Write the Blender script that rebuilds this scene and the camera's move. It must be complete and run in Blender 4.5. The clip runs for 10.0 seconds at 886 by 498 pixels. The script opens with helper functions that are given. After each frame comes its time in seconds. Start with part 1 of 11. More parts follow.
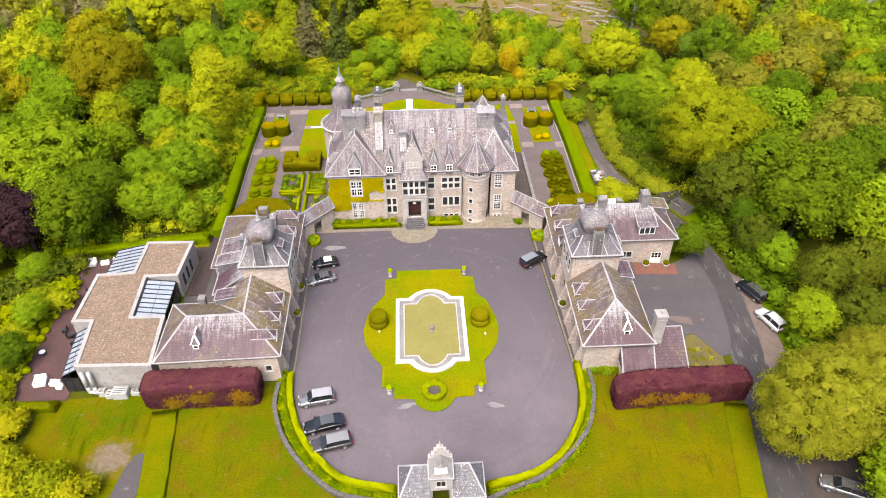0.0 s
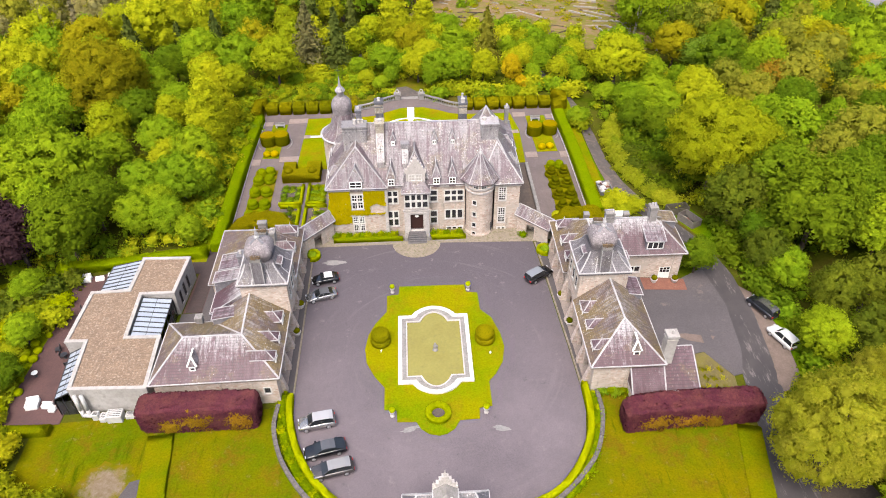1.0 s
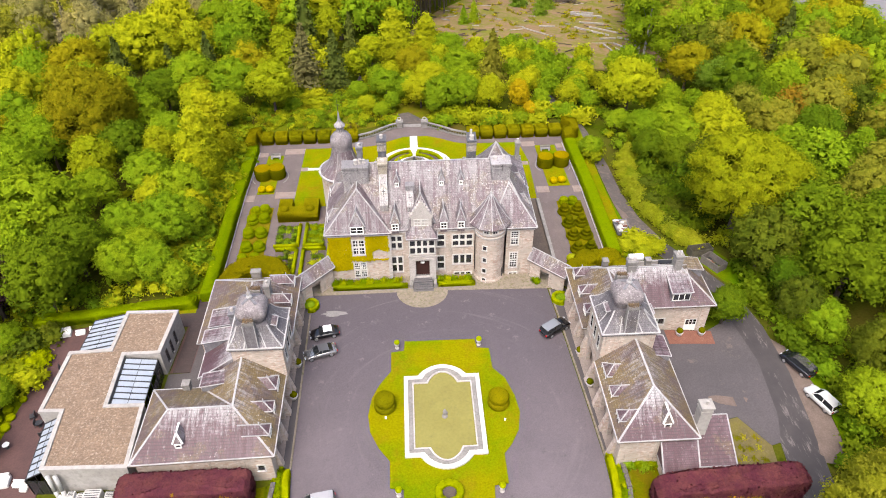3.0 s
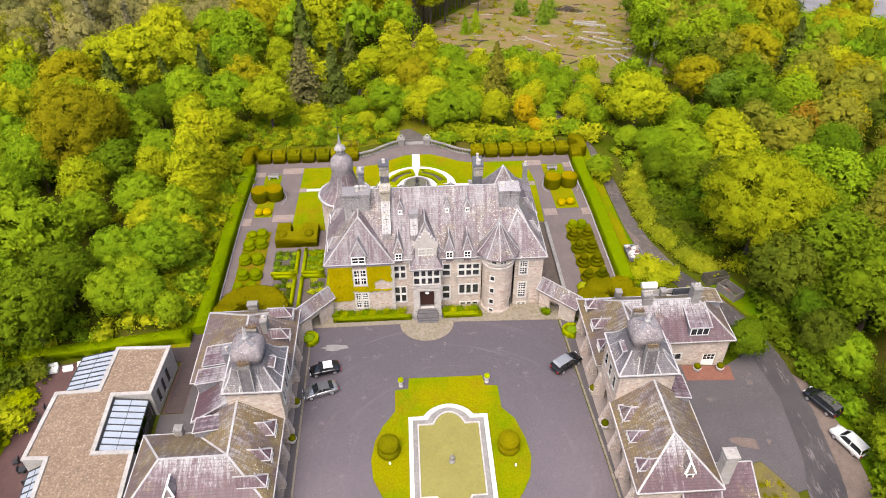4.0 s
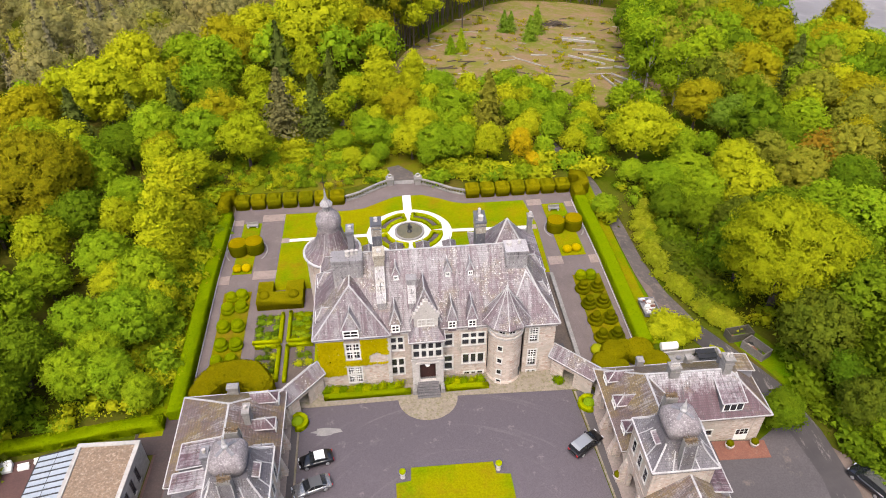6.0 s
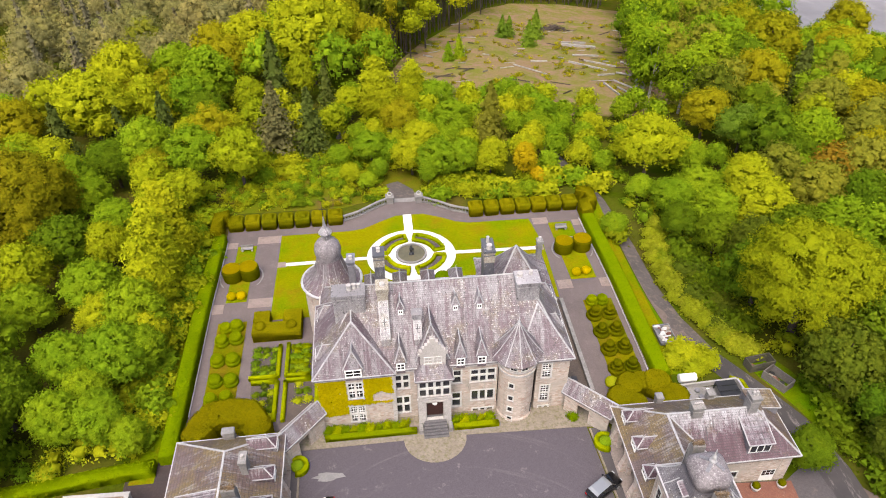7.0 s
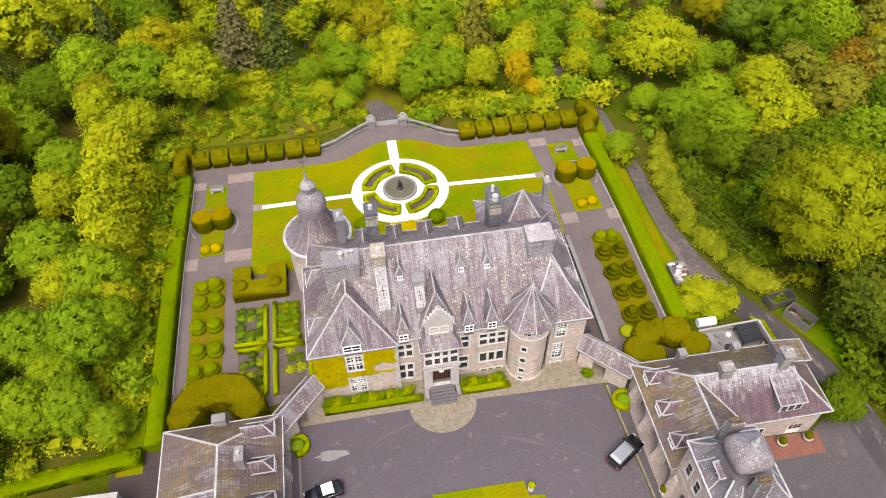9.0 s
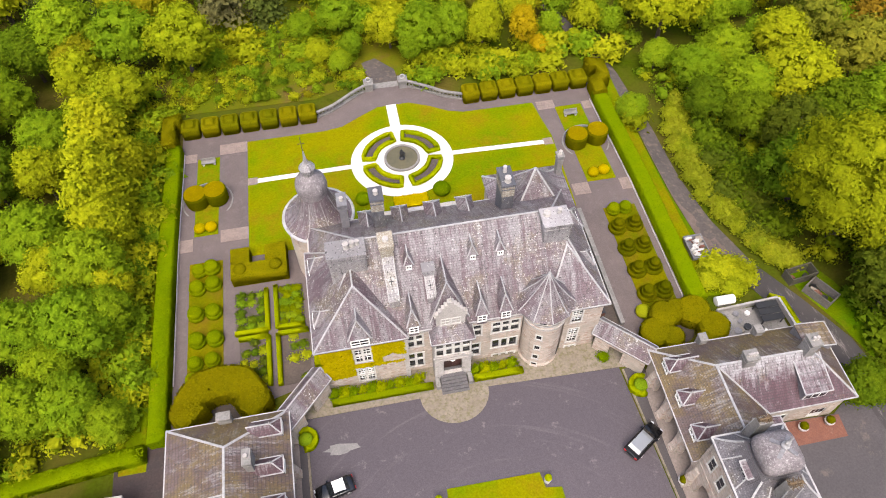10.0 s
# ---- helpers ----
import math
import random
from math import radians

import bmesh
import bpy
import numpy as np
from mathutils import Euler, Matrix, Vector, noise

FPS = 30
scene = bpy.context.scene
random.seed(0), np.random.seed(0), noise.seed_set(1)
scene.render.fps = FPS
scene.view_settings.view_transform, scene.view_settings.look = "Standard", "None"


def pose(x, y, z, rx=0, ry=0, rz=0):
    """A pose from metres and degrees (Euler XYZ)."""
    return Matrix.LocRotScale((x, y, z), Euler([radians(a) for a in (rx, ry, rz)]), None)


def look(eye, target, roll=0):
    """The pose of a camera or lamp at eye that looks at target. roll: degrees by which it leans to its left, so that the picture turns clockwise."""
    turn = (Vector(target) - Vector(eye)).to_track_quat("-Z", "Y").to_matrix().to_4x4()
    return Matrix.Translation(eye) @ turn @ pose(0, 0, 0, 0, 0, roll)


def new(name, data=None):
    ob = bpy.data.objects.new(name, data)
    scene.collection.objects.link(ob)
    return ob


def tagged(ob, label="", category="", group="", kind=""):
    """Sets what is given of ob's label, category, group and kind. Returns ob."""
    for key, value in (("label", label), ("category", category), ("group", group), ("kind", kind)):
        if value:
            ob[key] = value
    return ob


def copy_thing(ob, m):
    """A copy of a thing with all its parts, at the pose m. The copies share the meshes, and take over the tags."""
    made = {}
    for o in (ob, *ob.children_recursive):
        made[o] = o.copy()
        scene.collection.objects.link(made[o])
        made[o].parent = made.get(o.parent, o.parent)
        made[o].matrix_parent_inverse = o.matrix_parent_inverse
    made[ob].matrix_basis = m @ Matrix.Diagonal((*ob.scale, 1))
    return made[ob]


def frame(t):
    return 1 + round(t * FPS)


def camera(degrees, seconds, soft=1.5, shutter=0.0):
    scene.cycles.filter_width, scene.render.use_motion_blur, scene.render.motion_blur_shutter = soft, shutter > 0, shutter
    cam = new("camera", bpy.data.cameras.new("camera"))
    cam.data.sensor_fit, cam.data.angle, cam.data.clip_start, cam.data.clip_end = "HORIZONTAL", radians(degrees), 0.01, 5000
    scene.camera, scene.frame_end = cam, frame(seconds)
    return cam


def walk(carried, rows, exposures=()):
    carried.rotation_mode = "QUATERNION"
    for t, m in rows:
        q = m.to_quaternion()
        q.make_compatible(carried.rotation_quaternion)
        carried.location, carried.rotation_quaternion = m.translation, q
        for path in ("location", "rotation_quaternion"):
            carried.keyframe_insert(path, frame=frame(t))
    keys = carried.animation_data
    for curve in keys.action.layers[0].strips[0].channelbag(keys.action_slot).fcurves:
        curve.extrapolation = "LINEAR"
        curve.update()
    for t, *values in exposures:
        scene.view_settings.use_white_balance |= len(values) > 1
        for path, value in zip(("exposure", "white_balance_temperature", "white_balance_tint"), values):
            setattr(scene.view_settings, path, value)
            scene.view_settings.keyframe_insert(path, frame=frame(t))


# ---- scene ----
cam = camera(64.3, 10.0, 1.0)
PATH = [
    (0, (-0.096, 1.192, 70.226), (-0.03, 2.732, 68.951), -0.5),
    (0.5, (-0.295, 2.751, 70.234), (-0.228, 4.292, 68.96), -0.6),
    (1, (-0.449, 4.545, 70.217), (-0.382, 6.086, 68.944), -0.6),
    (1.5, (-0.568, 6.688, 70.198), (-0.501, 8.231, 68.926), -0.6),
    (2, (-0.779, 9.133, 70.212), (-0.711, 10.676, 68.942), -0.6),
    (2.5, (-1.093, 11.833, 70.273), (-1.022, 13.379, 69.005), -0.6),
    (4, (-2.166, 20.781, 70.482), (-2.085, 22.331, 69.221), -0.5),
    (4.5, (-2.491, 23.873, 70.566), (-2.406, 25.424, 69.307), -0.5),
    (5, (-2.889, 27.12, 70.592), (-2.785, 28.671, 69.334), -0.6),
    (5.5, (-3.314, 30.355, 70.675), (-3.191, 31.906, 69.418), -0.6),
    (7, (-4.711, 40.057, 70.789), (-4.558, 41.601, 69.526), -0.7),
    (7.5, (-5.107, 43.26, 70.784), (-4.946, 44.767, 69.479), -0.7),
    (8, (-5.509, 46.545, 70.829), (-5.342, 47.978, 69.444), -0.9),
    (8.5, (-5.965, 49.953, 70.926), (-5.78, 51.312, 69.47), -0.9),
    (9, (-6.381, 53.307, 71.004), (-6.182, 54.596, 69.488), -1.0),
    (9.5, (-6.791, 56.696, 71.055), (-6.593, 57.912, 69.48), -1.0),
    (10, (-7.109, 60.117, 71.038), (-6.913, 61.262, 69.41), -1.1),
]
walk(cam, [(t, look(eye, target, roll)) for t, eye, target, roll in PATH], [(0.0, 1.46), (5.0, 1.32), (10.0, 1.22)])


# ---------- light ----------
world = bpy.data.worlds.new("world")
scene.world = world
world.use_nodes = True
wn = world.node_tree.nodes
sky = wn.new("ShaderNodeTexSky")
sky.sky_type = "NISHITA"
sky.sun_disc = False
sky.sun_elevation = radians(62)
sky.sun_rotation = radians(200)
sky.air_density, sky.dust_density, sky.ozone_density = 1.0, 6.0, 1.0
world.node_tree.links.new(sky.outputs[0], wn["Background"].inputs[0])
wn["Background"].inputs[1].default_value = 0.15
sun_data = bpy.data.lights.new("sun", "SUN")
sun_data.energy = 1.5
sun_data.angle = radians(40)
sun_data.color = (1.0, 0.95, 0.88)
sun = new("sun", sun_data)
sun.matrix_world = look((-24, 6, 140), (0, 80, 0))


# ---------- materials ----------
def node_material(name):
    m = bpy.data.materials.new(name)
    m.use_nodes = True
    nt = m.node_tree
    return m, nt, nt.nodes["Principled BSDF"]


def pos_scaled(nt, s):
    """World position times a scale (number or triple)."""
    g = nt.nodes.new("ShaderNodeNewGeometry")
    v = nt.nodes.new("ShaderNodeVectorMath")
    v.operation = "MULTIPLY"
    v.inputs[1].default_value = s if isinstance(s, tuple) else (s, s, s)
    nt.links.new(g.outputs["Position"], v.inputs[0])
    return v.outputs[0]


def noise_at(nt, s, detail=4.0, rough=0.6):
    n = nt.nodes.new("ShaderNodeTexNoise")
    n.inputs["Scale"].default_value = 1.0
    n.inputs["Detail"].default_value = detail
    n.inputs["Roughness"].default_value = rough
    nt.links.new(pos_scaled(nt, s), n.inputs["Vector"])
    return n.outputs["Fac"]


def ramp(nt, fac, lo, hi):
    r = nt.nodes.new("ShaderNodeMapRange")
    r.inputs["From Min"].default_value, r.inputs["From Max"].default_value = lo, hi
    nt.links.new(fac, r.inputs["Value"])
    return r.outputs["Result"]


def mix(nt, fac, a, b, kind="MIX"):
    m = nt.nodes.new("ShaderNodeMix")
    m.data_type, m.blend_type = "RGBA", kind
    for sock, val in ((m.inputs[0], fac), (m.inputs[6], a), (m.inputs[7], b)):
        if isinstance(val, bpy.types.NodeSocket):
            nt.links.new(val, sock)
        elif isinstance(val, tuple):
            sock.default_value = (*val[:3], 1.0)
        else:
            sock.default_value = val
    return m.outputs[2]


def bump(nt, bsdf, height, strength=0.4, dist=0.05):
    b = nt.nodes.new("ShaderNodeBump")
    b.inputs["Strength"].default_value, b.inputs["Distance"].default_value = strength, dist
    nt.links.new(height, b.inputs["Height"])
    nt.links.new(b.outputs[0], bsdf.inputs["Normal"])


def surface(name, c1, c2, big=0.15, c3=None, fine=3.0, lo3=0.55, hi3=0.75, rough=0.85, bumpy=0.3, metal=0.0, grain=0.5, spec=0.3):
    """Two colours by a broad noise, a third in blotches, and a fine grain with relief."""
    m, nt, bs = node_material(name)
    col = mix(nt, ramp(nt, noise_at(nt, big), 0.35, 0.65), c1, c2)
    if c3:
        col = mix(nt, ramp(nt, noise_at(nt, big * 4.3, 6.0, 0.7), lo3, hi3), col, c3)
    g = noise_at(nt, fine, 3.0)
    col = mix(nt, grain, col, mix(nt, ramp(nt, g, 0.3, 0.7), (0.35, 0.35, 0.35), (0.65, 0.65, 0.65)), "OVERLAY")
    nt.links.new(col, bs.inputs["Base Color"])
    bs.inputs["Roughness"].default_value, bs.inputs["Metallic"].default_value = rough, metal
    bs.inputs["Specular IOR Level"].default_value = spec
    if bumpy:
        bump(nt, bs, g, bumpy)
    return m


def lane_material(name):
    """Dark tarmac with pale wheel-worn streaks along its length."""
    m, nt, bs = node_material(name)
    col = mix(nt, ramp(nt, noise_at(nt, 0.2, 4.0), 0.4, 0.6), (0.028, 0.024, 0.026), (0.040, 0.034, 0.035))
    col = mix(nt, ramp(nt, noise_at(nt, (1.1, 0.22, 0.5), 6.0, 0.8), 0.56, 0.68), col, (0.150, 0.130, 0.124))
    nt.links.new(col, bs.inputs["Base Color"])
    bs.inputs["Roughness"].default_value = 0.7
    bump(nt, bs, noise_at(nt, 8.0, 3.0), 0.2)
    return m


def court_material(name):
    """Asphalt forecourt: darker by the house, paler in the south, faint tyre marks round the island."""
    m, nt, bs = node_material(name)
    g = nt.nodes.new("ShaderNodeNewGeometry")
    away = nt.nodes.new("ShaderNodeVectorMath")
    away.operation = "SUBTRACT"
    away.inputs[1].default_value = (1.2, 68.0, 0.0)
    nt.links.new(g.outputs["Position"], away.inputs[0])
    sep = nt.nodes.new("ShaderNodeSeparateXYZ")
    nt.links.new(away.outputs[0], sep.inputs[0])
    far = nt.nodes.new("ShaderNodeVectorMath")
    far.operation = "LENGTH"
    nt.links.new(away.outputs[0], far.inputs[0])
    turn = nt.nodes.new("ShaderNodeMath")
    turn.operation = "ARCTAN2"
    nt.links.new(sep.outputs[1], turn.inputs[0]), nt.links.new(sep.outputs[0], turn.inputs[1])
    com = nt.nodes.new("ShaderNodeCombineXYZ")
    nt.links.new(far.outputs["Value"], com.inputs[0]), nt.links.new(turn.outputs[0], com.inputs[1])
    tyre = nt.nodes.new("ShaderNodeTexNoise")
    tyre.inputs["Scale"].default_value, tyre.inputs["Detail"].default_value = 1.3, 6.0
    nt.links.new(com.outputs[0], tyre.inputs["Vector"])
    col = mix(nt, ramp(nt, noise_at(nt, 0.11, 4.0), 0.35, 0.65), (0.104, 0.086, 0.096), (0.082, 0.068, 0.077))
    # ramp along world Y with noise: darker towards the house
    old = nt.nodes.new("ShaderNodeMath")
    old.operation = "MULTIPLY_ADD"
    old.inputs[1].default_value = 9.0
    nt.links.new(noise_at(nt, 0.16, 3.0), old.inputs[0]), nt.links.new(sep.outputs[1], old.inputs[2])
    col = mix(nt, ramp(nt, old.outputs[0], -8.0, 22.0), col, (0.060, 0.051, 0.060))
    col = mix(nt, ramp(nt, tyre.outputs["Fac"], 0.58, 0.92), col, (0.112, 0.096, 0.102))
    col = mix(nt, ramp(nt, noise_at(nt, 0.5, 6.0, 0.75), 0.60, 0.74), col, (0.135, 0.117, 0.118))
    col = mix(nt, ramp(nt, noise_at(nt, 0.85, 6.0, 0.75), 0.62, 0.74), col, (0.050, 0.044, 0.050))
    grit = noise_at(nt, 9.0, 3.0)
    col = mix(nt, 0.6, col, mix(nt, ramp(nt, grit, 0.3, 0.7), (0.35, 0.35, 0.35), (0.65, 0.65, 0.65)), "OVERLAY")
    nt.links.new(col, bs.inputs["Base Color"])
    bs.inputs["Roughness"].default_value, bs.inputs["Specular IOR Level"].default_value = 0.85, 0.3
    bump(nt, bs, grit, 0.2)
    return m


def lawn_material(name, green, dry, brown, dry_at=(0.42, 0.60), brown_at=(0.56, 0.70), straw=None):
    """Grass: drier patches, brown worn spots, mown grain."""
    m, nt, bs = node_material(name)
    col = mix(nt, ramp(nt, noise_at(nt, 0.10, 5.0, 0.65), *dry_at), green, dry)
    col = mix(nt, ramp(nt, noise_at(nt, 0.24, 6.0, 0.72), *brown_at), col, brown)
    if straw:
        col = mix(nt, ramp(nt, noise_at(nt, 0.62, 6.0, 0.78), 0.60, 0.74), col, straw)
        col = mix(nt, ramp(nt, noise_at(nt, (0.9, 0.12, 0.5), 5.0, 0.7), 0.56, 0.72), col, tuple(0.72 * v for v in green))
    g = noise_at(nt, 4.5, 4.0, 0.7)
    col = mix(nt, 0.6, col, mix(nt, ramp(nt, g, 0.3, 0.7), (0.33, 0.33, 0.33), (0.67, 0.67, 0.67)), "OVERLAY")
    nt.links.new(col, bs.inputs["Base Color"])
    bs.inputs["Roughness"].default_value, bs.inputs["Specular IOR Level"].default_value = 0.95, 0.0
    bump(nt, bs, g, 0.6)
    return m


def slate_material(name, c1, c2, moss, lich=0.5, mossy=0.0, run=None):
    """Slates in courses: tone slate by slate, pale runs below the leadwork down the slope, moss in patches."""
    m, nt, bs = node_material(name)
    g = nt.nodes.new("ShaderNodeNewGeometry")
    sep = nt.nodes.new("ShaderNodeSeparateXYZ")
    nt.links.new(g.outputs["Position"], sep.inputs[0])
    along = nt.nodes.new("ShaderNodeVectorMath")
    along.operation = "CROSS_PRODUCT"
    nt.links.new(g.outputs["True Normal"], along.inputs[0])
    along.inputs[1].default_value = (0.0, 0.0, 1.0)
    norm = nt.nodes.new("ShaderNodeVectorMath")
    norm.operation = "NORMALIZE"
    nt.links.new(along.outputs[0], norm.inputs[0])
    dot = nt.nodes.new("ShaderNodeVectorMath")
    dot.operation = "DOT_PRODUCT"
    nt.links.new(norm.outputs[0], dot.inputs[0]), nt.links.new(g.outputs["Position"], dot.inputs[1])
    com = nt.nodes.new("ShaderNodeCombineXYZ")
    nt.links.new(dot.outputs["Value"], com.inputs[0]), nt.links.new(sep.outputs[2], com.inputs[1])

    def runs(across, down, detail=6.0, rough=0.72):
        mp = nt.nodes.new("ShaderNodeMapping")
        mp.inputs["Scale"].default_value = (across, down, 1.0)
        nt.links.new(com.outputs[0], mp.inputs[0])
        n = nt.nodes.new("ShaderNodeTexNoise")
        n.inputs["Scale"].default_value, n.inputs["Detail"].default_value, n.inputs["Roughness"].default_value = 1.0, detail, rough
        nt.links.new(mp.outputs[0], n.inputs["Vector"])
        return n.outputs["Fac"]
    br = nt.nodes.new("ShaderNodeTexBrick")
    br.inputs["Scale"].default_value = 1.0
    br.inputs["Brick Width"].default_value, br.inputs["Row Height"].default_value = 0.25, 0.17
    br.inputs["Mortar Size"].default_value = 0.022
    br.inputs["Color1"].default_value = (0.43, 0.43, 0.43, 1)
    br.inputs["Color2"].default_value = (0.57, 0.57, 0.57, 1)
    br.inputs["Mortar"].default_value = (0.32, 0.32, 0.32, 1)
    nt.links.new(com.outputs[0], br.inputs["Vector"])

    def blend(a, b, k=0.45):
        n = nt.nodes.new("ShaderNodeMix")
        n.inputs[0].default_value = k
        nt.links.new(a, n.inputs[2]), nt.links.new(b, n.inputs[3])
        return n.outputs[0]
    patch = noise_at(nt, 0.30, 5.0, 0.72)
    col = mix(nt, ramp(nt, blend(noise_at(nt, 0.22, 4.0, 0.65), runs(0.8, 0.10)), 0.44, 0.56), c1, c2)
    col = mix(nt, ramp(nt, runs(1.6, 0.14), 0.50, 0.58), col, c2)
    col = mix(nt, ramp(nt, patch, 0.55 - 0.14 * mossy, 0.66 - 0.10 * mossy), col, moss)
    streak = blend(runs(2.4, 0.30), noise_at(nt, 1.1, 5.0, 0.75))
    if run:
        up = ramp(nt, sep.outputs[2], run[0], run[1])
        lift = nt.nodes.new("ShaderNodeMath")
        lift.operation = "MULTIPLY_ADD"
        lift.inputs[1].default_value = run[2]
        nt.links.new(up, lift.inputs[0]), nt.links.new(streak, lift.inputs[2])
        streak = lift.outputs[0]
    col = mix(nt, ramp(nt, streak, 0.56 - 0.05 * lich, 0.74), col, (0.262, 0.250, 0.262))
    # soot runs, dark gaps and specks of lichen, thicker in some patches
    col = mix(nt, ramp(nt, runs(3.8, 0.20, 5.0, 0.78), 0.54, 0.66), col, (0.050, 0.040, 0.044))
    speck = blend(noise_at(nt, 4.6, 3.0, 0.7), patch, 0.30)
    col = mix(nt, ramp(nt, speck, 0.63 - 0.10 * lich, 0.68 - 0.10 * lich), col, (0.355, 0.340, 0.338))
    col = mix(nt, ramp(nt, noise_at(nt, 3.9, 3.0, 0.75), 0.585, 0.66), col, (0.040, 0.036, 0.036))
    col = mix(nt, 0.85, col, br.outputs["Color"], "OVERLAY")
    nt.links.new(col, bs.inputs["Base Color"])
    bs.inputs["Roughness"].default_value = 0.62
    bump(nt, bs, br.outputs["Color"], 0.6, 0.04)
    return m


def stone_material(name, c1, c2, c3, scale=2.2):
    """Coursed rubble: stones by cells with mortar between them."""
    m, nt, bs = node_material(name)
    v = nt.nodes.new("ShaderNodeTexVoronoi")
    v.inputs["Scale"].default_value = 1.0
    nt.links.new(pos_scaled(nt, (scale, scale, scale * 2.1)), v.inputs["Vector"])
    e = nt.nodes.new("ShaderNodeTexVoronoi")
    e.feature = "DISTANCE_TO_EDGE"
    e.inputs["Scale"].default_value = 1.0
    nt.links.new(pos_scaled(nt, (scale, scale, scale * 2.1)), e.inputs["Vector"])
    sep = nt.nodes.new("ShaderNodeSeparateColor")
    nt.links.new(v.outputs["Color"], sep.inputs[0])
    col = mix(nt, sep.outputs[0], c1, c2)
    col = mix(nt, ramp(nt, sep.outputs[1], 0.6, 1.0), col, c3)
    col = mix(nt, ramp(nt, noise_at(nt, 0.35, 5.0), 0.45, 0.75), col, (0.270, 0.236, 0.202))
    col = mix(nt, ramp(nt, noise_at(nt, (1.6, 1.6, 0.18), 5.0, 0.7), 0.56, 0.72), col, (0.15, 0.130, 0.110))
    joint = ramp(nt, e.outputs["Distance"], 0.02, 0.10)
    col = mix(nt, joint, (0.30, 0.27, 0.235), col)
    nt.links.new(col, bs.inputs["Base Color"])
    bs.inputs["Roughness"].default_value = 0.9
    bump(nt, bs, joint, 0.4, 0.03)
    return m


def leaf_material(name, c1, c2, tip, spread=0.75, through_light=0.34, lift=1.0):
    """Leaves: hue and lightness tree by tree and patch by patch, a little leaf by leaf, some light through the blade."""
    m, nt, bs = node_material(name)
    c1, c2, tip = [tuple(min(0.9, v * lift) for v in c) for c in (c1, c2, tip)]

    def calc(kind, a, b, c=None):
        n = nt.nodes.new("ShaderNodeMath")
        n.operation = kind
        for i, v in enumerate((a, b, c)):
            if v is None:
                continue
            if isinstance(v, (int, float)):
                n.inputs[i].default_value = v
            else:
                nt.links.new(v, n.inputs[i])
        return n.outputs[0]
    info = nt.nodes.new("ShaderNodeObjectInfo")
    geo = nt.nodes.new("ShaderNodeNewGeometry")
    tint = nt.nodes.new("ShaderNodeAttribute")
    tint.attribute_name = "tint"
    each = calc("FRACT", calc("ADD", info.outputs["Random"], tint.outputs["Fac"]), 0.0)
    other = calc("FRACT", calc("MULTIPLY", each, 17.3), 0.0)
    leaf = geo.outputs["Random Per Island"]
    patch = noise_at(nt, 0.16, 3.0)
    col = mix(nt, calc("MULTIPLY_ADD", each, spread, calc("MULTIPLY", ramp(nt, patch, 0.3, 0.8), 1.0 - spread)), c1, c2)
    col = mix(nt, calc("MULTIPLY", ramp(nt, noise_at(nt, 0.55, 3.0), 0.40, 0.75), 0.40), col, tip)
    col = mix(nt, 1.0, col, mix(nt, other, (1.10, 0.975, 0.90), (1.45, 1.18, 1.0)), "MULTIPLY")
    fine = calc("FRACT", calc("MULTIPLY", leaf, 37.7), 0.0)
    col = mix(nt, 1.0, col, mix(nt, fine, (0.84, 0.84, 0.88), (1.20, 1.16, 1.06)), "MULTIPLY")
    nt.links.new(col, bs.inputs["Base Color"])
    bs.inputs["Roughness"].default_value = 0.6
    bs.inputs["Specular IOR Level"].default_value = 0.0
    bump(nt, bs, noise_at(nt, 3.0, 3.0, 0.7), 0.5, 0.15)
    tr = nt.nodes.new("ShaderNodeBsdfTranslucent")
    nt.links.new(col, tr.inputs[0])
    ms = nt.nodes.new("ShaderNodeMixShader")
    ms.inputs[0].default_value = through_light
    nt.links.new(bs.outputs[0], ms.inputs[1]), nt.links.new(tr.outputs[0], ms.inputs[2])
    nt.links.new(ms.outputs[0], nt.nodes["Material Output"].inputs[0])
    return m


def plain(name, c, rough=0.5, metal=0.0, vary=0.12):
    m, nt, bs = node_material(name)
    k = 1.0 - vary
    col = mix(nt, noise_at(nt, 1.7, 5.0), tuple(x * k for x in c), tuple(min(1.0, x * (1 + vary)) for x in c))
    nt.links.new(col, bs.inputs["Base Color"])
    bs.inputs["Roughness"].default_value, bs.inputs["Metallic"].default_value = rough, metal
    return m


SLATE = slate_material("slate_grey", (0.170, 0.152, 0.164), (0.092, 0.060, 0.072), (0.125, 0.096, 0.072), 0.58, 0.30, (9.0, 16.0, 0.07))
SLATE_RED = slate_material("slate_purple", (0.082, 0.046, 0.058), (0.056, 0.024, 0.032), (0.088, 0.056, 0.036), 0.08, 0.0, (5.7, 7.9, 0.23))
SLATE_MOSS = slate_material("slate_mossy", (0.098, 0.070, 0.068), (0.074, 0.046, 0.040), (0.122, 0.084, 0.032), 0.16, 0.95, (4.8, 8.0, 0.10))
LEADSLATE = slate_material("lead_grey_slate", (0.124, 0.114, 0.126), (0.084, 0.076, 0.086), (0.105, 0.09, 0.08), 0.4, 0.0)
DOMELEAD = surface("dome_lead", (0.168, 0.148, 0.156), (0.112, 0.095, 0.102), 1.3, (0.27, 0.255, 0.255), 6.0, 0.52, 0.66, rough=0.75, bumpy=0.4, grain=0.8)
DARKSLATE = slate_material("slate_hung_stack", (0.100, 0.102, 0.122), (0.072, 0.073, 0.088), (0.10, 0.095, 0.09), 0.2, 0.0)
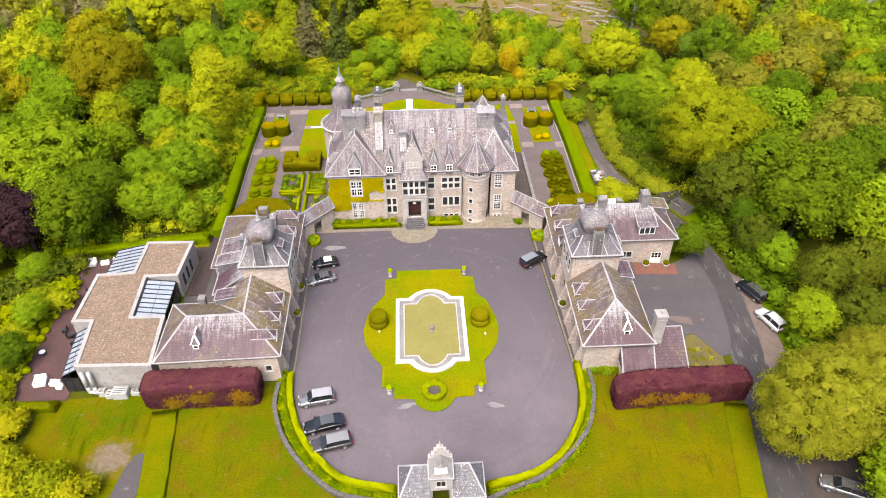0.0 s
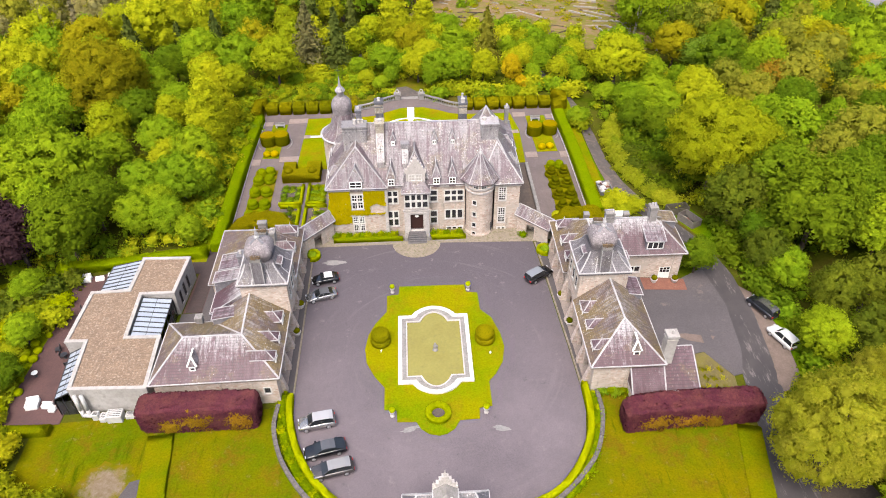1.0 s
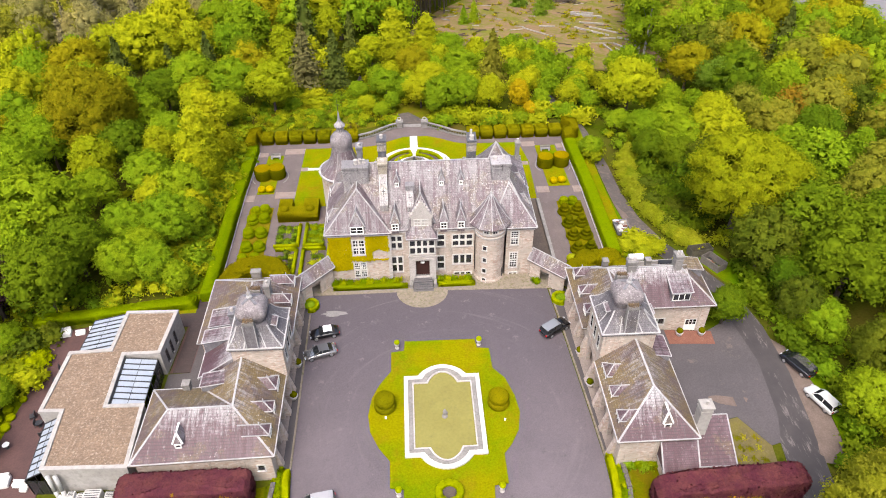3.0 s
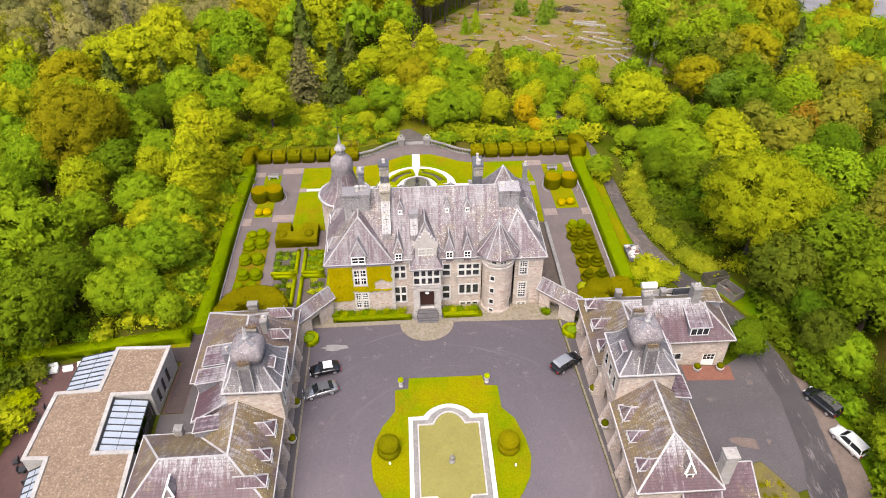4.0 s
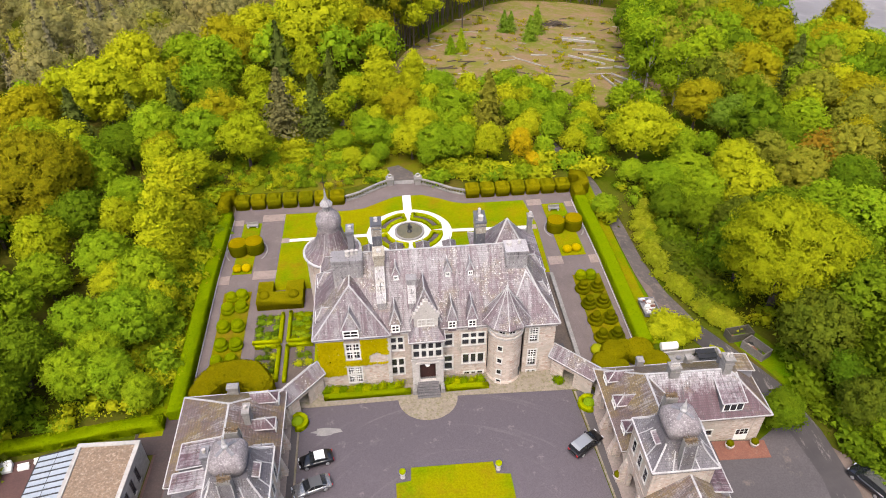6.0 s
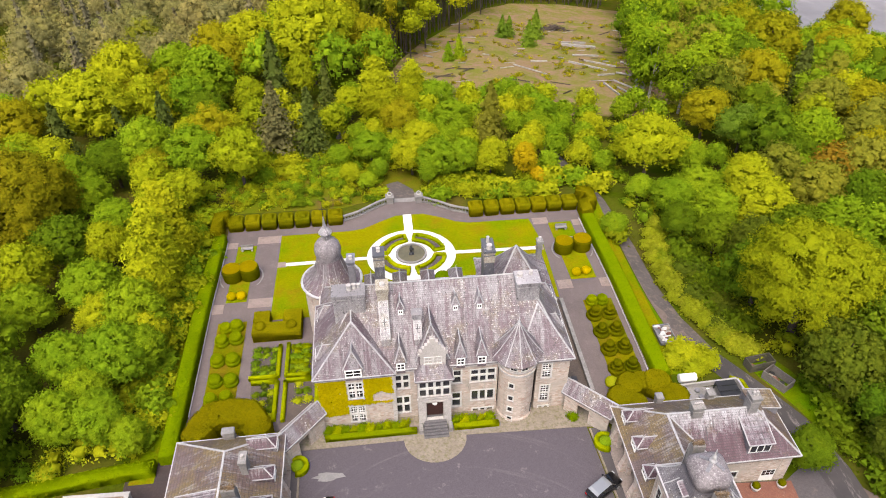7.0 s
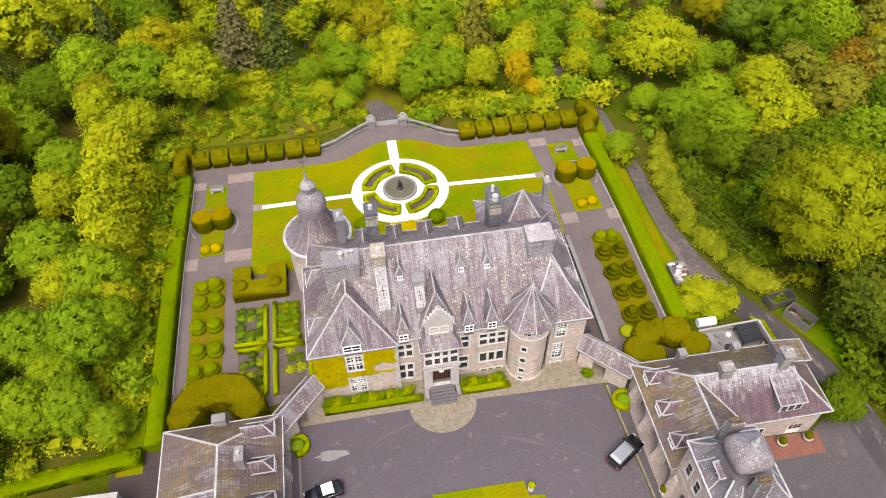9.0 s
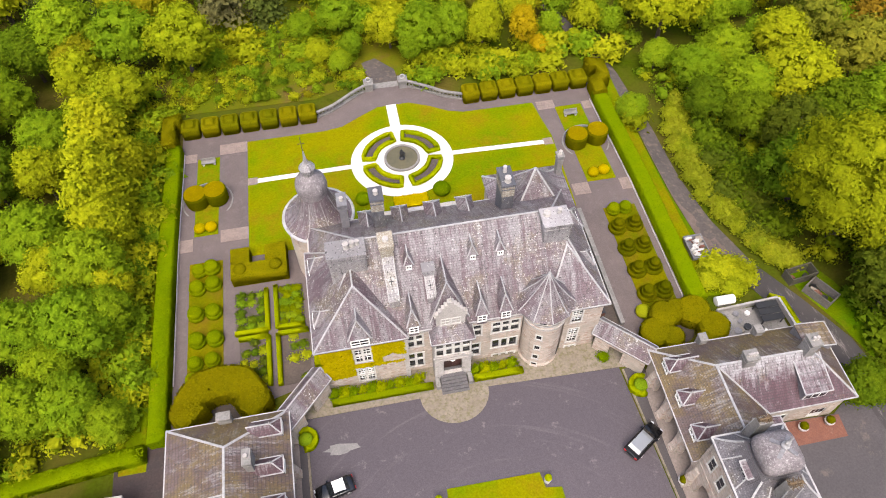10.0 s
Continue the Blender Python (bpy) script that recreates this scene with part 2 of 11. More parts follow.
NEST = surface("brown_crust", (0.12, 0.078, 0.040), (0.07, 0.05, 0.035), 2.0, (0.24, 0.2, 0.15), 8.0, rough=1.0, bumpy=0.8)
PINKFLAG = surface("pinkish_flagstones", (0.20, 0.165, 0.150), (0.165, 0.135, 0.122), 0.6, (0.13, 0.112, 0.10), 5.0, rough=0.9)
LODGESLATE = slate_material("lodge_slate", (0.100, 0.097, 0.114), (0.076, 0.073, 0.086), (0.10, 0.09, 0.085), 0.5, 0.0)
COURTWALL = surface("dark_weathered_wall", (0.088, 0.077, 0.072), (0.062, 0.054, 0.050), 0.8, (0.150, 0.134, 0.122), 4.0, 0.5, 0.7, rough=0.95, bumpy=0.5)
STACK = slate_material("pale_lead_stack", (0.285, 0.270, 0.278), (0.195, 0.180, 0.188), (0.24, 0.22, 0.20), 0.7, 0.0)
STACKTOP = surface("ochre_weathered_stone", (0.25, 0.215, 0.165), (0.17, 0.145, 0.115), 1.6, (0.36, 0.34, 0.31), 5.0, 0.50, 0.62, rough=0.9, bumpy=0.4)
PALESTONE = surface("pale_window_stone", (0.47, 0.455, 0.435), (0.38, 0.365, 0.345), 1.1, (0.27, 0.255, 0.24), 6.0, rough=0.8, bumpy=0.1)
LEAD = surface("lead_sheet", (0.1566, 0.1508, 0.1653), (0.1015, 0.0986, 0.1102), 0.6, (0.2552, 0.2494, 0.2494), 5.0, rough=0.55, bumpy=0.1)
RIDGE = surface("ridge_flashing", (0.31, 0.302, 0.306), (0.23, 0.223, 0.23), 0.9, (0.17, 0.163, 0.165), 6.0, rough=0.6, bumpy=0.1)
GUTTER = surface("pale_gutter", (0.34, 0.33, 0.335), (0.25, 0.24, 0.245), 0.9, (0.17, 0.165, 0.165), 4.0, rough=0.6, bumpy=0.1)
STONE = stone_material("rubble_stone", (0.330, 0.262, 0.226), (0.455, 0.375, 0.325), (0.285, 0.188, 0.146))
DRESSED = surface("dressed_stone", (0.355, 0.330, 0.315), (0.285, 0.263, 0.250), 0.4, (0.1624, 0.1508, 0.1421), 6.0, rough=0.85, bumpy=0.15)
GREYSTONE = surface("weathered_stone", (0.1914, 0.1798, 0.174), (0.1392, 0.1305, 0.1247), 0.7, (0.0754, 0.0725, 0.058), 5.0, rough=0.9)
WHITE = plain("white_paint", (0.6084, 0.6006, 0.585), 0.45)
UNITGREY = plain("weathered_white_metal", (0.34, 0.335, 0.33), 0.5, 0.0, 0.3)
RENDERED = surface("pale_render", (0.285, 0.27, 0.258), (0.235, 0.22, 0.208), 0.25, (0.17, 0.16, 0.15), 2.0, rough=0.9, bumpy=0.1)
GLASS = plain("window_glass", (0.035, 0.035, 0.04), 0.06, 0.0, 0.3)
GLASS.node_tree.nodes["Principled BSDF"].inputs["Transmission Weight"].default_value = 0.35
DOORWOOD = surface("dark_red_wood", (0.0406, 0.0145, 0.0116), (0.029, 0.0104, 0.0087), 1.0, None, 8.0, rough=0.5)
DARKMETAL = plain("dark_metal", (0.03, 0.03, 0.033), 0.45, 0.4)
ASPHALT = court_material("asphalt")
ROADTAR = surface("old_tarmac", (0.060, 0.053, 0.055), (0.048, 0.042, 0.044), 0.12, (0.1421, 0.1322, 0.1288), 7.0, 0.62, 0.76, 0.9, 0.2)
PATHTAR = surface("garden_path_gravel", (0.106, 0.084, 0.081), (0.086, 0.068, 0.066), 0.2, (0.128, 0.104, 0.098), 8.0, rough=0.95, bumpy=0.2)
COBBLE = surface("cobbled_strip", (0.180, 0.150, 0.122), (0.150, 0.124, 0.098), 0.5, (0.108, 0.100, 0.052), 4.0, 0.46, 0.66, rough=0.95, bumpy=0.7)
LAWN = lawn_material("lawn_grass", (0.092, 0.128, 0.001), (0.146, 0.136, 0.001), (0.150, 0.108, 0.004), (0.40, 0.60), (0.50, 0.70))
LAWN_BED = lawn_material("bed_grass", (0.070, 0.088, 0.001), (0.118, 0.104, 0.001), (0.112, 0.076, 0.006), (0.36, 0.58), (0.48, 0.66))
LAWN_DRY = lawn_material("rough_lawn", (0.054, 0.076, 0.001), (0.100, 0.086, 0.001), (0.096, 0.062, 0.004), (0.36, 0.60), (0.50, 0.68), (0.150, 0.118, 0.045))
ROUGH = lawn_material("rough_meadow", (0.072, 0.092, 0.003), (0.098, 0.090, 0.006), (0.100, 0.066, 0.020), (0.40, 0.60), (0.50, 0.64))
MEADOW = lawn_material("meadow_grass", (0.098, 0.128, 0.001), (0.130, 0.130, 0.002), (0.120, 0.092, 0.020), (0.42, 0.62), (0.60, 0.75))
WHITEGRAVEL = surface("white_gravel", (0.50, 0.478, 0.452), (0.43, 0.41, 0.385), 0.3, (0.33, 0.31, 0.29), 7.0, rough=0.95, bumpy=0.2)
SOIL = surface("bed_soil", (0.0754, 0.058, 0.0493), (0.058, 0.0464, 0.0406), 0.6, (0.0986, 0.0812, 0.0638), 6.0, rough=1.0, bumpy=0.6)
FOREST = surface("woodland_floor", (0.0406, 0.0609, 0.0017), (0.0667, 0.0551, 0.0104), 0.10, (0.0261, 0.0377, 0.0023), 3.0, rough=1.0, bumpy=0.8, spec=0.0)
CLEARED = lawn_material("felled_ground", (0.108, 0.112, 0.018), (0.156, 0.112, 0.050), (0.172, 0.110, 0.076), (0.42, 0.60), (0.47, 0.62))
# mist painted into a pale grey ground colour
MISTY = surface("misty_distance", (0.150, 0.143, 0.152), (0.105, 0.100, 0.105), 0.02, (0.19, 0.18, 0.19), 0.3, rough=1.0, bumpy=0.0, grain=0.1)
YARDTAR = surface("patched_tarmac", (0.070, 0.061, 0.065), (0.055, 0.049, 0.052), 0.10, (0.120, 0.098, 0.084), 5.0, 0.60, 0.74, 0.8, 0.2)
LANETAR = lane_material("streaked_tarmac")
LANEEARTH = surface("worn_lane", (0.074, 0.061, 0.057), (0.054, 0.046, 0.044), 0.3, (0.115, 0.090, 0.074), 3.0, 0.52, 0.66, rough=0.95)
ROOFGRAVEL = surface("roof_gravel", (0.158, 0.110, 0.076), (0.124, 0.088, 0.062), 0.8, (0.225, 0.175, 0.135), 4.0, 0.52, 0.66, rough=1.0, bumpy=0.8, grain=0.9)
DARKDECK = surface("dark_brown_paving", (0.040, 0.027, 0.026), (0.032, 0.024, 0.024), 0.6, (0.056, 0.040, 0.038), 6.0, rough=0.85)
DECK = surface("red_brown_decking", (0.0696, 0.036, 0.0336), (0.0551, 0.029, 0.0278), 0.4, None, 6.0, rough=0.8)
BRICKRED = surface("red_brick_paving", (0.1508, 0.0638, 0.0435), (0.1218, 0.0522, 0.0377), 0.6, (0.174, 0.0986, 0.0754), 7.0, rough=0.95)
WOODPALE = surface("weathered_timber", (0.2204, 0.1914, 0.1566), (0.174, 0.1508, 0.1276), 0.5, None, 6.0, rough=0.9)
BARK = surface("bark", (0.0696, 0.0522, 0.0377), (0.0493, 0.0377, 0.029), 1.0, None, 6.0, rough=1.0, bumpy=0.7)
BIRCHBARK = surface("birch_bark", (0.29, 0.2726, 0.2436), (0.1972, 0.1798, 0.1624), 1.0, None, 6.0, rough=0.9)
POND = surface("pond_water", (0.174, 0.1566, 0.0435), (0.1566, 0.1392, 0.0377), 0.3, (0.1392, 0.1276, 0.0406), 3.0, rough=0.18, bumpy=0.02, grain=0.2)
POOLDARK = surface("fountain_water", (0.0986, 0.087, 0.0522), (0.0754, 0.0696, 0.0435), 0.5, None, 3.0, rough=0.15, bumpy=0.02, grain=0.2)
LIME = leaf_material("leaves_lime", (0.148, 0.210, 0.006), (0.190, 0.236, 0.007), (0.224, 0.260, 0.008), lift=1.25)
MIDGREEN = leaf_material("leaves_mid_green", (0.080, 0.168, 0.007), (0.124, 0.200, 0.007), (0.162, 0.232, 0.008), lift=1.2)
DARKGREEN = leaf_material("leaves_dark_green", (0.046, 0.082, 0.008), (0.076, 0.106, 0.009), (0.100, 0.132, 0.010), lift=1.05)
OCHRE = leaf_material("leaves_ochre", (0.138, 0.170, 0.006), (0.176, 0.186, 0.006), (0.205, 0.208, 0.007), lift=1.1)
WILLOW = leaf_material("leaves_grey_yellow", (0.138, 0.174, 0.010), (0.170, 0.192, 0.013), (0.240, 0.248, 0.034), lift=1.15)
BEECHDARK = leaf_material("leaves_dark_ochre", (0.100, 0.122, 0.005), (0.124, 0.136, 0.005), (0.165, 0.168, 0.006), lift=1.15)
GREENLEAF = leaf_material("leaves_deep_green", (0.050, 0.112, 0.006), (0.082, 0.136, 0.006), (0.108, 0.160, 0.007), lift=1.05)
OAK = leaf_material("leaves_oak", (0.126, 0.190, 0.006), (0.152, 0.204, 0.006), (0.186, 0.228, 0.007), lift=1.08)
PALE = leaf_material("leaves_pale", (0.112, 0.146, 0.012), (0.138, 0.162, 0.017), (0.178, 0.196, 0.026), lift=1.12)
NEEDLES = leaf_material("conifer_needles", (0.034, 0.058, 0.012), (0.052, 0.074, 0.014), (0.075, 0.095, 0.018), through_light=0.08)
NEEDLES_GREY = leaf_material("pine_needles_grey", (0.062, 0.072, 0.030), (0.080, 0.088, 0.036), (0.115, 0.115, 0.050), through_light=0.08)
PURPLE = leaf_material("copper_beech_leaves", (0.050, 0.016, 0.030), (0.086, 0.030, 0.046), (0.150, 0.075, 0.056), through_light=0.12, spread=0.3)
PURPLETREE = leaf_material("dark_purple_leaves", (0.0203, 0.0128, 0.0186), (0.029, 0.0174, 0.0232), (0.0464, 0.0261, 0.029), through_light=0.1)
BOX = leaf_material("box_hedge_leaves", (0.1131, 0.1682, 0.0009), (0.1421, 0.1885, 0.0009), (0.1856, 0.232, 0.0012), lift=1.30)
HEDGE = leaf_material("garden_hedge_leaves", (0.0667, 0.1276, 0.0009), (0.087, 0.145, 0.0009), (0.1247, 0.1798, 0.0012), lift=1.25)
FANGREEN = leaf_material("leaves_blue_green", (0.074, 0.158, 0.012), (0.104, 0.184, 0.016), (0.145, 0.218, 0.030))
CYPRESS = leaf_material("cypress_sprays", (0.074, 0.096, 0.010), (0.092, 0.106, 0.012), (0.118, 0.130, 0.018), through_light=0.1)
RUSTY = leaf_material("leaves_rusty", (0.150, 0.120, 0.010), (0.170, 0.125, 0.012), (0.190, 0.150, 0.014))
AMBER = leaf_material("leaves_amber", (0.290, 0.262, 0.006), (0.340, 0.280, 0.006), (0.380, 0.310, 0.008))
YEW = leaf_material("clipped_yew", (0.088, 0.108, 0.002), (0.122, 0.128, 0.002), (0.152, 0.152, 0.002))
# distance haze put into the leaf colour: paler and greyer than nearer trees
HAZEDLEAF = leaf_material("grey_green_leaves", (0.165, 0.196, 0.062), (0.205, 0.212, 0.085), (0.225, 0.232, 0.105), through_light=0.5)
HAZEDNEEDLE = leaf_material("far_conifer_needles", (0.075, 0.080, 0.050), (0.095, 0.098, 0.06), (0.12, 0.12, 0.07), through_light=0.08, lift=1.15)
YEWTOP = leaf_material("golden_yew_tips", (0.150, 0.150, 0.001), (0.185, 0.162, 0.001), (0.225, 0.198, 0.002))
BOXBALL = leaf_material("clipped_box_leaves", (0.092, 0.148, 0.001), (0.120, 0.170, 0.001), (0.165, 0.218, 0.0012), lift=1.1)
YEWDARK = leaf_material("dark_topiary", (0.046, 0.064, 0.0009), (0.070, 0.080, 0.0009), (0.105, 0.108, 0.0012))
GOLD = leaf_material("golden_leaves", (0.2668, 0.2436, 0.0006), (0.29, 0.261, 0.0006), (0.3596, 0.3248, 0.0012), lift=1.05)
IVY = leaf_material("yellow_green_creeper", (0.190, 0.200, 0.0010), (0.245, 0.238, 0.0010), (0.330, 0.305, 0.0020))


# ---------- terrain ----------
def smooth(v, a, b):
    k = min(1.0, max(0.0, (v - a) / (b - a)))
    return k * k * (3 - 2 * k)


def ground_z(x, y):
    """Height of the ground: level court, garden and drive falling away a little, woods sloping down behind."""
    z = -1.3 * smooth(x, 27, 46) - 2.0 * smooth(x, 28, 36) * smooth(y, 91, 122)
    z += -1.2 * smooth(y, 113, 136) * (1 - smooth(x, 28, 34))
    z += -0.7 * smooth(-x, 35, 50)
    if y > 141:
        z -= 0.14 * (min(y, 330) - 141)
    if y > 330:
        z += 0.16 * (min(y, 900) - 330)
    z -= 0.10 * max(0.0, min(x, 200) - 48) * smooth(y, 90, 160)
    z -= 0.05 * max(0.0, min(-x, 200) - 48) * smooth(y, 130, 190)
    return z


# ---------- mesh helpers ----------
def thing(name, at, label, category, group="", kind=""):
    ob = new(name)
    ob.empty_display_size = 0.2
    ob.location = at
    return tagged(ob, label, category, group, kind)


def origin(ob):
    v = Vector(ob.location)
    while ob.parent:
        ob = ob.parent
        v = v + Vector(ob.location)
    return v


def link_mesh(name, me, material, parent=None, label="", local=False, smooth_faces=False):
    """Links a mesh; world coordinates become the parent's unless local."""
    me.materials.append(material)
    if smooth_faces:
        me.polygons.foreach_set("use_smooth", [True] * len(me.polygons))
    ob = new(name, me)
    if parent is not None:
        if not local:
            me.transform(Matrix.Translation(-origin(parent)))
        ob.parent = parent
    if label:
        ob["label"] = label
    return ob


def part(name, bm, material, parent=None, label="", local=False, smooth_faces=False):
    bmesh.ops.recalc_face_normals(bm, faces=bm.faces)
    me = bpy.data.meshes.new(name)
    bm.to_mesh(me)
    bm.free()
    return link_mesh(name, me, material, parent, label, local, smooth_faces)


def box(bm, x0, x1, y0, y1, z0, z1, m=None):
    vs = [bm.verts.new((x, y, z)) for x in (x0, x1) for y in (y0, y1) for z in (z0, z1)]
    for f in ((0, 1, 3, 2), (4, 6, 7, 5), (0, 4, 5, 1), (2, 3, 7, 6), (0, 2, 6, 4), (1, 5, 7, 3)):
        bm.faces.new([vs[i] for i in f])
    if m is not None:
        for v in vs:
            v.co = m @ v.co
    return bm


def prism(bm, poly, z0, z1):
    lo = [bm.verts.new((x, y, z0)) for x, y in poly]
    hi = [bm.verts.new((x, y, z1)) for x, y in poly]
    bm.faces.new(lo[::-1]), bm.faces.new(hi)
    for i in range(len(poly)):
        j = (i + 1) % len(poly)
        bm.faces.new((lo[i], lo[j], hi[j], hi[i]))
    return bm


def lathe(bm, profile, centre=(0, 0, 0), n=20, squash=None):
    """Turns (radius, height) pairs round the upright axis. squash: exponent below 1 makes it squarer."""
    rings = []
    for r, z in profile:
        ring = []
        for i in range(n):
            a = 2 * math.pi * (i + 0.5) / n
            c, s = math.cos(a), math.sin(a)
            k = 1.0 if squash is None else 1.0 / (abs(c) ** squash + abs(s) ** squash) ** (1.0 / squash)
            ring.append(bm.verts.new((centre[0] + r * k * c, centre[1] + r * k * s, centre[2] + z)))
        rings.append(ring)
    for a, b in zip(rings, rings[1:]):
        for i in range(n):
            j = (i + 1) % n
            bm.faces.new((a[i], a[j], b[j], b[i]))
    bm.faces.new(rings[0][::-1]), bm.faces.new(rings[-1])
    return bm


def bar(bm, p, q, w, h):
    """A bar of square section from p to q, standing on its lower side."""
    p, q = Vector(p), Vector(q)
    d = (q - p).normalized()
    s = d.cross(Vector((0, 0, 1)))
    s = s.normalized() if s.length > 1e-4 else Vector((1, 0, 0))
    u = s.cross(d)
    vs = []
    for e in (p, q):
        for a, b in ((-1, -0.5), (1, -0.5), (1, 1), (-1, 1)):
            vs.append(bm.verts.new(e + s * (a * w / 2) + u * (b * h)))
    for f in ((0, 1, 2, 3), (7, 6, 5, 4), (0, 4, 5, 1), (1, 5, 6, 2), (2, 6, 7, 3), (3, 7, 4, 0)):
        bm.faces.new([vs[i] for i in f])
    return bm


def sheet(name, poly, dz, material, label="", category="", res=4.0, thick=0.25, kind="structure", parent=None):
    """A slab of ground cover that follows the terrain, dz above it."""
    bm = bmesh.new()
    bm.faces.new([bm.verts.new((x, y, 0)) for x, y in poly])
    xs, ys = [p[0] for p in poly], [p[1] for p in poly]
    for lo, hi, no in ((min(xs), max(xs), (1, 0, 0)), (min(ys), max(ys), (0, 1, 0))):
        k = math.ceil(lo / res) * res
        while k < hi:
            bmesh.ops.bisect_plane(bm, geom=bm.verts[:] + bm.edges[:] + bm.faces[:], plane_co=(k * no[0], k * no[1], 0), plane_no=no)
            k += res
    bmesh.ops.triangulate(bm, faces=[f for f in bm.faces if len(f.verts) > 4])
    top = bm.faces[:]
    ext = bmesh.ops.extrude_face_region(bm, geom=top)
    low = [v for v in ext["geom"] if isinstance(v, bmesh.types.BMVert)]
    lowset = set(low)
    for v in bm.verts:
        v.co.z = ground_z(v.co.x, v.co.y) + (dz - thick if v in lowset else dz)
    ob = part(name, bm, material, parent)
    if parent is None:
        tagged(ob, label, category, kind=kind)
    return ob


def ring_poly(cx, cy, r, n=40, a0=0.0, a1=360.0):
    return [(cx + r * math.cos(radians(a0 + (a1 - a0) * i / n)), cy + r * math.sin(radians(a0 + (a1 - a0) * i / n))) for i in range(n if a1 - a0 >= 360 else n + 1)]


def roof(name, tops, eave, parent, material, caps=(), z_soffit=None, label="", cap_w=0.28, second=None):
    """A closed roof: top faces as lists of points, an outline of the eaves, a fascia below, and flashing along the caps."""
    bm = bmesh.new()
    cache = {}

    def vert(p):
        key = tuple(round(c, 3) for c in p)
        if key not in cache:
            cache[key] = bm.verts.new(p)
        return cache[key]
    for f in tops:
        bm.faces.new([vert(p) for p in f])
    ze = (min(p[2] for p in eave) - 0.28) if z_soffit is None else z_soffit
    hi = [vert(p) for p in eave]
    lo = [bm.verts.new((p[0], p[1], ze)) for p in eave]
    for i in range(len(eave)):
        j = (i + 1) % len(eave)
        bm.faces.new((lo[i], lo[j], hi[j], hi[i]))
    bm.faces.new(lo[::-1])
    ob = part(name, bm, material, parent, label)
    if second:
        ob.data.materials.append(second[0])
        for i in second[1]:
            ob.data.polygons[i].material_index = 1
    for p, q in caps:
        part("ridge_flashing", bar(bmesh.new(), p, q, cap_w * 0.62, 0.06), RIDGE, ob, "pale weathered lead flashing")
    for i in range(len(eave)):
        p, q = Vector(eave[i]), Vector(eave[(i + 1) % len(eave)])
        if (p - q).length > 0.3:
            part("gutter", bar(bmesh.new(), p + Vector((0, 0, -0.05)), q + Vector((0, 0, -0.05)), 0.12, 0.09), GUTTER, ob, "pale gutter along the eaves")
    return ob


def hip_roof(name, x0, x1, y0, y1, ze, ridge, parent, material, label="", cap_w=0.28, bell=0.0):
    """A hipped roof. ridge: two points of the ridge, along x or y, in order of rising coordinate."""
    a, b = [tuple(p) for p in ridge]
    A, B, C, D = (x0, y0, ze), (x1, y0, ze), (x1, y1, ze), (x0, y1, ze)
    if (Vector(a) - Vector(b)).length < 0.05:
        tops = [(A, B, a), (B, C, a), (C, D, a), (D, A, a)]
        caps = [(A, a), (B, a), (C, a), (D, a)]
    elif abs(a[0] - b[0]) >= abs(a[1] - b[1]):
        tops = [(A, B, b, a), (B, C, b), (C, D, a, b), (D, A, a)]
        caps = [(a, b), (A, a), (D, a), (B, b), (C, b)]
    else:
        tops = [(A, B, a), (B, C, b, a), (C, D, b), (D, A, a, b)]
        caps = [(a, b), (A, a), (B, a), (C, b), (D, b)]
    return roof(name, tops, [A, B, C, D], parent, material, caps, label=label, cap_w=cap_w)


def wall(name, p, q, z0, z1, openings, parent, material, thick=0.45, label=""):
    """A wall from p to q in plan (outside to the right of the way), with openings (u0, u1, za, zb) cut through it."""
    p, q = Vector((*p, 0)), Vector((*q, 0))
    d = (q - p).normalized()
    inn = Vector((-d.y, d.x, 0))
    n = (q - p).length
    us = sorted({0.0, n, *[o[0] for o in openings], *[o[1] for o in openings]})
    zs = sorted({z0, z1, *[o[2] for o in openings], *[o[3] for o in openings]})
    bm = bmesh.new()
    cache = {}

    def vert(i, j, k):
        if (i, j, k) not in cache:
            w = p + d * us[i] + inn * (thick * k)
            cache[(i, j, k)] = bm.verts.new((w.x, w.y, zs[j]))
        return cache[(i, j, k)]

    def solid(i, j):
        if not (0 <= i < len(us) - 1 and 0 <= j < len(zs) - 1):
            return False
        u, z = (us[i] + us[i + 1]) / 2, (zs[j] + zs[j + 1]) / 2
        return not any(o[0] < u < o[1] and o[2] < z < o[3] for o in openings)
    for i in range(len(us) - 1):
        for j in range(len(zs) - 1):
            if not solid(i, j):
                continue
            for k in (0, 1):
                bm.faces.new([vert(i, j, k), vert(i + 1, j, k), vert(i + 1, j + 1, k), vert(i, j + 1, k)])
            for ni, nj, e in ((i - 1, j, ((i, j), (i, j + 1))), (i + 1, j, ((i + 1, j), (i + 1, j + 1))), (i, j - 1, ((i, j), (i + 1, j))), (i, j + 1, ((i, j + 1), (i + 1, j + 1)))):
                if not solid(ni, nj):
                    (a, b), (c, e2) = e
                    bm.faces.new([vert(a, b, 0), vert(c, e2, 0), vert(c, e2, 1), vert(a, b, 1)])
    return part(name, bm, material, parent, label)


def frame_of(p, q):
    """Matrix whose x runs along the wall from p to q, y inwards and z up."""
    d = (Vector((*q, 0)) - Vector((*p, 0))).normalized()
    return Matrix(((d.x, -d.y, 0, p[0]), (d.y, d.x, 0, p[1]), (0, 0, 1, 0), (0, 0, 0, 1)))


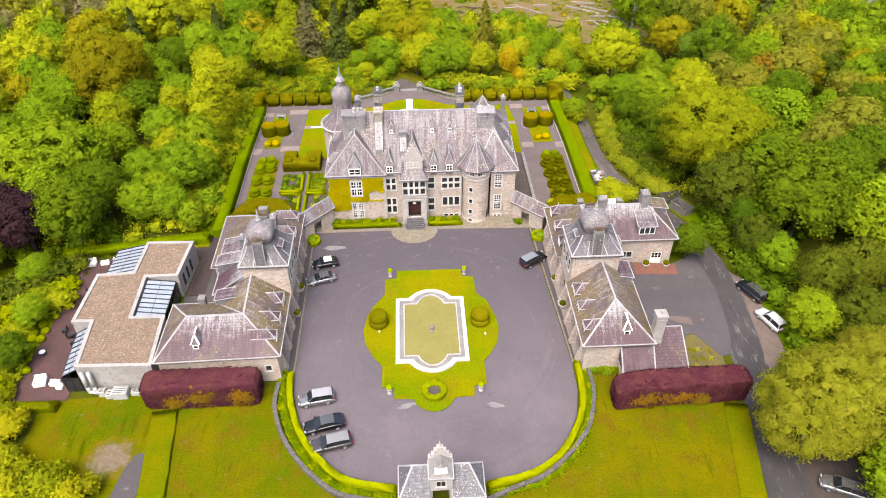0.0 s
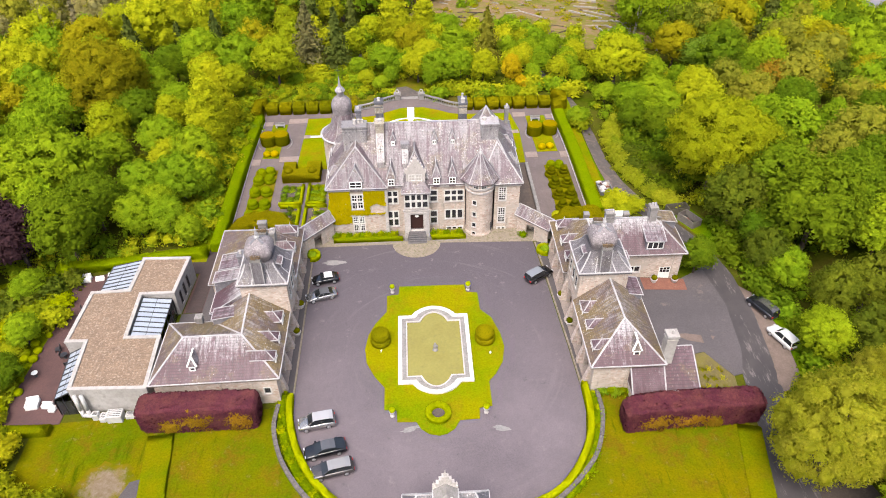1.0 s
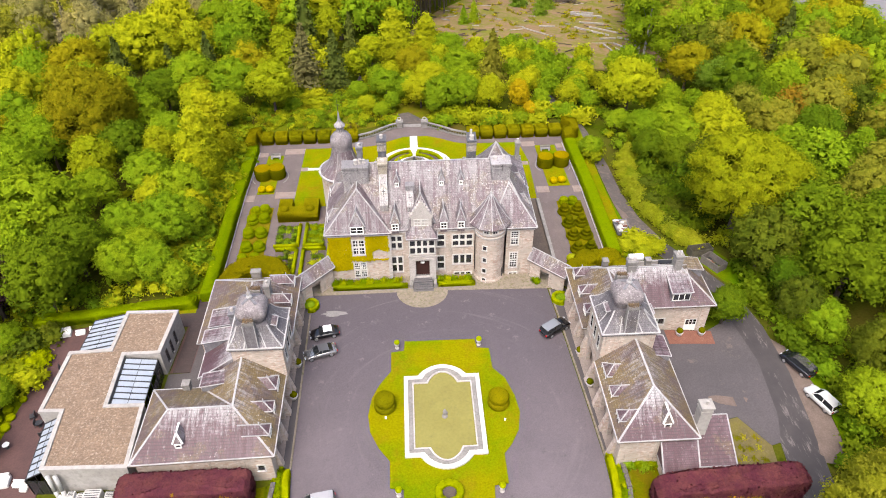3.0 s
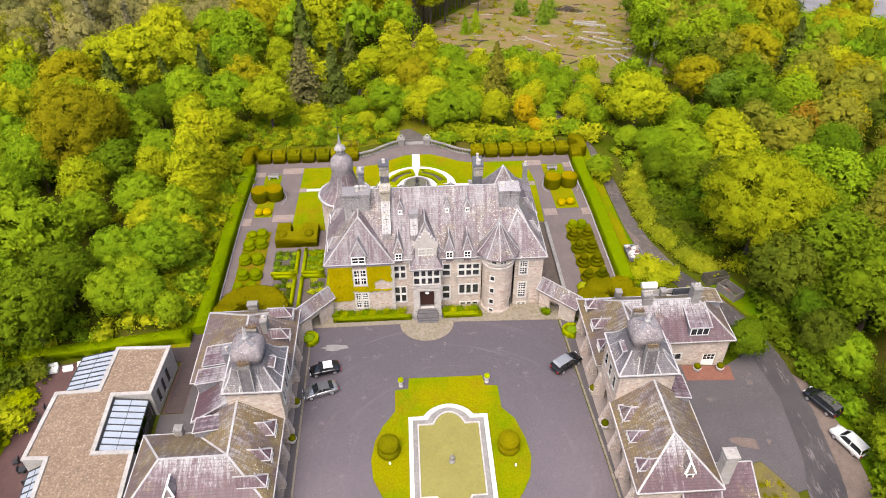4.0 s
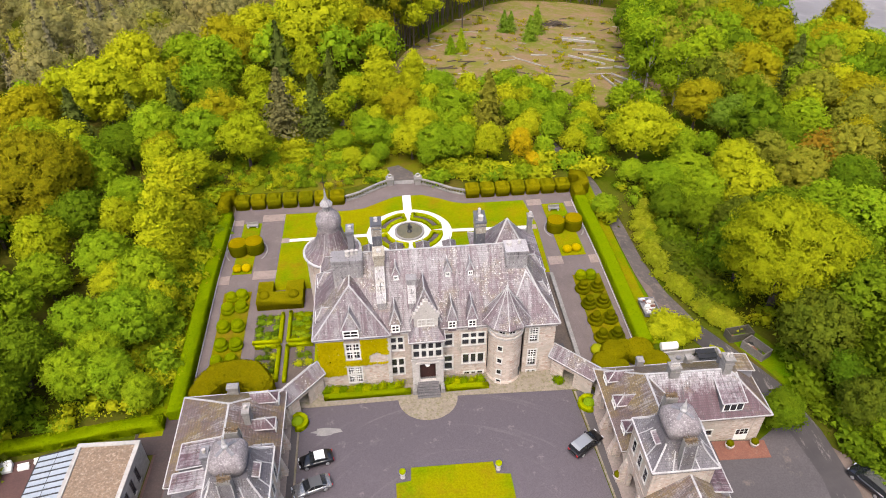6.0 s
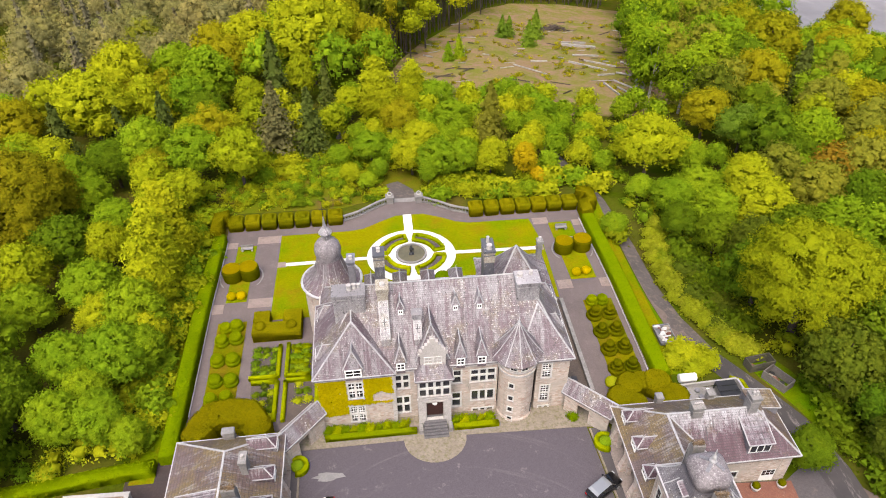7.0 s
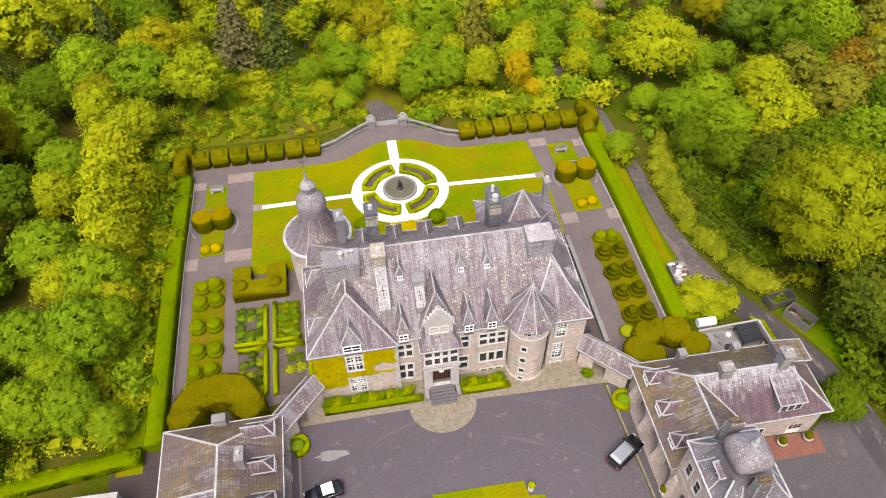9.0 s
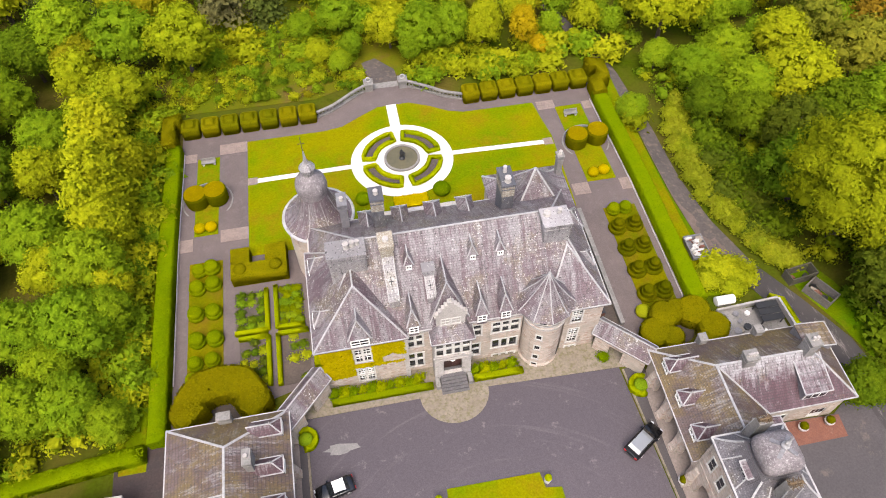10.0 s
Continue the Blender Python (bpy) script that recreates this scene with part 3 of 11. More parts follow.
def window(parent, m, u0, u1, z0, z1, cols, rows, surround=0.15, bar_w=0.13, glazing=0, name="window", label="white stone mullioned window", deep=0.14, face=PALESTONE):
    """A window in a wall's frame m: surround and mullions, a sill, one pane a light (with fine glazing bars)."""
    bm = bmesh.new()
    s = surround
    pr = -0.06
    outer, inner = [(u0 - s, z0 - s), (u1 + s, z0 - s), (u1 + s, z1 + s), (u0 - s, z1 + s)], [(u0, z0), (u1, z0), (u1, z1), (u0, z1)]
    ring = [[bm.verts.new(m @ Vector((u, d, z))) for u, z in loop] for loop, d in ((outer, pr), (inner, pr), (inner, deep), (outer, deep))]
    for a, b in zip(ring, ring[1:] + ring[:1]):
        for i in range(4):
            bm.faces.new((a[i], a[(i + 1) % 4], b[(i + 1) % 4], b[i]))
    win = part(name, bm, face, parent, label)
    cw, rh = (u1 - u0) / cols, (z1 - z0) / rows
    for i in range(1, cols):
        c = u0 + cw * i
        bm = bmesh.new()
        box(bm, c - bar_w / 2, c + bar_w / 2, pr + 0.03, deep, z0, z1, m)
        part("mullion", bm, face, win)
    for j in range(1, rows):
        c = z0 + rh * j
        for i in range(cols):
            bm = bmesh.new()
            a = u0 + cw * i + (bar_w / 2 if i else 0)
            b = u0 + cw * (i + 1) - (bar_w / 2 if i < cols - 1 else 0)
            box(bm, a, b, pr + 0.03, deep, c - bar_w / 2, c + bar_w / 2, m)
            part("transom", bm, face, win)
    if glazing:
        bm = bmesh.new()
        for i in range(cols):
            for k in range(1, glazing):
                c = u0 + cw * i + cw * k / glazing
                box(bm, c - 0.03, c + 0.03, deep - 0.08, deep - 0.03, z0 + 0.02, z1 - 0.02, m)
        for j in range(rows):
            for k in range(1, glazing):
                c = z0 + rh * j + rh * k / glazing
                box(bm, u0 + 0.02, u1 - 0.02, deep - 0.085, deep - 0.035, c - 0.03, c + 0.03, m)
        part("glazing_bars", bm, WHITE, win)
    bm = bmesh.new()
    box(bm, u0 - s - 0.05, u1 + s + 0.05, -0.14, -0.065, z0 - s - 0.06, z0 - s + 0.06, m)
    part("sill", bm, DRESSED, win, "projecting stone sill")
    for i in range(cols):
        for j in range(rows):
            bm = bmesh.new()
            a, b = u0 + cw * i, u0 + cw * (i + 1)
            c, e = z0 + rh * j, z0 + rh * (j + 1)
            box(bm, a + 0.02, b - 0.02, deep - 0.03, deep - 0.01, c + 0.02, e - 0.02, m)
            pane = part("pane", bm, GLASS, win)
            pane.visible_shadow = False
    return win


# ---------- foliage ----------
def quads_mesh(name, verts, faces, normals=None, tint=None):
    """Mesh from arrays of points and faces of three or four corners, with soft normals if given."""
    me = bpy.data.meshes.new(name)
    v = np.asarray(verts, dtype=np.float32).reshape(-1, 3)
    f = np.asarray(faces, dtype=np.int32)
    k = f.shape[-1]
    f = f.reshape(-1, k)
    me.vertices.add(len(v)), me.loops.add(f.size), me.polygons.add(len(f))
    me.vertices.foreach_set("co", v.ravel())
    me.loops.foreach_set("vertex_index", f.ravel())
    me.polygons.foreach_set("loop_start", np.arange(0, f.size, k, dtype=np.int32))
    me.polygons.foreach_set("loop_total", np.full(len(f), k, dtype=np.int32))
    if normals is not None:
        at = me.attributes.new("custom_normal", "FLOAT_VECTOR", "POINT")
        at.data.foreach_set("vector", np.asarray(normals, dtype=np.float32).ravel())
    if tint is not None:
        at = me.attributes.new("tint", "FLOAT", "POINT")
        at.data.foreach_set("value", np.asarray(tint, dtype=np.float32))
    me.update(calc_edges=True)
    return me


def unit(a):
    return a / (np.linalg.norm(a, axis=-1, keepdims=True) + 1e-9)


def cube_sphere(n):
    vs, fs, seen = [], [], {}
    for ax in range(3):
        for sg in (-1, 1):
            ids = []
            for i in range(n + 1):
                for j in range(n + 1):
                    a, b = math.tan((i / n - 0.5) * math.pi / 2), math.tan((j / n - 0.5) * math.pi / 2)
                    p = [0, 0, 0]
                    p[ax], p[(ax + 1) % 3], p[(ax + 2) % 3] = sg, a * sg, b
                    key = tuple(round(c, 4) for c in p)
                    if key not in seen:
                        seen[key] = len(vs)
                        vs.append(p)
                    ids.append(seen[key])
            for i in range(n):
                for j in range(n):
                    k = i * (n + 1) + j
                    fs.append((ids[k], ids[k + n + 1], ids[k + n + 2], ids[k + 1]))
    return unit(np.array(vs, dtype=float)), np.array(fs)


def leaf_quads(points, normals, size, rng, tilt=0.45, soft=None):
    """Small four-cornered leaf sprays at points, facing roughly along the normals: points, faces, soft normals."""
    n = len(points)
    base = unit(normals)
    nn = unit(base + rng.normal(0, tilt, (n, 3)))
    t = unit(np.cross(nn, rng.normal(0, 1, (n, 3))))
    b = np.cross(nn, t)
    s = (size * rng.uniform(0.6, 1.35, n))[:, None]
    asp = rng.uniform(0.30, 0.60, n)[:, None]
    k = rng.uniform(-0.2, 0.2, (n, 1))
    v = np.stack([points - t * s * 0.55, points - t * s * k - b * s * asp, points + t * s * 0.55 - nn * s * 0.15, points + t * s * k + b * s * asp * 0.9], axis=1)
    sn = unit((base if soft is None else unit(soft)) + 0.22 * (nn - base))
    return v.reshape(-1, 3), np.arange(4 * n).reshape(n, 4), np.repeat(sn, 4, axis=0)


def leaf_tris(points, normals, size, rng, tilt=0.45, soft=None):
    """Small three-cornered leaf sprays at points, facing roughly along the normals."""
    n = len(points)
    base = unit(normals)
    nn = unit(base + rng.normal(0, tilt, (n, 3)))
    t = unit(np.cross(nn, rng.normal(0, 1, (n, 3))))
    b = np.cross(nn, t)
    s = (size * rng.uniform(0.55, 1.4, n))[:, None]
    k = rng.uniform(-0.3, 0.3, (n, 1))
    v = np.stack([points - t * s * 0.6 - b * s * 0.3, points + t * s * 0.6 - b * s * 0.3 - nn * s * 0.12, points + t * s * k + b * s * rng.uniform(0.4, 0.75, (n, 1))], axis=1)
    sn = unit((base if soft is None else unit(soft)) + 0.50 * (nn - base))
    return v.reshape(-1, 3), np.arange(3 * n).reshape(n, 3), np.repeat(sn, 3, axis=0)


def split_quads(f):
    return np.concatenate([f[:, [0, 1, 2]], f[:, [0, 2, 3]]])


def lobed_crown(lobes, leaves, leaf, rng, core_n=1, core_k=0.74, tuft=6, round_off=1.3):
    """Crown of leaf sprays on lobes (x, y, z, radius, flattening) over a solid inner mass: points, faces, normals."""
    cs, cf = cube_sphere(core_n)
    cf = split_quads(cf)
    V, Fc, N, base = [], [], [], 0
    L = np.array(lobes, dtype=float)
    mid = np.array([L[:, 0].mean(), L[:, 1].mean(), L[:, 2].min() * 0.6 + L[:, 2].mean() * 0.4])
    for x, y, z, r, fl in lobes:
        ph = rng.uniform(0, 6.28, 3)
        k = 1 + 0.10 * np.sin(cs @ rng.normal(0, 3, (3, 3)) + ph).sum(axis=1)[:, None]
        p = cs * k * core_k * r * np.array([1, 1, fl]) + (x, y, z)
        V.append(p), Fc.append(cf + base), N.append(unit(cs + round_off * unit(p - mid)))
        base += len(cs)
    w = L[:, 3] ** 2
    tufts = max(20, leaves * 2 // tuft)
    pick = rng.choice(len(L), tufts, p=w / w.sum())
    d = rng.normal(0, 1, (tufts, 3))
    d[:, 2] = np.abs(d[:, 2]) * np.where(rng.random(tufts) < 0.8, 1, -1)
    d = unit(d)
    fl = np.stack([np.ones(tufts), np.ones(tufts), L[pick, 4]], axis=1)
    c = L[pick, :3] + d * (L[pick, 3] * rng.uniform(0.84, 1.14, tufts))[:, None] * fl
    keep = np.ones(tufts, bool)
    for x, y, z, rr, f1 in lobes:
        keep &= np.linalg.norm((c - (x, y, z)) / np.array([1, 1, f1]), axis=1) > 0.82 * rr
    c, d = c[keep], d[keep]
    k = np.repeat(np.arange(len(c)), int(leaves / max(1, len(c))) + 1)
    k = rng.permutation(k)[:leaves]
    p = c[k] + rng.normal(0, 1, (len(k), 3)) * np.array([leaf, leaf, leaf * 0.8])
    p[:, 2] -= 0.22 * np.linalg.norm(p[:, :2] - c[k][:, :2], axis=1)
    lv, lf, ln = leaf_tris(p, d[k] + np.array([0, 0, 0.25]), leaf, rng, soft=d[k] + round_off * unit(p - mid))
    V.append(lv), Fc.append(lf + base), N.append(ln)
    return np.concatenate(V), np.concatenate(Fc), np.concatenate(N)


def broad_lobes(rng, width, height, n, base=0.25, point=0.0, lobe=0.15):
    """Lobes of a broadleaf crown: heaps over an uneven egg-shaped mass, drawn to a point if asked."""
    zc = height * (1 + base) / 2
    hz = height * (1 - base) / 2
    out = [(0, 0, zc, width * 0.36, hz / (width * 0.5))]
    p2, p3 = rng.uniform(0, 6.28, 2)
    for i in range(n):
        k = (i + 0.5) / n
        a = i * 2.39996 + rng.uniform(-0.35, 0.35)
        up = 0.97 - 1.45 * k + rng.uniform(-0.09, 0.09)
        side = math.sqrt(max(0.02, 1 - up * up)) * (1 - point * max(0.0, up))
        rad = width * 0.40 * side * rng.uniform(0.82, 1.12) * (1 + 0.13 * math.sin(2 * a + p2) + 0.09 * math.sin(3 * a + p3 + 2 * up))
        r = width * lobe * rng.uniform(0.70, 1.30) * (1 - 0.35 * point * max(0.0, up))
        out.append((rad * math.cos(a), rad * math.sin(a), zc + hz * 0.86 * up * (1 + 0.10 * math.sin(a + p3)), r, rng.uniform(0.75, 1.05)))
    return out


def conifer_crown(rng, width, height, tiers, leaf, per, bare=0.08):
    """Whorls of drooping boughs, each a fan of sprays, round a slim core."""
    cs, cf = cube_sphere(3)
    p = cs * np.array([width * 0.15, width * 0.15, height * 0.44]) + (0, 0, height * 0.52)
    p[:, :2] *= (1.6 - 1.25 * p[:, 2:] / height)
    V, Fc, N, base = [p], [split_quads(cf)], [cs], len(cs)
    P, D = [], []
    for t in range(tiers):
        k = t / (tiers - 1)
        z = height * (bare + (0.98 - bare) * k)
        reach = width * 0.5 * (1 - k) ** 0.75 + 0.12
        for b in range(max(5, int(13 * (1 - k) + 4))):
            a = rng.uniform(0, 2 * math.pi)
            rr = reach * rng.uniform(0.6, 1.15)
            drop = rng.uniform(0.18, 0.42)
            for s in range(per):
                u = (s + rng.uniform(0.2, 1)) / per
                q = rng.normal(0, 0.10 + 0.10 * rr * u)
                P.append((rr * u * math.cos(a) - q * math.sin(a), rr * u * math.sin(a) + q * math.cos(a), z - drop * rr * u * u + rng.normal(0, 0.08)))
                D.append((0.8 * math.cos(a), 0.8 * math.sin(a), 0.9))
    lv, lf, ln = leaf_tris(np.array(P), np.array(D), leaf, rng, 0.4)
    V.append(lv), Fc.append(lf + base), N.append(ln)
    return np.concatenate(V), np.concatenate(Fc), np.concatenate(N)


def trunk_mesh(rng, height, r, limbs, spread):
    """A tapered trunk with limbs that rise outwards."""
    bm = bmesh.new()

    def taper(p, q, r0, r1, n=6):
        p, q = Vector(p), Vector(q)
        d = (q - p).normalized()
        s = d.orthogonal().normalized()
        u = d.cross(s)
        a = [[bm.verts.new(e + (s * math.cos(2 * math.pi * i / n) + u * math.sin(2 * math.pi * i / n)) * rr) for i in range(n)] for e, rr in ((p, r0), (q, r1))]
        for i in range(n):
            bm.faces.new((a[0][i], a[0][(i + 1) % n], a[1][(i + 1) % n], a[1][i]))
        bm.faces.new(a[1]), bm.faces.new(a[0][::-1])
    taper((0, 0, -0.8), (0, 0, height * 0.35), r * 1.15, r * 0.8)
    taper((0, 0, height * 0.35), (0.05, 0.05, height * 0.85), r * 0.8, r * 0.2)
    for i in range(limbs):
        a = i * 2.4 + rng.uniform(-0.4, 0.4)
        z = height * rng.uniform(0.28, 0.55)
        taper((0, 0, z), (spread * math.cos(a), spread * math.sin(a), z + height * rng.uniform(0.12, 0.28)), r * 0.42, r * 0.12, 5)
    bmesh.ops.recalc_face_normals(bm, faces=bm.faces)
    me = bpy.data.meshes.new("trunk")
    bm.to_mesh(me)
    bm.free()
    return me


def tree_kind(name, label, crown, trunk, leaf_mat, bark_mat, category="tree"):
    """A first tree of a kind, with trunk and crown, out of which copies are set."""
    ob = thing(name, (0, 0, 0), label, category)
    me = quads_mesh("crown", *crown)
    link_mesh("trunk", trunk, bark_mat, ob, local=True)
    link_mesh("crown", me, leaf_mat, ob, local=True)
    return ob


def clipped(bm_box, name, material, parent=None, leaf=0.16, density=26.0, seed=1, rough=0.05, label="", drop_under=True):
    """A clipped plant: the given solid with its faces cut fine and uneven, covered with small leaf sprays."""
    rng = np.random.default_rng(seed)
    bm = bm_box
    bmesh.ops.recalc_face_normals(bm, faces=bm.faces)
    bmesh.ops.triangulate(bm, faces=bm.faces)
    tri = np.array([[v.co[:] for v in f.verts] for f in bm.faces if not (drop_under and f.normal.z < -0.7)])
    nor = np.array([f.normal[:] for f in bm.faces if not (drop_under and f.normal.z < -0.7)])
    area = np.linalg.norm(np.cross(tri[:, 1] - tri[:, 0], tri[:, 2] - tri[:, 0]), axis=1) / 2
    n = int(area.sum() * density)
    pick = rng.choice(len(tri), n, p=area / area.sum())
    u, v = rng.random(n), rng.random(n)
    flip = u + v > 1
    u[flip], v[flip] = 1 - u[flip], 1 - v[flip]
    p = tri[pick, 0] + (tri[pick, 1] - tri[pick, 0]) * u[:, None] + (tri[pick, 2] - tri[pick, 0]) * v[:, None]
    p = p + nor[pick] * rng.uniform(-0.02, rough, n)[:, None]
    lv, lf, ln = leaf_quads(p, nor[pick], leaf, rng, 0.40)
    verts = np.array([v.co[:] for v in bm.verts])
    bm.verts.index_update()
    core = [[v.index for v in f.verts] for f in bm.faces]
    flat = np.array([f.normal[:] for f in bm.faces])
    core = np.array([c + [c[2]] if len(c) == 3 else c for c in core])
    me = bpy.data.meshes.new(name)
    bm.free()
    k = len(verts)
    allv = np.concatenate([verts, lv])
    tris = core[:, :3]
    q = lf + k
    me.vertices.add(len(allv)), me.loops.add(tris.size + q.size), me.polygons.add(len(tris) + len(q))
    me.vertices.foreach_set("co", allv.astype(np.float32).ravel())
    me.loops.foreach_set("vertex_index", np.concatenate([tris.ravel(), q.ravel()]).astype(np.int32))
    tot = np.concatenate([np.full(len(tris), 3), np.full(len(q), 4)]).astype(np.int32)
    me.polygons.foreach_set("loop_start", np.concatenate([[0], np.cumsum(tot)[:-1]]).astype(np.int32))
    me.polygons.foreach_set("loop_total", tot)
    at = me.attributes.new("custom_normal", "FLOAT_VECTOR", "CORNER")
    at.data.foreach_set("vector", np.concatenate([np.repeat(flat, 3, axis=0), ln]).astype(np.float32).ravel())
    me.update(calc_edges=True)
    return link_mesh(name, me, material, parent, label)


# ---------- ground ----------
def ground_sheet():
    xs = [-3000, -1200, -600, -400, -300] + [-220 + 4 * i for i in range(41)] + [-56 + 2 * i for i in range(57)] + [60 + 4 * i for i in range(41)] + [300, 400, 600, 1200, 3000]
    ys = [-3000, -1000, -300, -100, -40] + [2 * i for i in range(0, 76)] + [154 + 4 * i for i in range(60)] + [400, 440, 500, 600, 750, 900, 1500, 3000]
    xs, ys = sorted(set(xs)), sorted(set(ys))
    v = [(x, y, ground_z(x, y)) for y in ys for x in xs]
    n = len(xs)
    f = [(j * n + i, j * n + i + 1, (j + 1) * n + i + 1, (j + 1) * n + i) for j in range(len(ys) - 1) for i in range(n - 1)]
    return tagged(link_mesh("ground", quads_mesh("ground", v, f), FOREST, smooth_faces=True), "green and brown woodland floor under the trees", "ground", kind="structure")


ground_sheet()
ARC_IN_L = [(-16.7, 61.6), (-16.5, 58.4), (-15.6, 54.9), (-14.1, 51.5), (-11.8, 48.4), (-8.8, 46.0), (-3.4, 44.7)]
ARC_IN_R = [(19.2, 61.5), (19.1, 57.3), (18.3, 53.5), (16.6, 50.3), (14.1, 47.4), (10.9, 45.7), (6.3, 44.7)]
ARC_OUT_L = [(-18.5, 60.2), (-18.6, 56.7), (-17.3, 52.5), (-14.8, 48.5), (-11.9, 45.5), (-9.4, 43.9), (-3.6, 42.6)]
ARC_OUT_R = [(21.0, 60.5), (20.9, 56.4), (19.3, 51.6), (16.4, 48.0), (12.9, 45.2), (9.4, 43.9), (6.4, 42.6)]


def door_bay(n=14, r=3.75, cx=-0.85, cy=91.1, up=False):
    return [(cx + r * math.cos(math.pi * i / n + math.pi), cy + 0.92 * r * math.sin(math.pi * i / n + math.pi)) for i in range(n + 1)]


court = [(-16.75, 91.0), (-16.75, 61.6)] + ARC_IN_L[1:] + ARC_IN_R[::-1] + [(18.9, 68), (18.2, 80), (17.5, 90.6)] + door_bay()[::-1]
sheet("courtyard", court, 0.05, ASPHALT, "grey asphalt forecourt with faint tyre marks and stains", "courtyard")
sheet("cobbles", [(-17.6, 91.04)] + door_bay() + [(17.5, 90.64), (19.6, 90.4), (19.6, 95.0), (-17.6, 95.0)], 0.06, COBBLE, "worn cobbled strip along the house front", "paving")
for side, xs in (("west", (-18.4, -16.9)), ("east", None)):
    poly = [(-18.3, 61.0), (-16.95, 61.0), (-16.95, 90.9), (-18.3, 90.9)] if xs else [(19.45, 61.0), (20.2, 61.0), (20.2, 90.3), (17.9, 90.3), (18.55, 80), (19.2, 68)]
    sheet("pavement", poly, 0.13, ROADTAR, "dark tarmac footway along the stable wing", "pavement")
    bm = bmesh.new()
    line = [(-16.87, 61.2), (-16.87, 90.9)] if xs else [(19.38, 61.2), (19.1, 68), (18.42, 80), (17.8, 90.3)]
    for p, q in zip(line, line[1:]):
        n = max(1, int((Vector(q) - Vector(p)).length / 1.0))
        for i in range(n):
            a, b = Vector(p).lerp(Vector(q), i / n), Vector(p).lerp(Vector(q), (i + 0.96) / n)
            bar(bm, (*a, 0.09), (*b, 0.09), 0.22, 0.08)
    inner = [(-20.6, 61.4), (-17.75, 61.4), (-17.75, 90.2), (-20.6, 90.2)] if xs else [(19.75, 61.4), (22.2, 61.4), (22.2, 89.4), (19.3, 89.4), (19.3, 80)]
    sheet("flagstones", inner, 0.145, PINKFLAG, "pinkish flagstones under the arches of the wing", "paving")
    tagged(part("kerb", bm, COBBLE), "pale stone kerb beside the asphalt court", "kerb", kind="structure")
LAWN_L = [(-48, 20), (-48, 59.6), (-34.6, 59.6), (-20, 59.9)] + ARC_OUT_L + [(-3.6, 20)]
LAWN_R = [(6.4, 20)] + ARC_OUT_R[::-1] + [(21.0, 61), (36.6, 60.8), (38.9, 57.5), (38.3, 50), (37.0, 42), (36.2, 20)]
sheet("lawn", LAWN_L, 0.04, LAWN_DRY, "rough yellow-green lawn in front of the wing", "lawn")
sheet("lawn", LAWN_R, 0.04, LAWN_DRY, "rough yellow-green lawn in front of the wing", "lawn")
sheet("driveway", [(-35.4, 20), (-35.2, 45), (-34.6, 48.6), (-33.9, 50.5), (-32.7, 50.9), (-32.3, 47), (-31.9, 20)], 0.08, ROADTAR, "old tarmac drive across the lawn", "driveway")
# earth of the verge; also the painted shade in the arbour hollows
EARTH_AND_SHADE = surface("dark_verge_earth", (0.052, 0.041, 0.034), (0.040, 0.032, 0.027), 0.3, (0.080, 0.062, 0.050), 5.0, rough=0.95, bumpy=0.4)
EARTHY = surface("brown_worn_earth", (0.125, 0.094, 0.080), (0.092, 0.070, 0.060), 0.6, (0.13, 0.102, 0.085), 5.0, rough=1.0, bumpy=0.4)
LUSH = lawn_material("lush_grass", (0.050, 0.104, 0.001), (0.078, 0.112, 0.001), (0.090, 0.098, 0.004))


def bare_material(name, cx, cy, r):
    """Trodden brown earth that frays out into the rough grass round it."""
    m, nt, bs = node_material(name)
    g = nt.nodes.new("ShaderNodeNewGeometry")
    gap = nt.nodes.new("ShaderNodeVectorMath")
    gap.operation = "DISTANCE"
    gap.inputs[1].default_value = (cx, cy, 0.07)
    nt.links.new(g.outputs["Position"], gap.inputs[0])
    far = nt.nodes.new("ShaderNodeMath")
    far.operation = "MULTIPLY_ADD"
    far.inputs[1].default_value = 0.5 / r
    nt.links.new(gap.outputs["Value"], far.inputs[0]), nt.links.new(noise_at(nt, 0.9, 6.0, 0.75), far.inputs[2])
    grass = mix(nt, ramp(nt, noise_at(nt, 0.5, 5.0), 0.4, 0.6), (0.072, 0.074, 0.002), (0.104, 0.080, 0.004))
    earth = mix(nt, ramp(nt, noise_at(nt, 1.4, 5.0, 0.7), 0.4, 0.65), (0.112, 0.084, 0.050), (0.150, 0.118, 0.090))
    col = mix(nt, ramp(nt, far.outputs[0], 0.74, 0.98), earth, grass)
    nt.links.new(col, bs.inputs["Base Color"])
    bs.inputs["Roughness"].default_value, bs.inputs["Specular IOR Level"].default_value = 0.95, 0.0
    bump(nt, bs, noise_at(nt, 4.5, 4.0, 0.7), 0.5)
    return m


BARE = bare_material("trodden_earth", -36.6, 50.2, 2.9)
sheet("bare_earth", [(-36.6 + 3.3 * math.cos(i * math.pi / 16) + 0.35 * math.sin(i * 1.9), 50.2 + 3.2 * math.sin(i * math.pi / 16) + 0.35 * math.cos(i * 2.7)) for i in range(32)], 0.07, BARE, "bare trodden earth patch in the lawn", "earth")


def strip(centre):
    """Outline of a band from (x, y, half width) points."""
    pts = [Vector((x, y)) for x, y, _ in centre]
    left, right = [], []
    for i, (x, y, w) in enumerate(centre):
        d = (pts[min(i + 1, len(pts) - 1)] - pts[max(i - 1, 0)]).normalized()
        left.append((x - d.y * w, y + d.x * w)), right.append((x + d.y * w, y - d.x * w))
    return left + right[::-1]


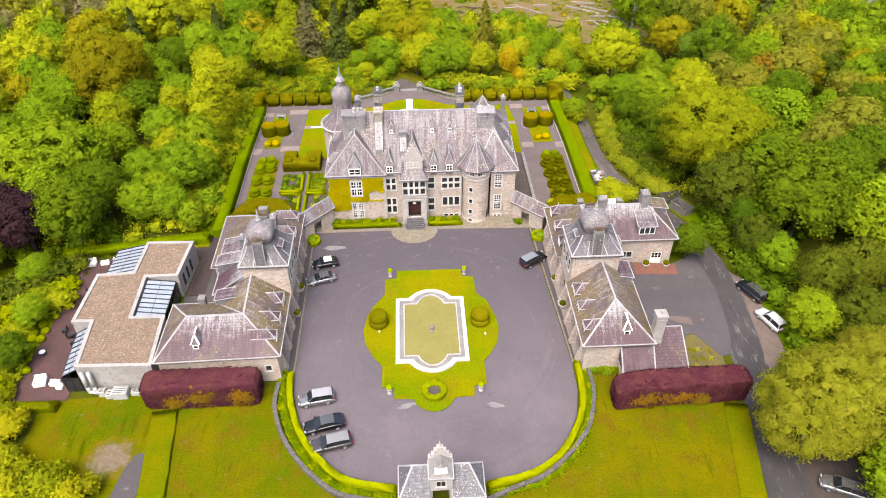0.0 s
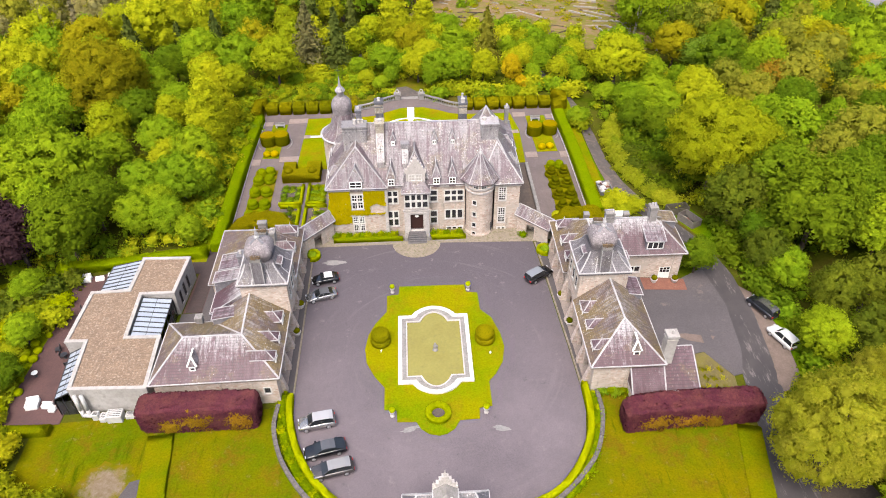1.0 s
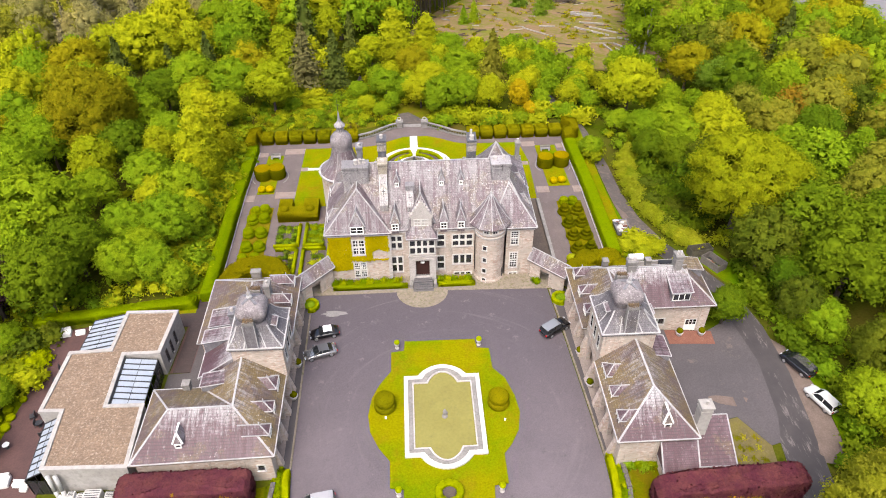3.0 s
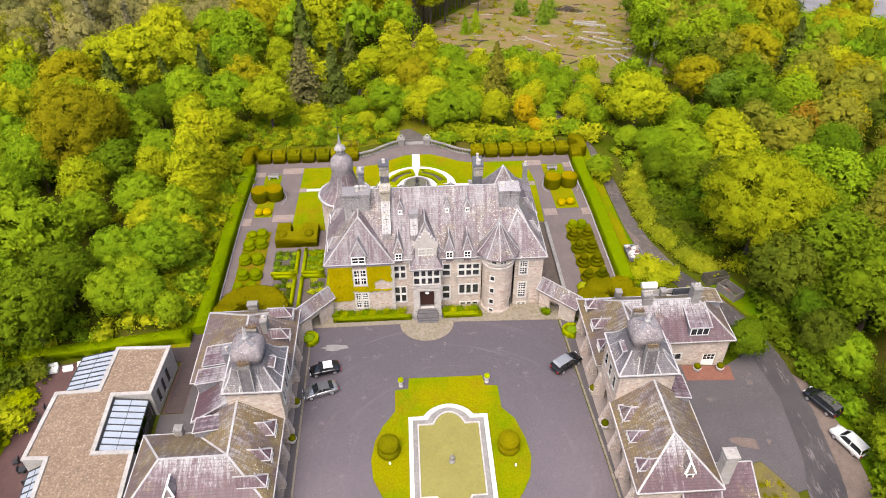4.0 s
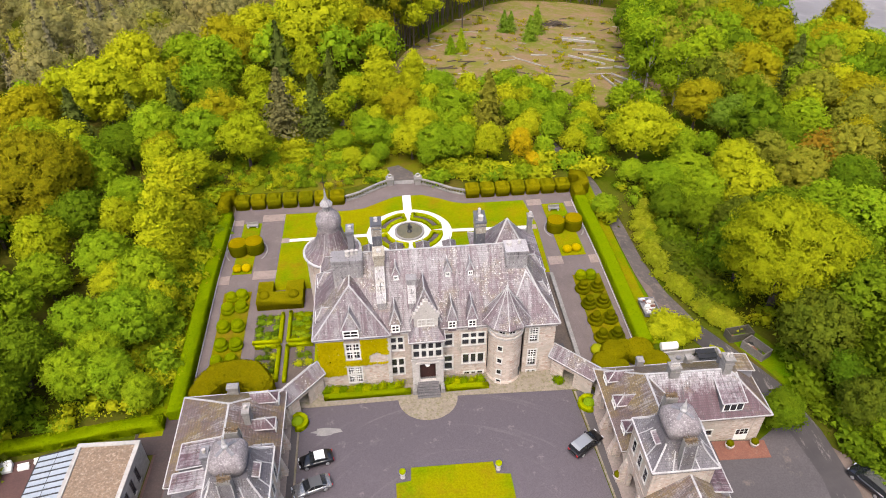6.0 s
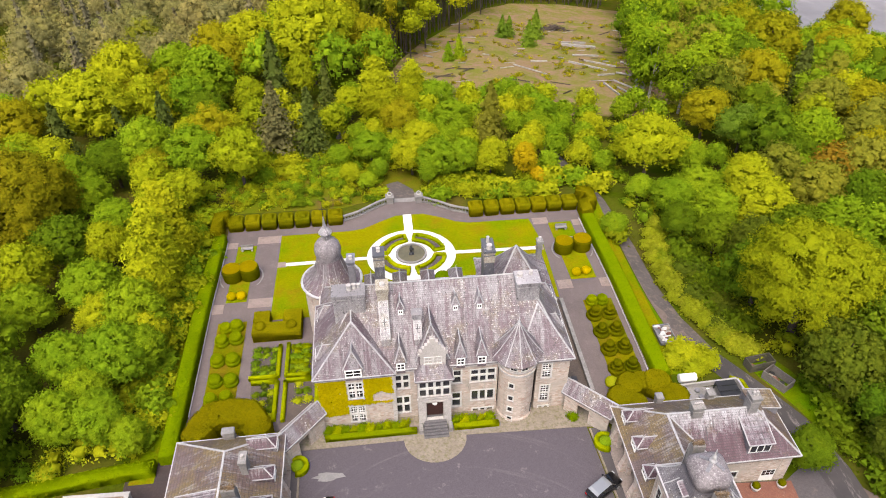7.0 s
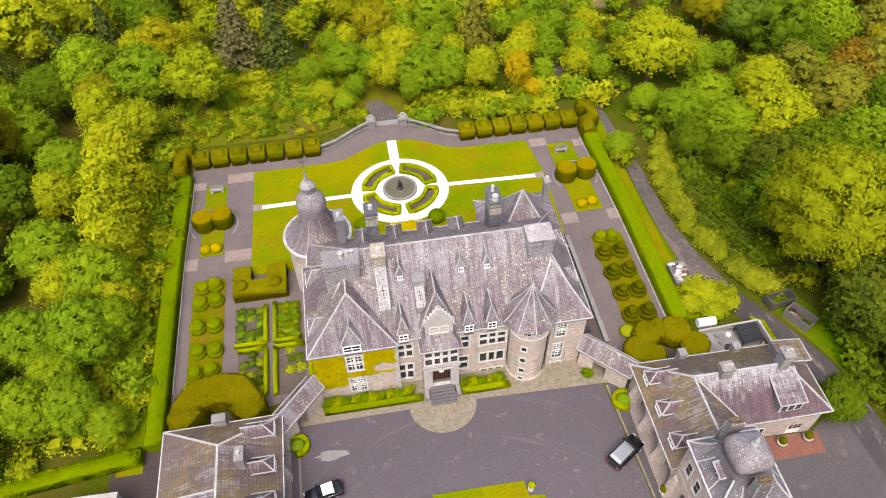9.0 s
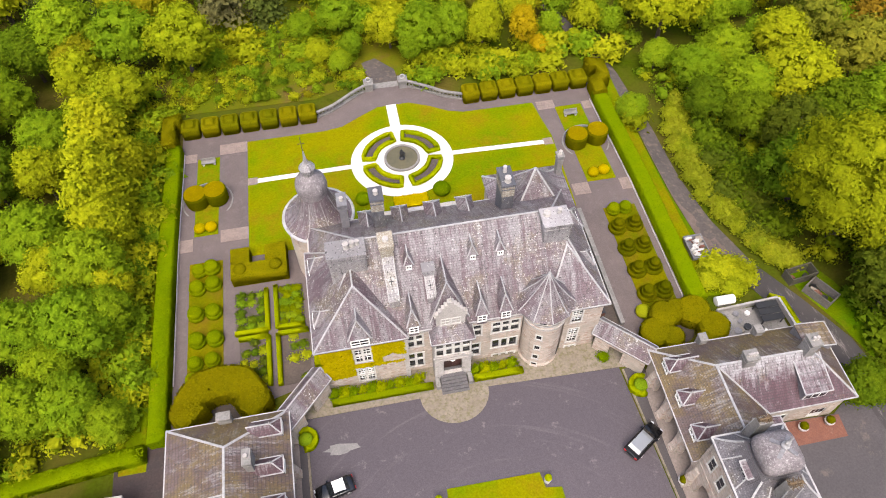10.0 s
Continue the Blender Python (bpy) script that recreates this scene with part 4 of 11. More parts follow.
sheet("lane", strip([(27.5, 168, 0.9), (30.3, 153, 1.0), (33.0, 139, 1.2), (34.2, 127, 1.3), (34.4, 117, 1.4), (35.2, 109, 1.5), (37.25, 100.9, 1.7)]), 0.07, LANEEARTH, "worn grey-brown lane running on beside the garden", "lane")
sheet("road", strip([(37.2, 101, 1.7), (40.4, 95, 1.9), (43.2, 89, 2.2), (44.6, 82, 2.2), (44.6, 74, 2.3), (43.7, 66, 2.3), (42.6, 58, 2.3), (41.4, 50, 2.4), (40.0, 42, 2.6), (38.8, 20, 2.6)]), 0.07, LANETAR, "narrow worn tarmac service road beside the wood", "road")
sheet("service_yard", [(28.9, 63.8), (28.9, 81.4), (38.4, 81.4), (42.6, 84.0), (43.5, 76), (42.4, 67), (41.0, 63.0), (39.7, 62.6), (37.0, 66.7), (33.8, 65.8), (33.5, 63.8)], 0.08, YARDTAR, "patched tarmac service yard with puddle marks", "yard")
sheet("worn_patch", [(36.9 + (2.4 + 0.5 * math.sin(3.1 * a)) * math.cos(a), 69.2 + (0.85 + 0.25 * math.cos(2.3 * a)) * math.sin(a)) for a in [i * math.pi / 12 for i in range(24)]], 0.086, EARTHY, "pale sandy worn patch in the yard", "patch")
sheet("verge", [(43.9, 60.5), (44.6, 66), (45.3, 74), (45.8, 81), (48.4, 78), (49.3, 70), (48.6, 63), (47.4, 59.5)], 0.055, EARTHY, "brown earth verge where cars are parked", "verge")
sheet("grass_verge", [(48.4, 78.1), (50.6, 79), (51.2, 70), (50.4, 62), (47.6, 59.4), (48.7, 63), (49.4, 70)], 0.06, LUSH, "lush grass beside the parked cars", "verge")
sheet("verge", [(40.6, 30), (42.0, 38), (42.8, 46), (43.8, 52.5), (48.5, 52), (50, 44), (49, 30)], 0.055, EARTH_AND_SHADE, "dark earth verge where cars are parked", "verge")
sheet("grass_verge", [(41.6, 100.6), (42.6, 96.6), (44.9, 91.6), (46.4, 87), (48.6, 87), (48.6, 93), (47.2, 97.6), (45.5, 101)], 0.06, LUSH, "rough grass verge beside the timber bays", "verge")
sheet("grass_strip", [(30.0, 97.4), (30.0, 132), (31.8, 132), (32.7, 122), (32.9, 113), (33.5, 106), (34.2, 102), (32.6, 98)], 0.06, LUSH, "lush green grass strip beside the garden hedge", "grass")
sheet("worn_earth", [(32.9, 124), (33.9, 124), (34.4, 118), (34.5, 113), (35.2, 108.5), (36.2, 105), (37.2, 102), (38.6, 99.0), (36.8, 99.0), (34.4, 102), (33.6, 106), (33.1, 113)], 0.078, EARTHY, "worn brown earth at the edge of the service road", "verge")
sheet("brick_paving", [(32.2, 78.7), (38.7, 78.9), (38.9, 81.3), (32.2, 81.3)], 0.12, BRICKRED, "red brick paving along the wing's back door", "paving")
sheet("garden_paths", [(-31.2, 91.2), (-31.2, 139.2), (-12.0, 138.0), (-8.0, 140.0), (-4.4, 142.2), (1.8, 142.0), (6.0, 139.4), (9.7, 137.4), (28.6, 137.0), (28.6, 98.0), (20.5, 91.0), (16, 95.1), (-16, 95.1)], 0.05, PATHTAR, "brown-grey gravel paths of the formal garden", "path")
sheet("parterre_lawn", [(-22.2, 113.5), (-22.2, 134.5), (-11.2, 134.5), (-8.7, 134.9), (-5.7, 136.6), (-3.2, 137.9), (1.5, 138.0), (4.5, 136.6), (6.8, 135.2), (9.0, 134.5), (19.3, 134.4), (20.2, 127), (19.6, 113.5)], 0.09, LAWN, "bright green parterre lawn behind the house", "lawn")
for x0, x1, y0, y1, lab in ((-29.0, -26.0, 117.9, 132.2, "narrow lawn strip with topiary"), (-29.4, -25.4, 97.5, 113.6, "lawn bed of clipped box balls"), (22.3, 26.2, 117.2, 132.8, "narrow lawn strip with topiary"), (22.8, 27.0, 95.0, 112.4, "lawn bed of tiered topiary"), (29.9, 32.6, 97.5, 140, "grass strip between hedge and service road"), (-36.5, -33.2, 88.5, 133, "rough grass outside the garden hedge")):
    sheet("grass", [(x0, y0), (x1, y0), (x1, y1), (x0, y1)], 0.10, LAWN_BED if "bed" in lab else LAWN, lab, "lawn")
for x0, x1, y0, y1 in ((-25.7, -22.2, 116.4, 118.4), (-30.9, -29.1, 115.6, 117.6), (-26.0, -22.2, 132.6, 134.6), (-30.8, -29.1, 131.8, 133.4), (20.0, 22.2, 115.2, 117.2), (26.4, 28.0, 115.0, 117.0), (19.8, 22.4, 132.6, 134.4), (26.4, 28.0, 131.6, 133.2), (-22.2, -20.92, 125.7, 127.1), (18.72, 20.0, 125.2, 126.6)):
    st = thing("garden_steps", (x0, y0, ground_z(x0, y0)), "pinkish brick steps across the garden path", "steps", "garden steps")
    n = 4
    for i in range(n):
        bm = bmesh.new()
        ya, yb = y0 + (y1 - y0) * i / n, y0 + (y1 - y0) * (i + 0.94) / n
        z = ground_z(x0, (ya + yb) / 2)
        box(bm, x0, x1, ya, yb, z - 0.15, z + 0.10 + 0.01 * i)
        part("step", bm, surface("step_stone", (0.190, 0.145, 0.130), (0.150, 0.115, 0.102), 1.0, (0.22, 0.18, 0.16), 6.0) if "step_stone" not in bpy.data.materials else bpy.data.materials["step_stone"], st)
RX, RY = -1.2, 126.5
sheet("ring_path", ring_poly(RX, RY, 7.05, 56), 0.13, WHITEGRAVEL, "white gravel round path about the fountain", "path")
for poly in ([(-20.9, 126.0), (-7.6, 126.1), (-7.6, 126.9), (-20.9, 126.8)], [(5.2, 126.0), (18.7, 125.5), (18.7, 126.3), (5.2, 126.8)], [(-1.9, 132.9), (-0.45, 132.9), (-0.45, 138.0), (-1.9, 138.0)]):
    sheet("cross_path", poly, 0.135, WHITEGRAVEL, "white gravel path across the lawn", "path")
sheet("felled_clearing", [(-2, 213), (3, 229), (9, 243), (18, 258), (26.5, 272), (37, 292), (47, 300), (68, 303), (89, 296), (84, 262), (74, 222), (66, 186), (50, 181), (38, 183), (26, 186), (10, 190), (-2, 200)], 0.25, CLEARED, "felled clearing of brown stubble and brash", "clearing", res=8, thick=0.6)
# backdrop sheet whose pale colour stands for mist
sheet("misty_valley", [(130, 278), (133, 258), (140, 243), (154, 234), (260, 232), (420, 300), (420, 560), (150, 560)], 0.4, MISTY, "ground coloured pale as mist beyond the wooded crest", "backdrop", res=20, thick=0.6)
sheet("terrace_deck", [(-34.2, 77.4), (-31.2, 77.4), (-31.0, 91.0), (-33.4, 91.0)], 0.06, DECK, "red-brown decking beside the annex wall", "deck")
sheet("slope_lawn", [(-66, 56), (-50.8, 58.8), (-50.8, 87.4), (-58, 88), (-68, 84)], 0.05, MEADOW, "grassy slope beside the annex terrace", "lawn")
sheet("meadow", [(-34.5, 142), (-12, 141.5), (-5, 144.5), (3, 145), (5, 152), (-3, 160), (-9, 171), (-26, 168), (-34, 158)], 0.06, ROUGH, "rough grass clearing behind the garden", "meadow")
sheet("track", strip([(-1.2, 142.9, 1.9), (-1.6, 146, 2.2), (-3.2, 150, 1.2)]), 0.10, LANEEARTH, "earth track leading from the balustrade into the wood", "track")
sheet("track", strip([(-14, 175, 1.8), (-4, 174, 1.8), (6, 176, 1.6)]), 0.10, EARTHY, "earth track under the conifers", "track")


# ---------- manor house ----------
house = thing("manor_house", (0.7, 101.5, 0), "pale stone manor house with steep grey slate roofs", "house")
EZ = 9.05


def facade(p, q, z1, wins, name="wall", doors=()):
    """A wall with its windows; each (u0, u1, z0, z1, columns, rows, glazing)."""
    wall(name, p, q, -0.6, z1, [w[:4] for w in wins] + list(doors), house, STONE)
    m = frame_of(p, q)
    for u0, u1, z0, zt, c, r, g in wins:
        window(house, m, u0, u1, z0, zt, c, r, surround=0.19, bar_w=0.27 if c > 1 else 0.2, glazing=g)


WX = -14.05
facade((-14.05, 94.1), (-5.35, 94.1), EZ, [(3.5, 5.05, 5.1, 7.6, 2, 2, 2), (3.45, 5.05, 0.75, 3.4, 2, 2, 3)])
facade((-5.35, 94.55), (7.0, 94.55), EZ, [(0.32, 1.78, 5.6, 7.75, 2, 2, 0), (0.25, 1.75, 1.15, 3.9, 2, 2, 0), (6.95, 7.95, 5.7, 7.7, 1, 2, 0), (6.95, 7.90, 1.4, 3.75, 1, 2, 0), (9.2, 12.0, 5.65, 7.6, 3, 2, 0), (9.3, 11.95, 2.25, 3.85, 3, 1, 0), (9.5, 11.9, -0.05, 0.45, 3, 1, 0)], doors=[(3.4, 5.6, 0.9, 4.3)])
facade((11.6, 94.1), (15.5, 94.1), EZ, [(0.72, 1.68, 5.8, 8.1, 1, 2, 3), (0.72, 1.68, 1.5, 4.2, 1, 2, 3), (0.7, 1.8, -0.1, 0.35, 2, 1, 0)])
facade((15.5, 94.56), (15.5, 112.5), EZ, [(3, 4.2, 5.4, 7.6, 2, 2, 0), (9, 10.2, 5.4, 7.6, 2, 2, 0), (3, 4.2, 1.2, 3.6, 2, 2, 0)])
facade((WX, 109.2), (WX, 94.56), EZ, [(3, 4.4, 5.4, 7.6, 2, 2, 0), (9, 10.4, 5.4, 7.6, 2, 2, 0), (9, 10.4, 1.2, 3.6, 2, 2, 0)])
facade((15.04, 112.5), (7.0, 112.5), EZ, [(3, 4.4, 5.4, 7.6, 2, 2, 0)])
facade((7.0, 109.2), (-13.59, 109.2), EZ, [(3 + 4 * i, 4.4 + 4 * i, 5.4, 7.6, 2, 2, 0) for i in range(4)])
for p, q in (((-5.35, 94.56), (-5.35, 95.0)), ((7.0, 112.04), (7.0, 109.2))):
    wall("wall", p, q, -0.6, EZ, [], house, STONE)
bm = bmesh.new()
box(bm, -5.6, -5.1, 93.96, 94.2, -0.4, EZ - 0.2)
part("drainpipe", bm, DRESSED, house, "pale stone quoin strip with drainpipe")
bm = bmesh.new()
box(bm, -14.2, -5.1, 93.85, 94.098, EZ - 0.55, EZ - 0.30), box(bm, -5.05, 7.2, 94.3, 94.547, EZ - 0.55, EZ - 0.3), box(bm, 11.5, 15.65, 93.85, 94.098, EZ - 0.55, EZ - 0.3)
part("cornice", bm, DRESSED, house, "pale stone cornice under the eaves")

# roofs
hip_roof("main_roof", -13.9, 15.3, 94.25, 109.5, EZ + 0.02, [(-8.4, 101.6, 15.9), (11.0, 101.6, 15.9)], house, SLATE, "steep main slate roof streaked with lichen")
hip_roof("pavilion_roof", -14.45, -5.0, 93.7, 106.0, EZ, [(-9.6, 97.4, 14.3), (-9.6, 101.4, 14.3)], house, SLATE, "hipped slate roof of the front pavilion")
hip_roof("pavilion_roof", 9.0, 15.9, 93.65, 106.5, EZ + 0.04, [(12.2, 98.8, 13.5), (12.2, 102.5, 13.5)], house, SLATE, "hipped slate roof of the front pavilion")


def bell_roof(name, cx, cy, half, z0, z1, parent, sx=1.0, sy=1.0):
    """A square roof that sweeps up in a hollow curve to a point."""
    bm = bmesh.new()
    prof = [(1.0, -0.28), (1.0, 0.0), (0.72, 0.13), (0.5, 0.32), (0.3, 0.58), (0.14, 0.80), (0.0, 1.0)]
    rings = []
    for k, h in prof:
        z = z0 + (h * (z1 - z0) if h > 0 else h)
        rings.append([bm.verts.new((cx + a * half * sx * max(k, 0.01), cy + b * half * sy * max(k, 0.01), z)) for a, b in ((-1, -1), (1, -1), (1, 1), (-1, 1))])
    for a, b in zip(rings, rings[1:]):
        for i in range(4):
            bm.faces.new((a[i], a[(i + 1) % 4], b[(i + 1) % 4], b[i]))
    bm.faces.new(rings[0][::-1]), bm.faces.new(rings[-1])
    ob = part(name, bm, SLATE, parent, "swept slate roof of the rear pavilion")
    bm = bmesh.new()
    pts = [[(cx + a * half * sx * k, cy + b * half * sy * k, z0 + h * (z1 - z0)) for k, h in prof[1:]] for a, b in ((-1, -1), (1, -1), (1, 1), (-1, 1))]
    bm.free()
    for line in pts:
        bm = bmesh.new()
        for p, q in zip(line, line[1:]):
            bar(bm, p, q, 0.2, 0.06)
        part("ridge_flashing", bm, RIDGE, ob)
    return ob


bell_roof("rear_roof", 11.4, 108.4, 4.7, EZ, 14.6, house)


def chimney(parent, x0, x1, y0, y1, z0, z1, pots, material=GREYSTONE, cap=0.12, label="tall stone chimney stack"):
    bm = bmesh.new()
    c6 = cap * 0.6
    box(bm, x0, x1, y0, y1, z0, z1 - 0.8)
    box(bm, x0 - c6, x1 + c6, y0 - c6, y1 + c6, z1 - 0.8, z1 - 0.65)
    box(bm, x0 + 0.01, x1 - 0.01, y0 + 0.01, y1 - 0.01, z1 - 0.65, z1 - 0.28)
    box(bm, x0 - cap, x1 + cap, y0 - cap, y1 + cap, z1 - 0.28, z1)
    ob = part("chimney", bm, material, parent, label)
    for px, py, r, h in pots:
        bm = bmesh.new()
        lathe(bm, [(r * 1.1, 0), (r, h * 0.2), (r * 0.85, h * 0.8), (r * 1.05, h * 0.9), (r, h)], (px, py, z1), 10)
        part("chimney_pot", bm, DRESSED, ob)
    return ob


chimney(house, -11.5, -7.9, 99.3, 101.2, 11.0, 16.6, [(-9.6, 100.3, 0.28, 0.7), (-9.0, 100.5, 0.25, 0.6), (-8.5, 100.6, 0.22, 0.5)], STACK, label="broad lead-clad stack on the ridge")
chimney(house, 9.75, 12.4, 99.2, 101.4, 11.0, 16.4, [(10.3, 100.7, 0.35, 0.35), (11.6, 100.8, 0.22, 0.5)], STACK, label="broad lead-clad stack on the ridge")
chimney(house, -6.45, -5.2, 99.52, 101.2, 10.5, 16.9, [(-5.8, 100.3, 0.3, 0.3)], STACKTOP, label="slim chimney shaft with an ochre cap")
chimney(house, -6.6, -5.4, 104.8, 106.4, 10.0, 17.6, [(-6.0, 105.6, 0.25, 0.5)], DARKSLATE, label="tall grey slate-hung chimney on the rear slope")
chimney(house, 6.7, 7.9, 104.4, 106.8, 10.0, 17.3, [(7.3, 104.9, 0.34, 0.6), (7.3, 106.2, 0.2, 0.8)], DARKSLATE, label="tall grey slate-hung chimney on the rear slope")
for x0, x1, y0, y1, z in ((-6.66, -5.34, 104.74, 106.46, 17.45), (6.64, 7.96, 104.34, 106.86, 17.15)):
    bm = box(bmesh.new(), x0, x1, y0, y1, z - 1.7, z)
    bmesh.ops.bevel(bm, geom=bm.edges[:], offset=0.05, segments=1, affect="EDGES")
    part("chimney_head", bm, STACKTOP, house, "pale weathered stone head of the stack")


def sloped_shaft(x0, x1, y0, y1, za, zb, label, cap=False):
    """A lead-faced shaft that climbs the roof slope, its top falling from y1 to y0."""
    bm = bmesh.new()
    vs = [bm.verts.new(p) for p in ((x0, y0, 8.9), (x1, y0, 8.9), (x1, y1, 8.9), (x0, y1, 8.9), (x0, y0, za), (x1, y0, za), (x1, y1, zb), (x0, y1, zb))]
    for f in ((0, 3, 2, 1), (4, 5, 6, 7), (0, 1, 5, 4), (1, 2, 6, 5), (2, 3, 7, 6), (3, 0, 4, 7)):
        bm.faces.new([vs[k] for k in f])
    ob = part("chimney_shaft", bm, STACK, house, label)
    for x in (x0, x1):
        part("lead_roll", bar(bmesh.new(), (x, y0, za), (x, y1, zb), 0.10, 0.05), RIDGE, ob)
    bm = bmesh.new()
    c, k = (x0 + x1) / 2, 0.45
    ym, zm = y0 + (y1 - y0) * k, za + (zb - za) * k + 0.03
    d = Vector((0, y1 - y0, zb - za)).normalized()
    bar(bm, Vector((c, ym, zm)) - d * 0.5, Vector((c, ym, zm)) + d * 0.5, 0.07, 0.03), bar(bm, (c - 0.22, ym, zm), (c + 0.22, ym, zm), 0.07, 0.03)
    part("tie_iron", bm, DARKMETAL, ob, "dark cross-shaped tie iron")
    if cap:
        bm = bmesh.new()
        box(bm, x0 - 0.12, x1 + 0.12, y1 - 0.5, y1 + 0.5, zb - 0.3, zb + 0.35), box(bm, x0 - 0.2, x1 + 0.2, y1 - 0.58, y1 + 0.58, zb + 0.351, zb + 0.5)
        part("cap", bm, STACK, ob)


sloped_shaft(-6.35, -5.3, 96.3, 99.5, 12.0, 15.2, "long lead-faced shaft below the slim chimney")
sloped_shaft(-2.55, -1.65, 96.2, 98.3, 11.7, 13.7, "capped lead-faced shaft on the roof slope", True)
chimney(house, -9.9, -9.1, 106.6, 108.2, 9.0, 15.4, [(-9.5, 107.3, 0.22, 0.4)], LEAD, label="slate-clad chimney beside the tower")
chimney(house, 15.0, 15.6, 111.2, 112.0, 9.0, 12.6, [(15.3, 111.6, 0.2, 0.5)], GREYSTONE, label="slim chimney on the rear corner")


def dormer(parent, x, y, z, w, h, rise, depth, turn=0.0, cols=1, rows=1, face=WHITE, flare=0.18, name="dormer", label="small slate-roofed dormer", roof_mat=None, eaves=False, edge=None, edge_w=0.12):
    """A dormer with a pointed hipped roof. (x, y, z): foot of its front; turn: degrees from facing -y."""
    m = pose(x, y, z, 0, 0, turn)
    bm = bmesh.new()
    box(bm, -w / 2, w / 2, 0, depth, -0.5, h, m)
    ob = part(name, bm, SLATE, parent, label)
    bm = bmesh.new()
    e = w / 2 + flare
    P = [(-e, -0.04, h), (e, -0.04, h), (e, depth, h), (-e, depth, h), (0, depth * 0.34, h + rise), (0, depth + 0.4, h + rise)]
    vs = [bm.verts.new(m @ Vector(p)) for p in P]
    for f in ((0, 1, 4), (1, 2, 5, 4), (3, 0, 4, 5), (2, 3, 5), (3, 2, 1, 0)):
        bm.faces.new([vs[i] for i in f])
    part("dormer_roof", bm, roof_mat or SLATE, ob)
    for a, b in ((0, 4), (1, 4), (4, 5)) + (((0, 1), (1, 2), (0, 3)) if eaves else ()):
        part("dormer_edging", bar(bmesh.new(), m @ Vector(P[a]), m @ Vector(P[b]), edge_w, 0.05), edge or RIDGE, ob)
    bm = bmesh.new()
    lathe(bm, [(0.05, 0), (0.07, 0.25), (0.02, 0.5)], tuple(m @ Vector(P[4])), 6)
    part("finial", bm, RIDGE, ob)
    bm = bmesh.new()
    s = 0.12
    box(bm, -w / 2, -w / 2 + s, -0.09, -0.002, 0.0, h, m), box(bm, w / 2 - s, w / 2, -0.09, -0.002, 0.0, h, m)
    box(bm, -w / 2 + s, w / 2 - s, -0.09, -0.002, 0, 0.2, m), box(bm, -w / 2 + s, w / 2 - s, -0.09, -0.002, h - 0.16, h, m)
    cw = (w - 2 * s) / cols
    for i in range(1, cols):
        box(bm, -w / 2 + s + cw * i - 0.04, -w / 2 + s + cw * i + 0.04, -0.085, -0.002, 0.2, h - 0.16, m)
    rh = (h - 0.24) / rows
    for j in range(1, rows):
        box(bm, -w / 2 + s, w / 2 - s, -0.08, -0.003, 0.12 + rh * j - 0.03, 0.12 + rh * j + 0.03, m)
    part("dormer_window", bm, face, ob, "white-framed dormer window")
    for i in range(cols):
        bm = bmesh.new()
        a = -w / 2 + s + cw * i + 0.03
        box(bm, a, a + cw - 0.06, -0.02, -0.012, 0.14, h - 0.14, m)
        part("pane", bm, GLASS, ob)
    return ob


dormer(house, -9.75, 93.72, EZ + 0.05, 1.9, 1.3, 2.0, 2.8, cols=2, rows=2, label="wide pointed dormer on the pavilion roof")
for dx in (-4.35, 2.55, 5.0):
    dormer(house, dx, 94.15, EZ + 0.05, 1.0, 1.25, 1.9, 2.5, cols=2, rows=2)
for dx in (-3.9, 2.5, 5.3):
    dormer(house, dx, 98.9, 13.35, 0.62, 0.75, 1.1, 1.4, cols=2, label="tiny pointed roof light")
for dx in (-7.2, -3.6, 0.0, 3.6):
    dormer(house, dx, 109.0, EZ + 0.3, 1.5, 1.6, 1.4, 4.0, 180.0, cols=2, label="gabled dormer on the rear slope")
for dy in (97.0, 103.5):
    dormer(house, -14.0, dy, EZ + 0.1, 1.6, 0.9, 1.3, 2.5, -90.0, cols=2, label="dormer on the side slope")
for dy in (99.0, 104.5):
    dormer(house, 15.4, dy, EZ + 0.1, 1.6, 0.9, 1.3, 2.5, 90.0, cols=2, label="dormer on the side slope")


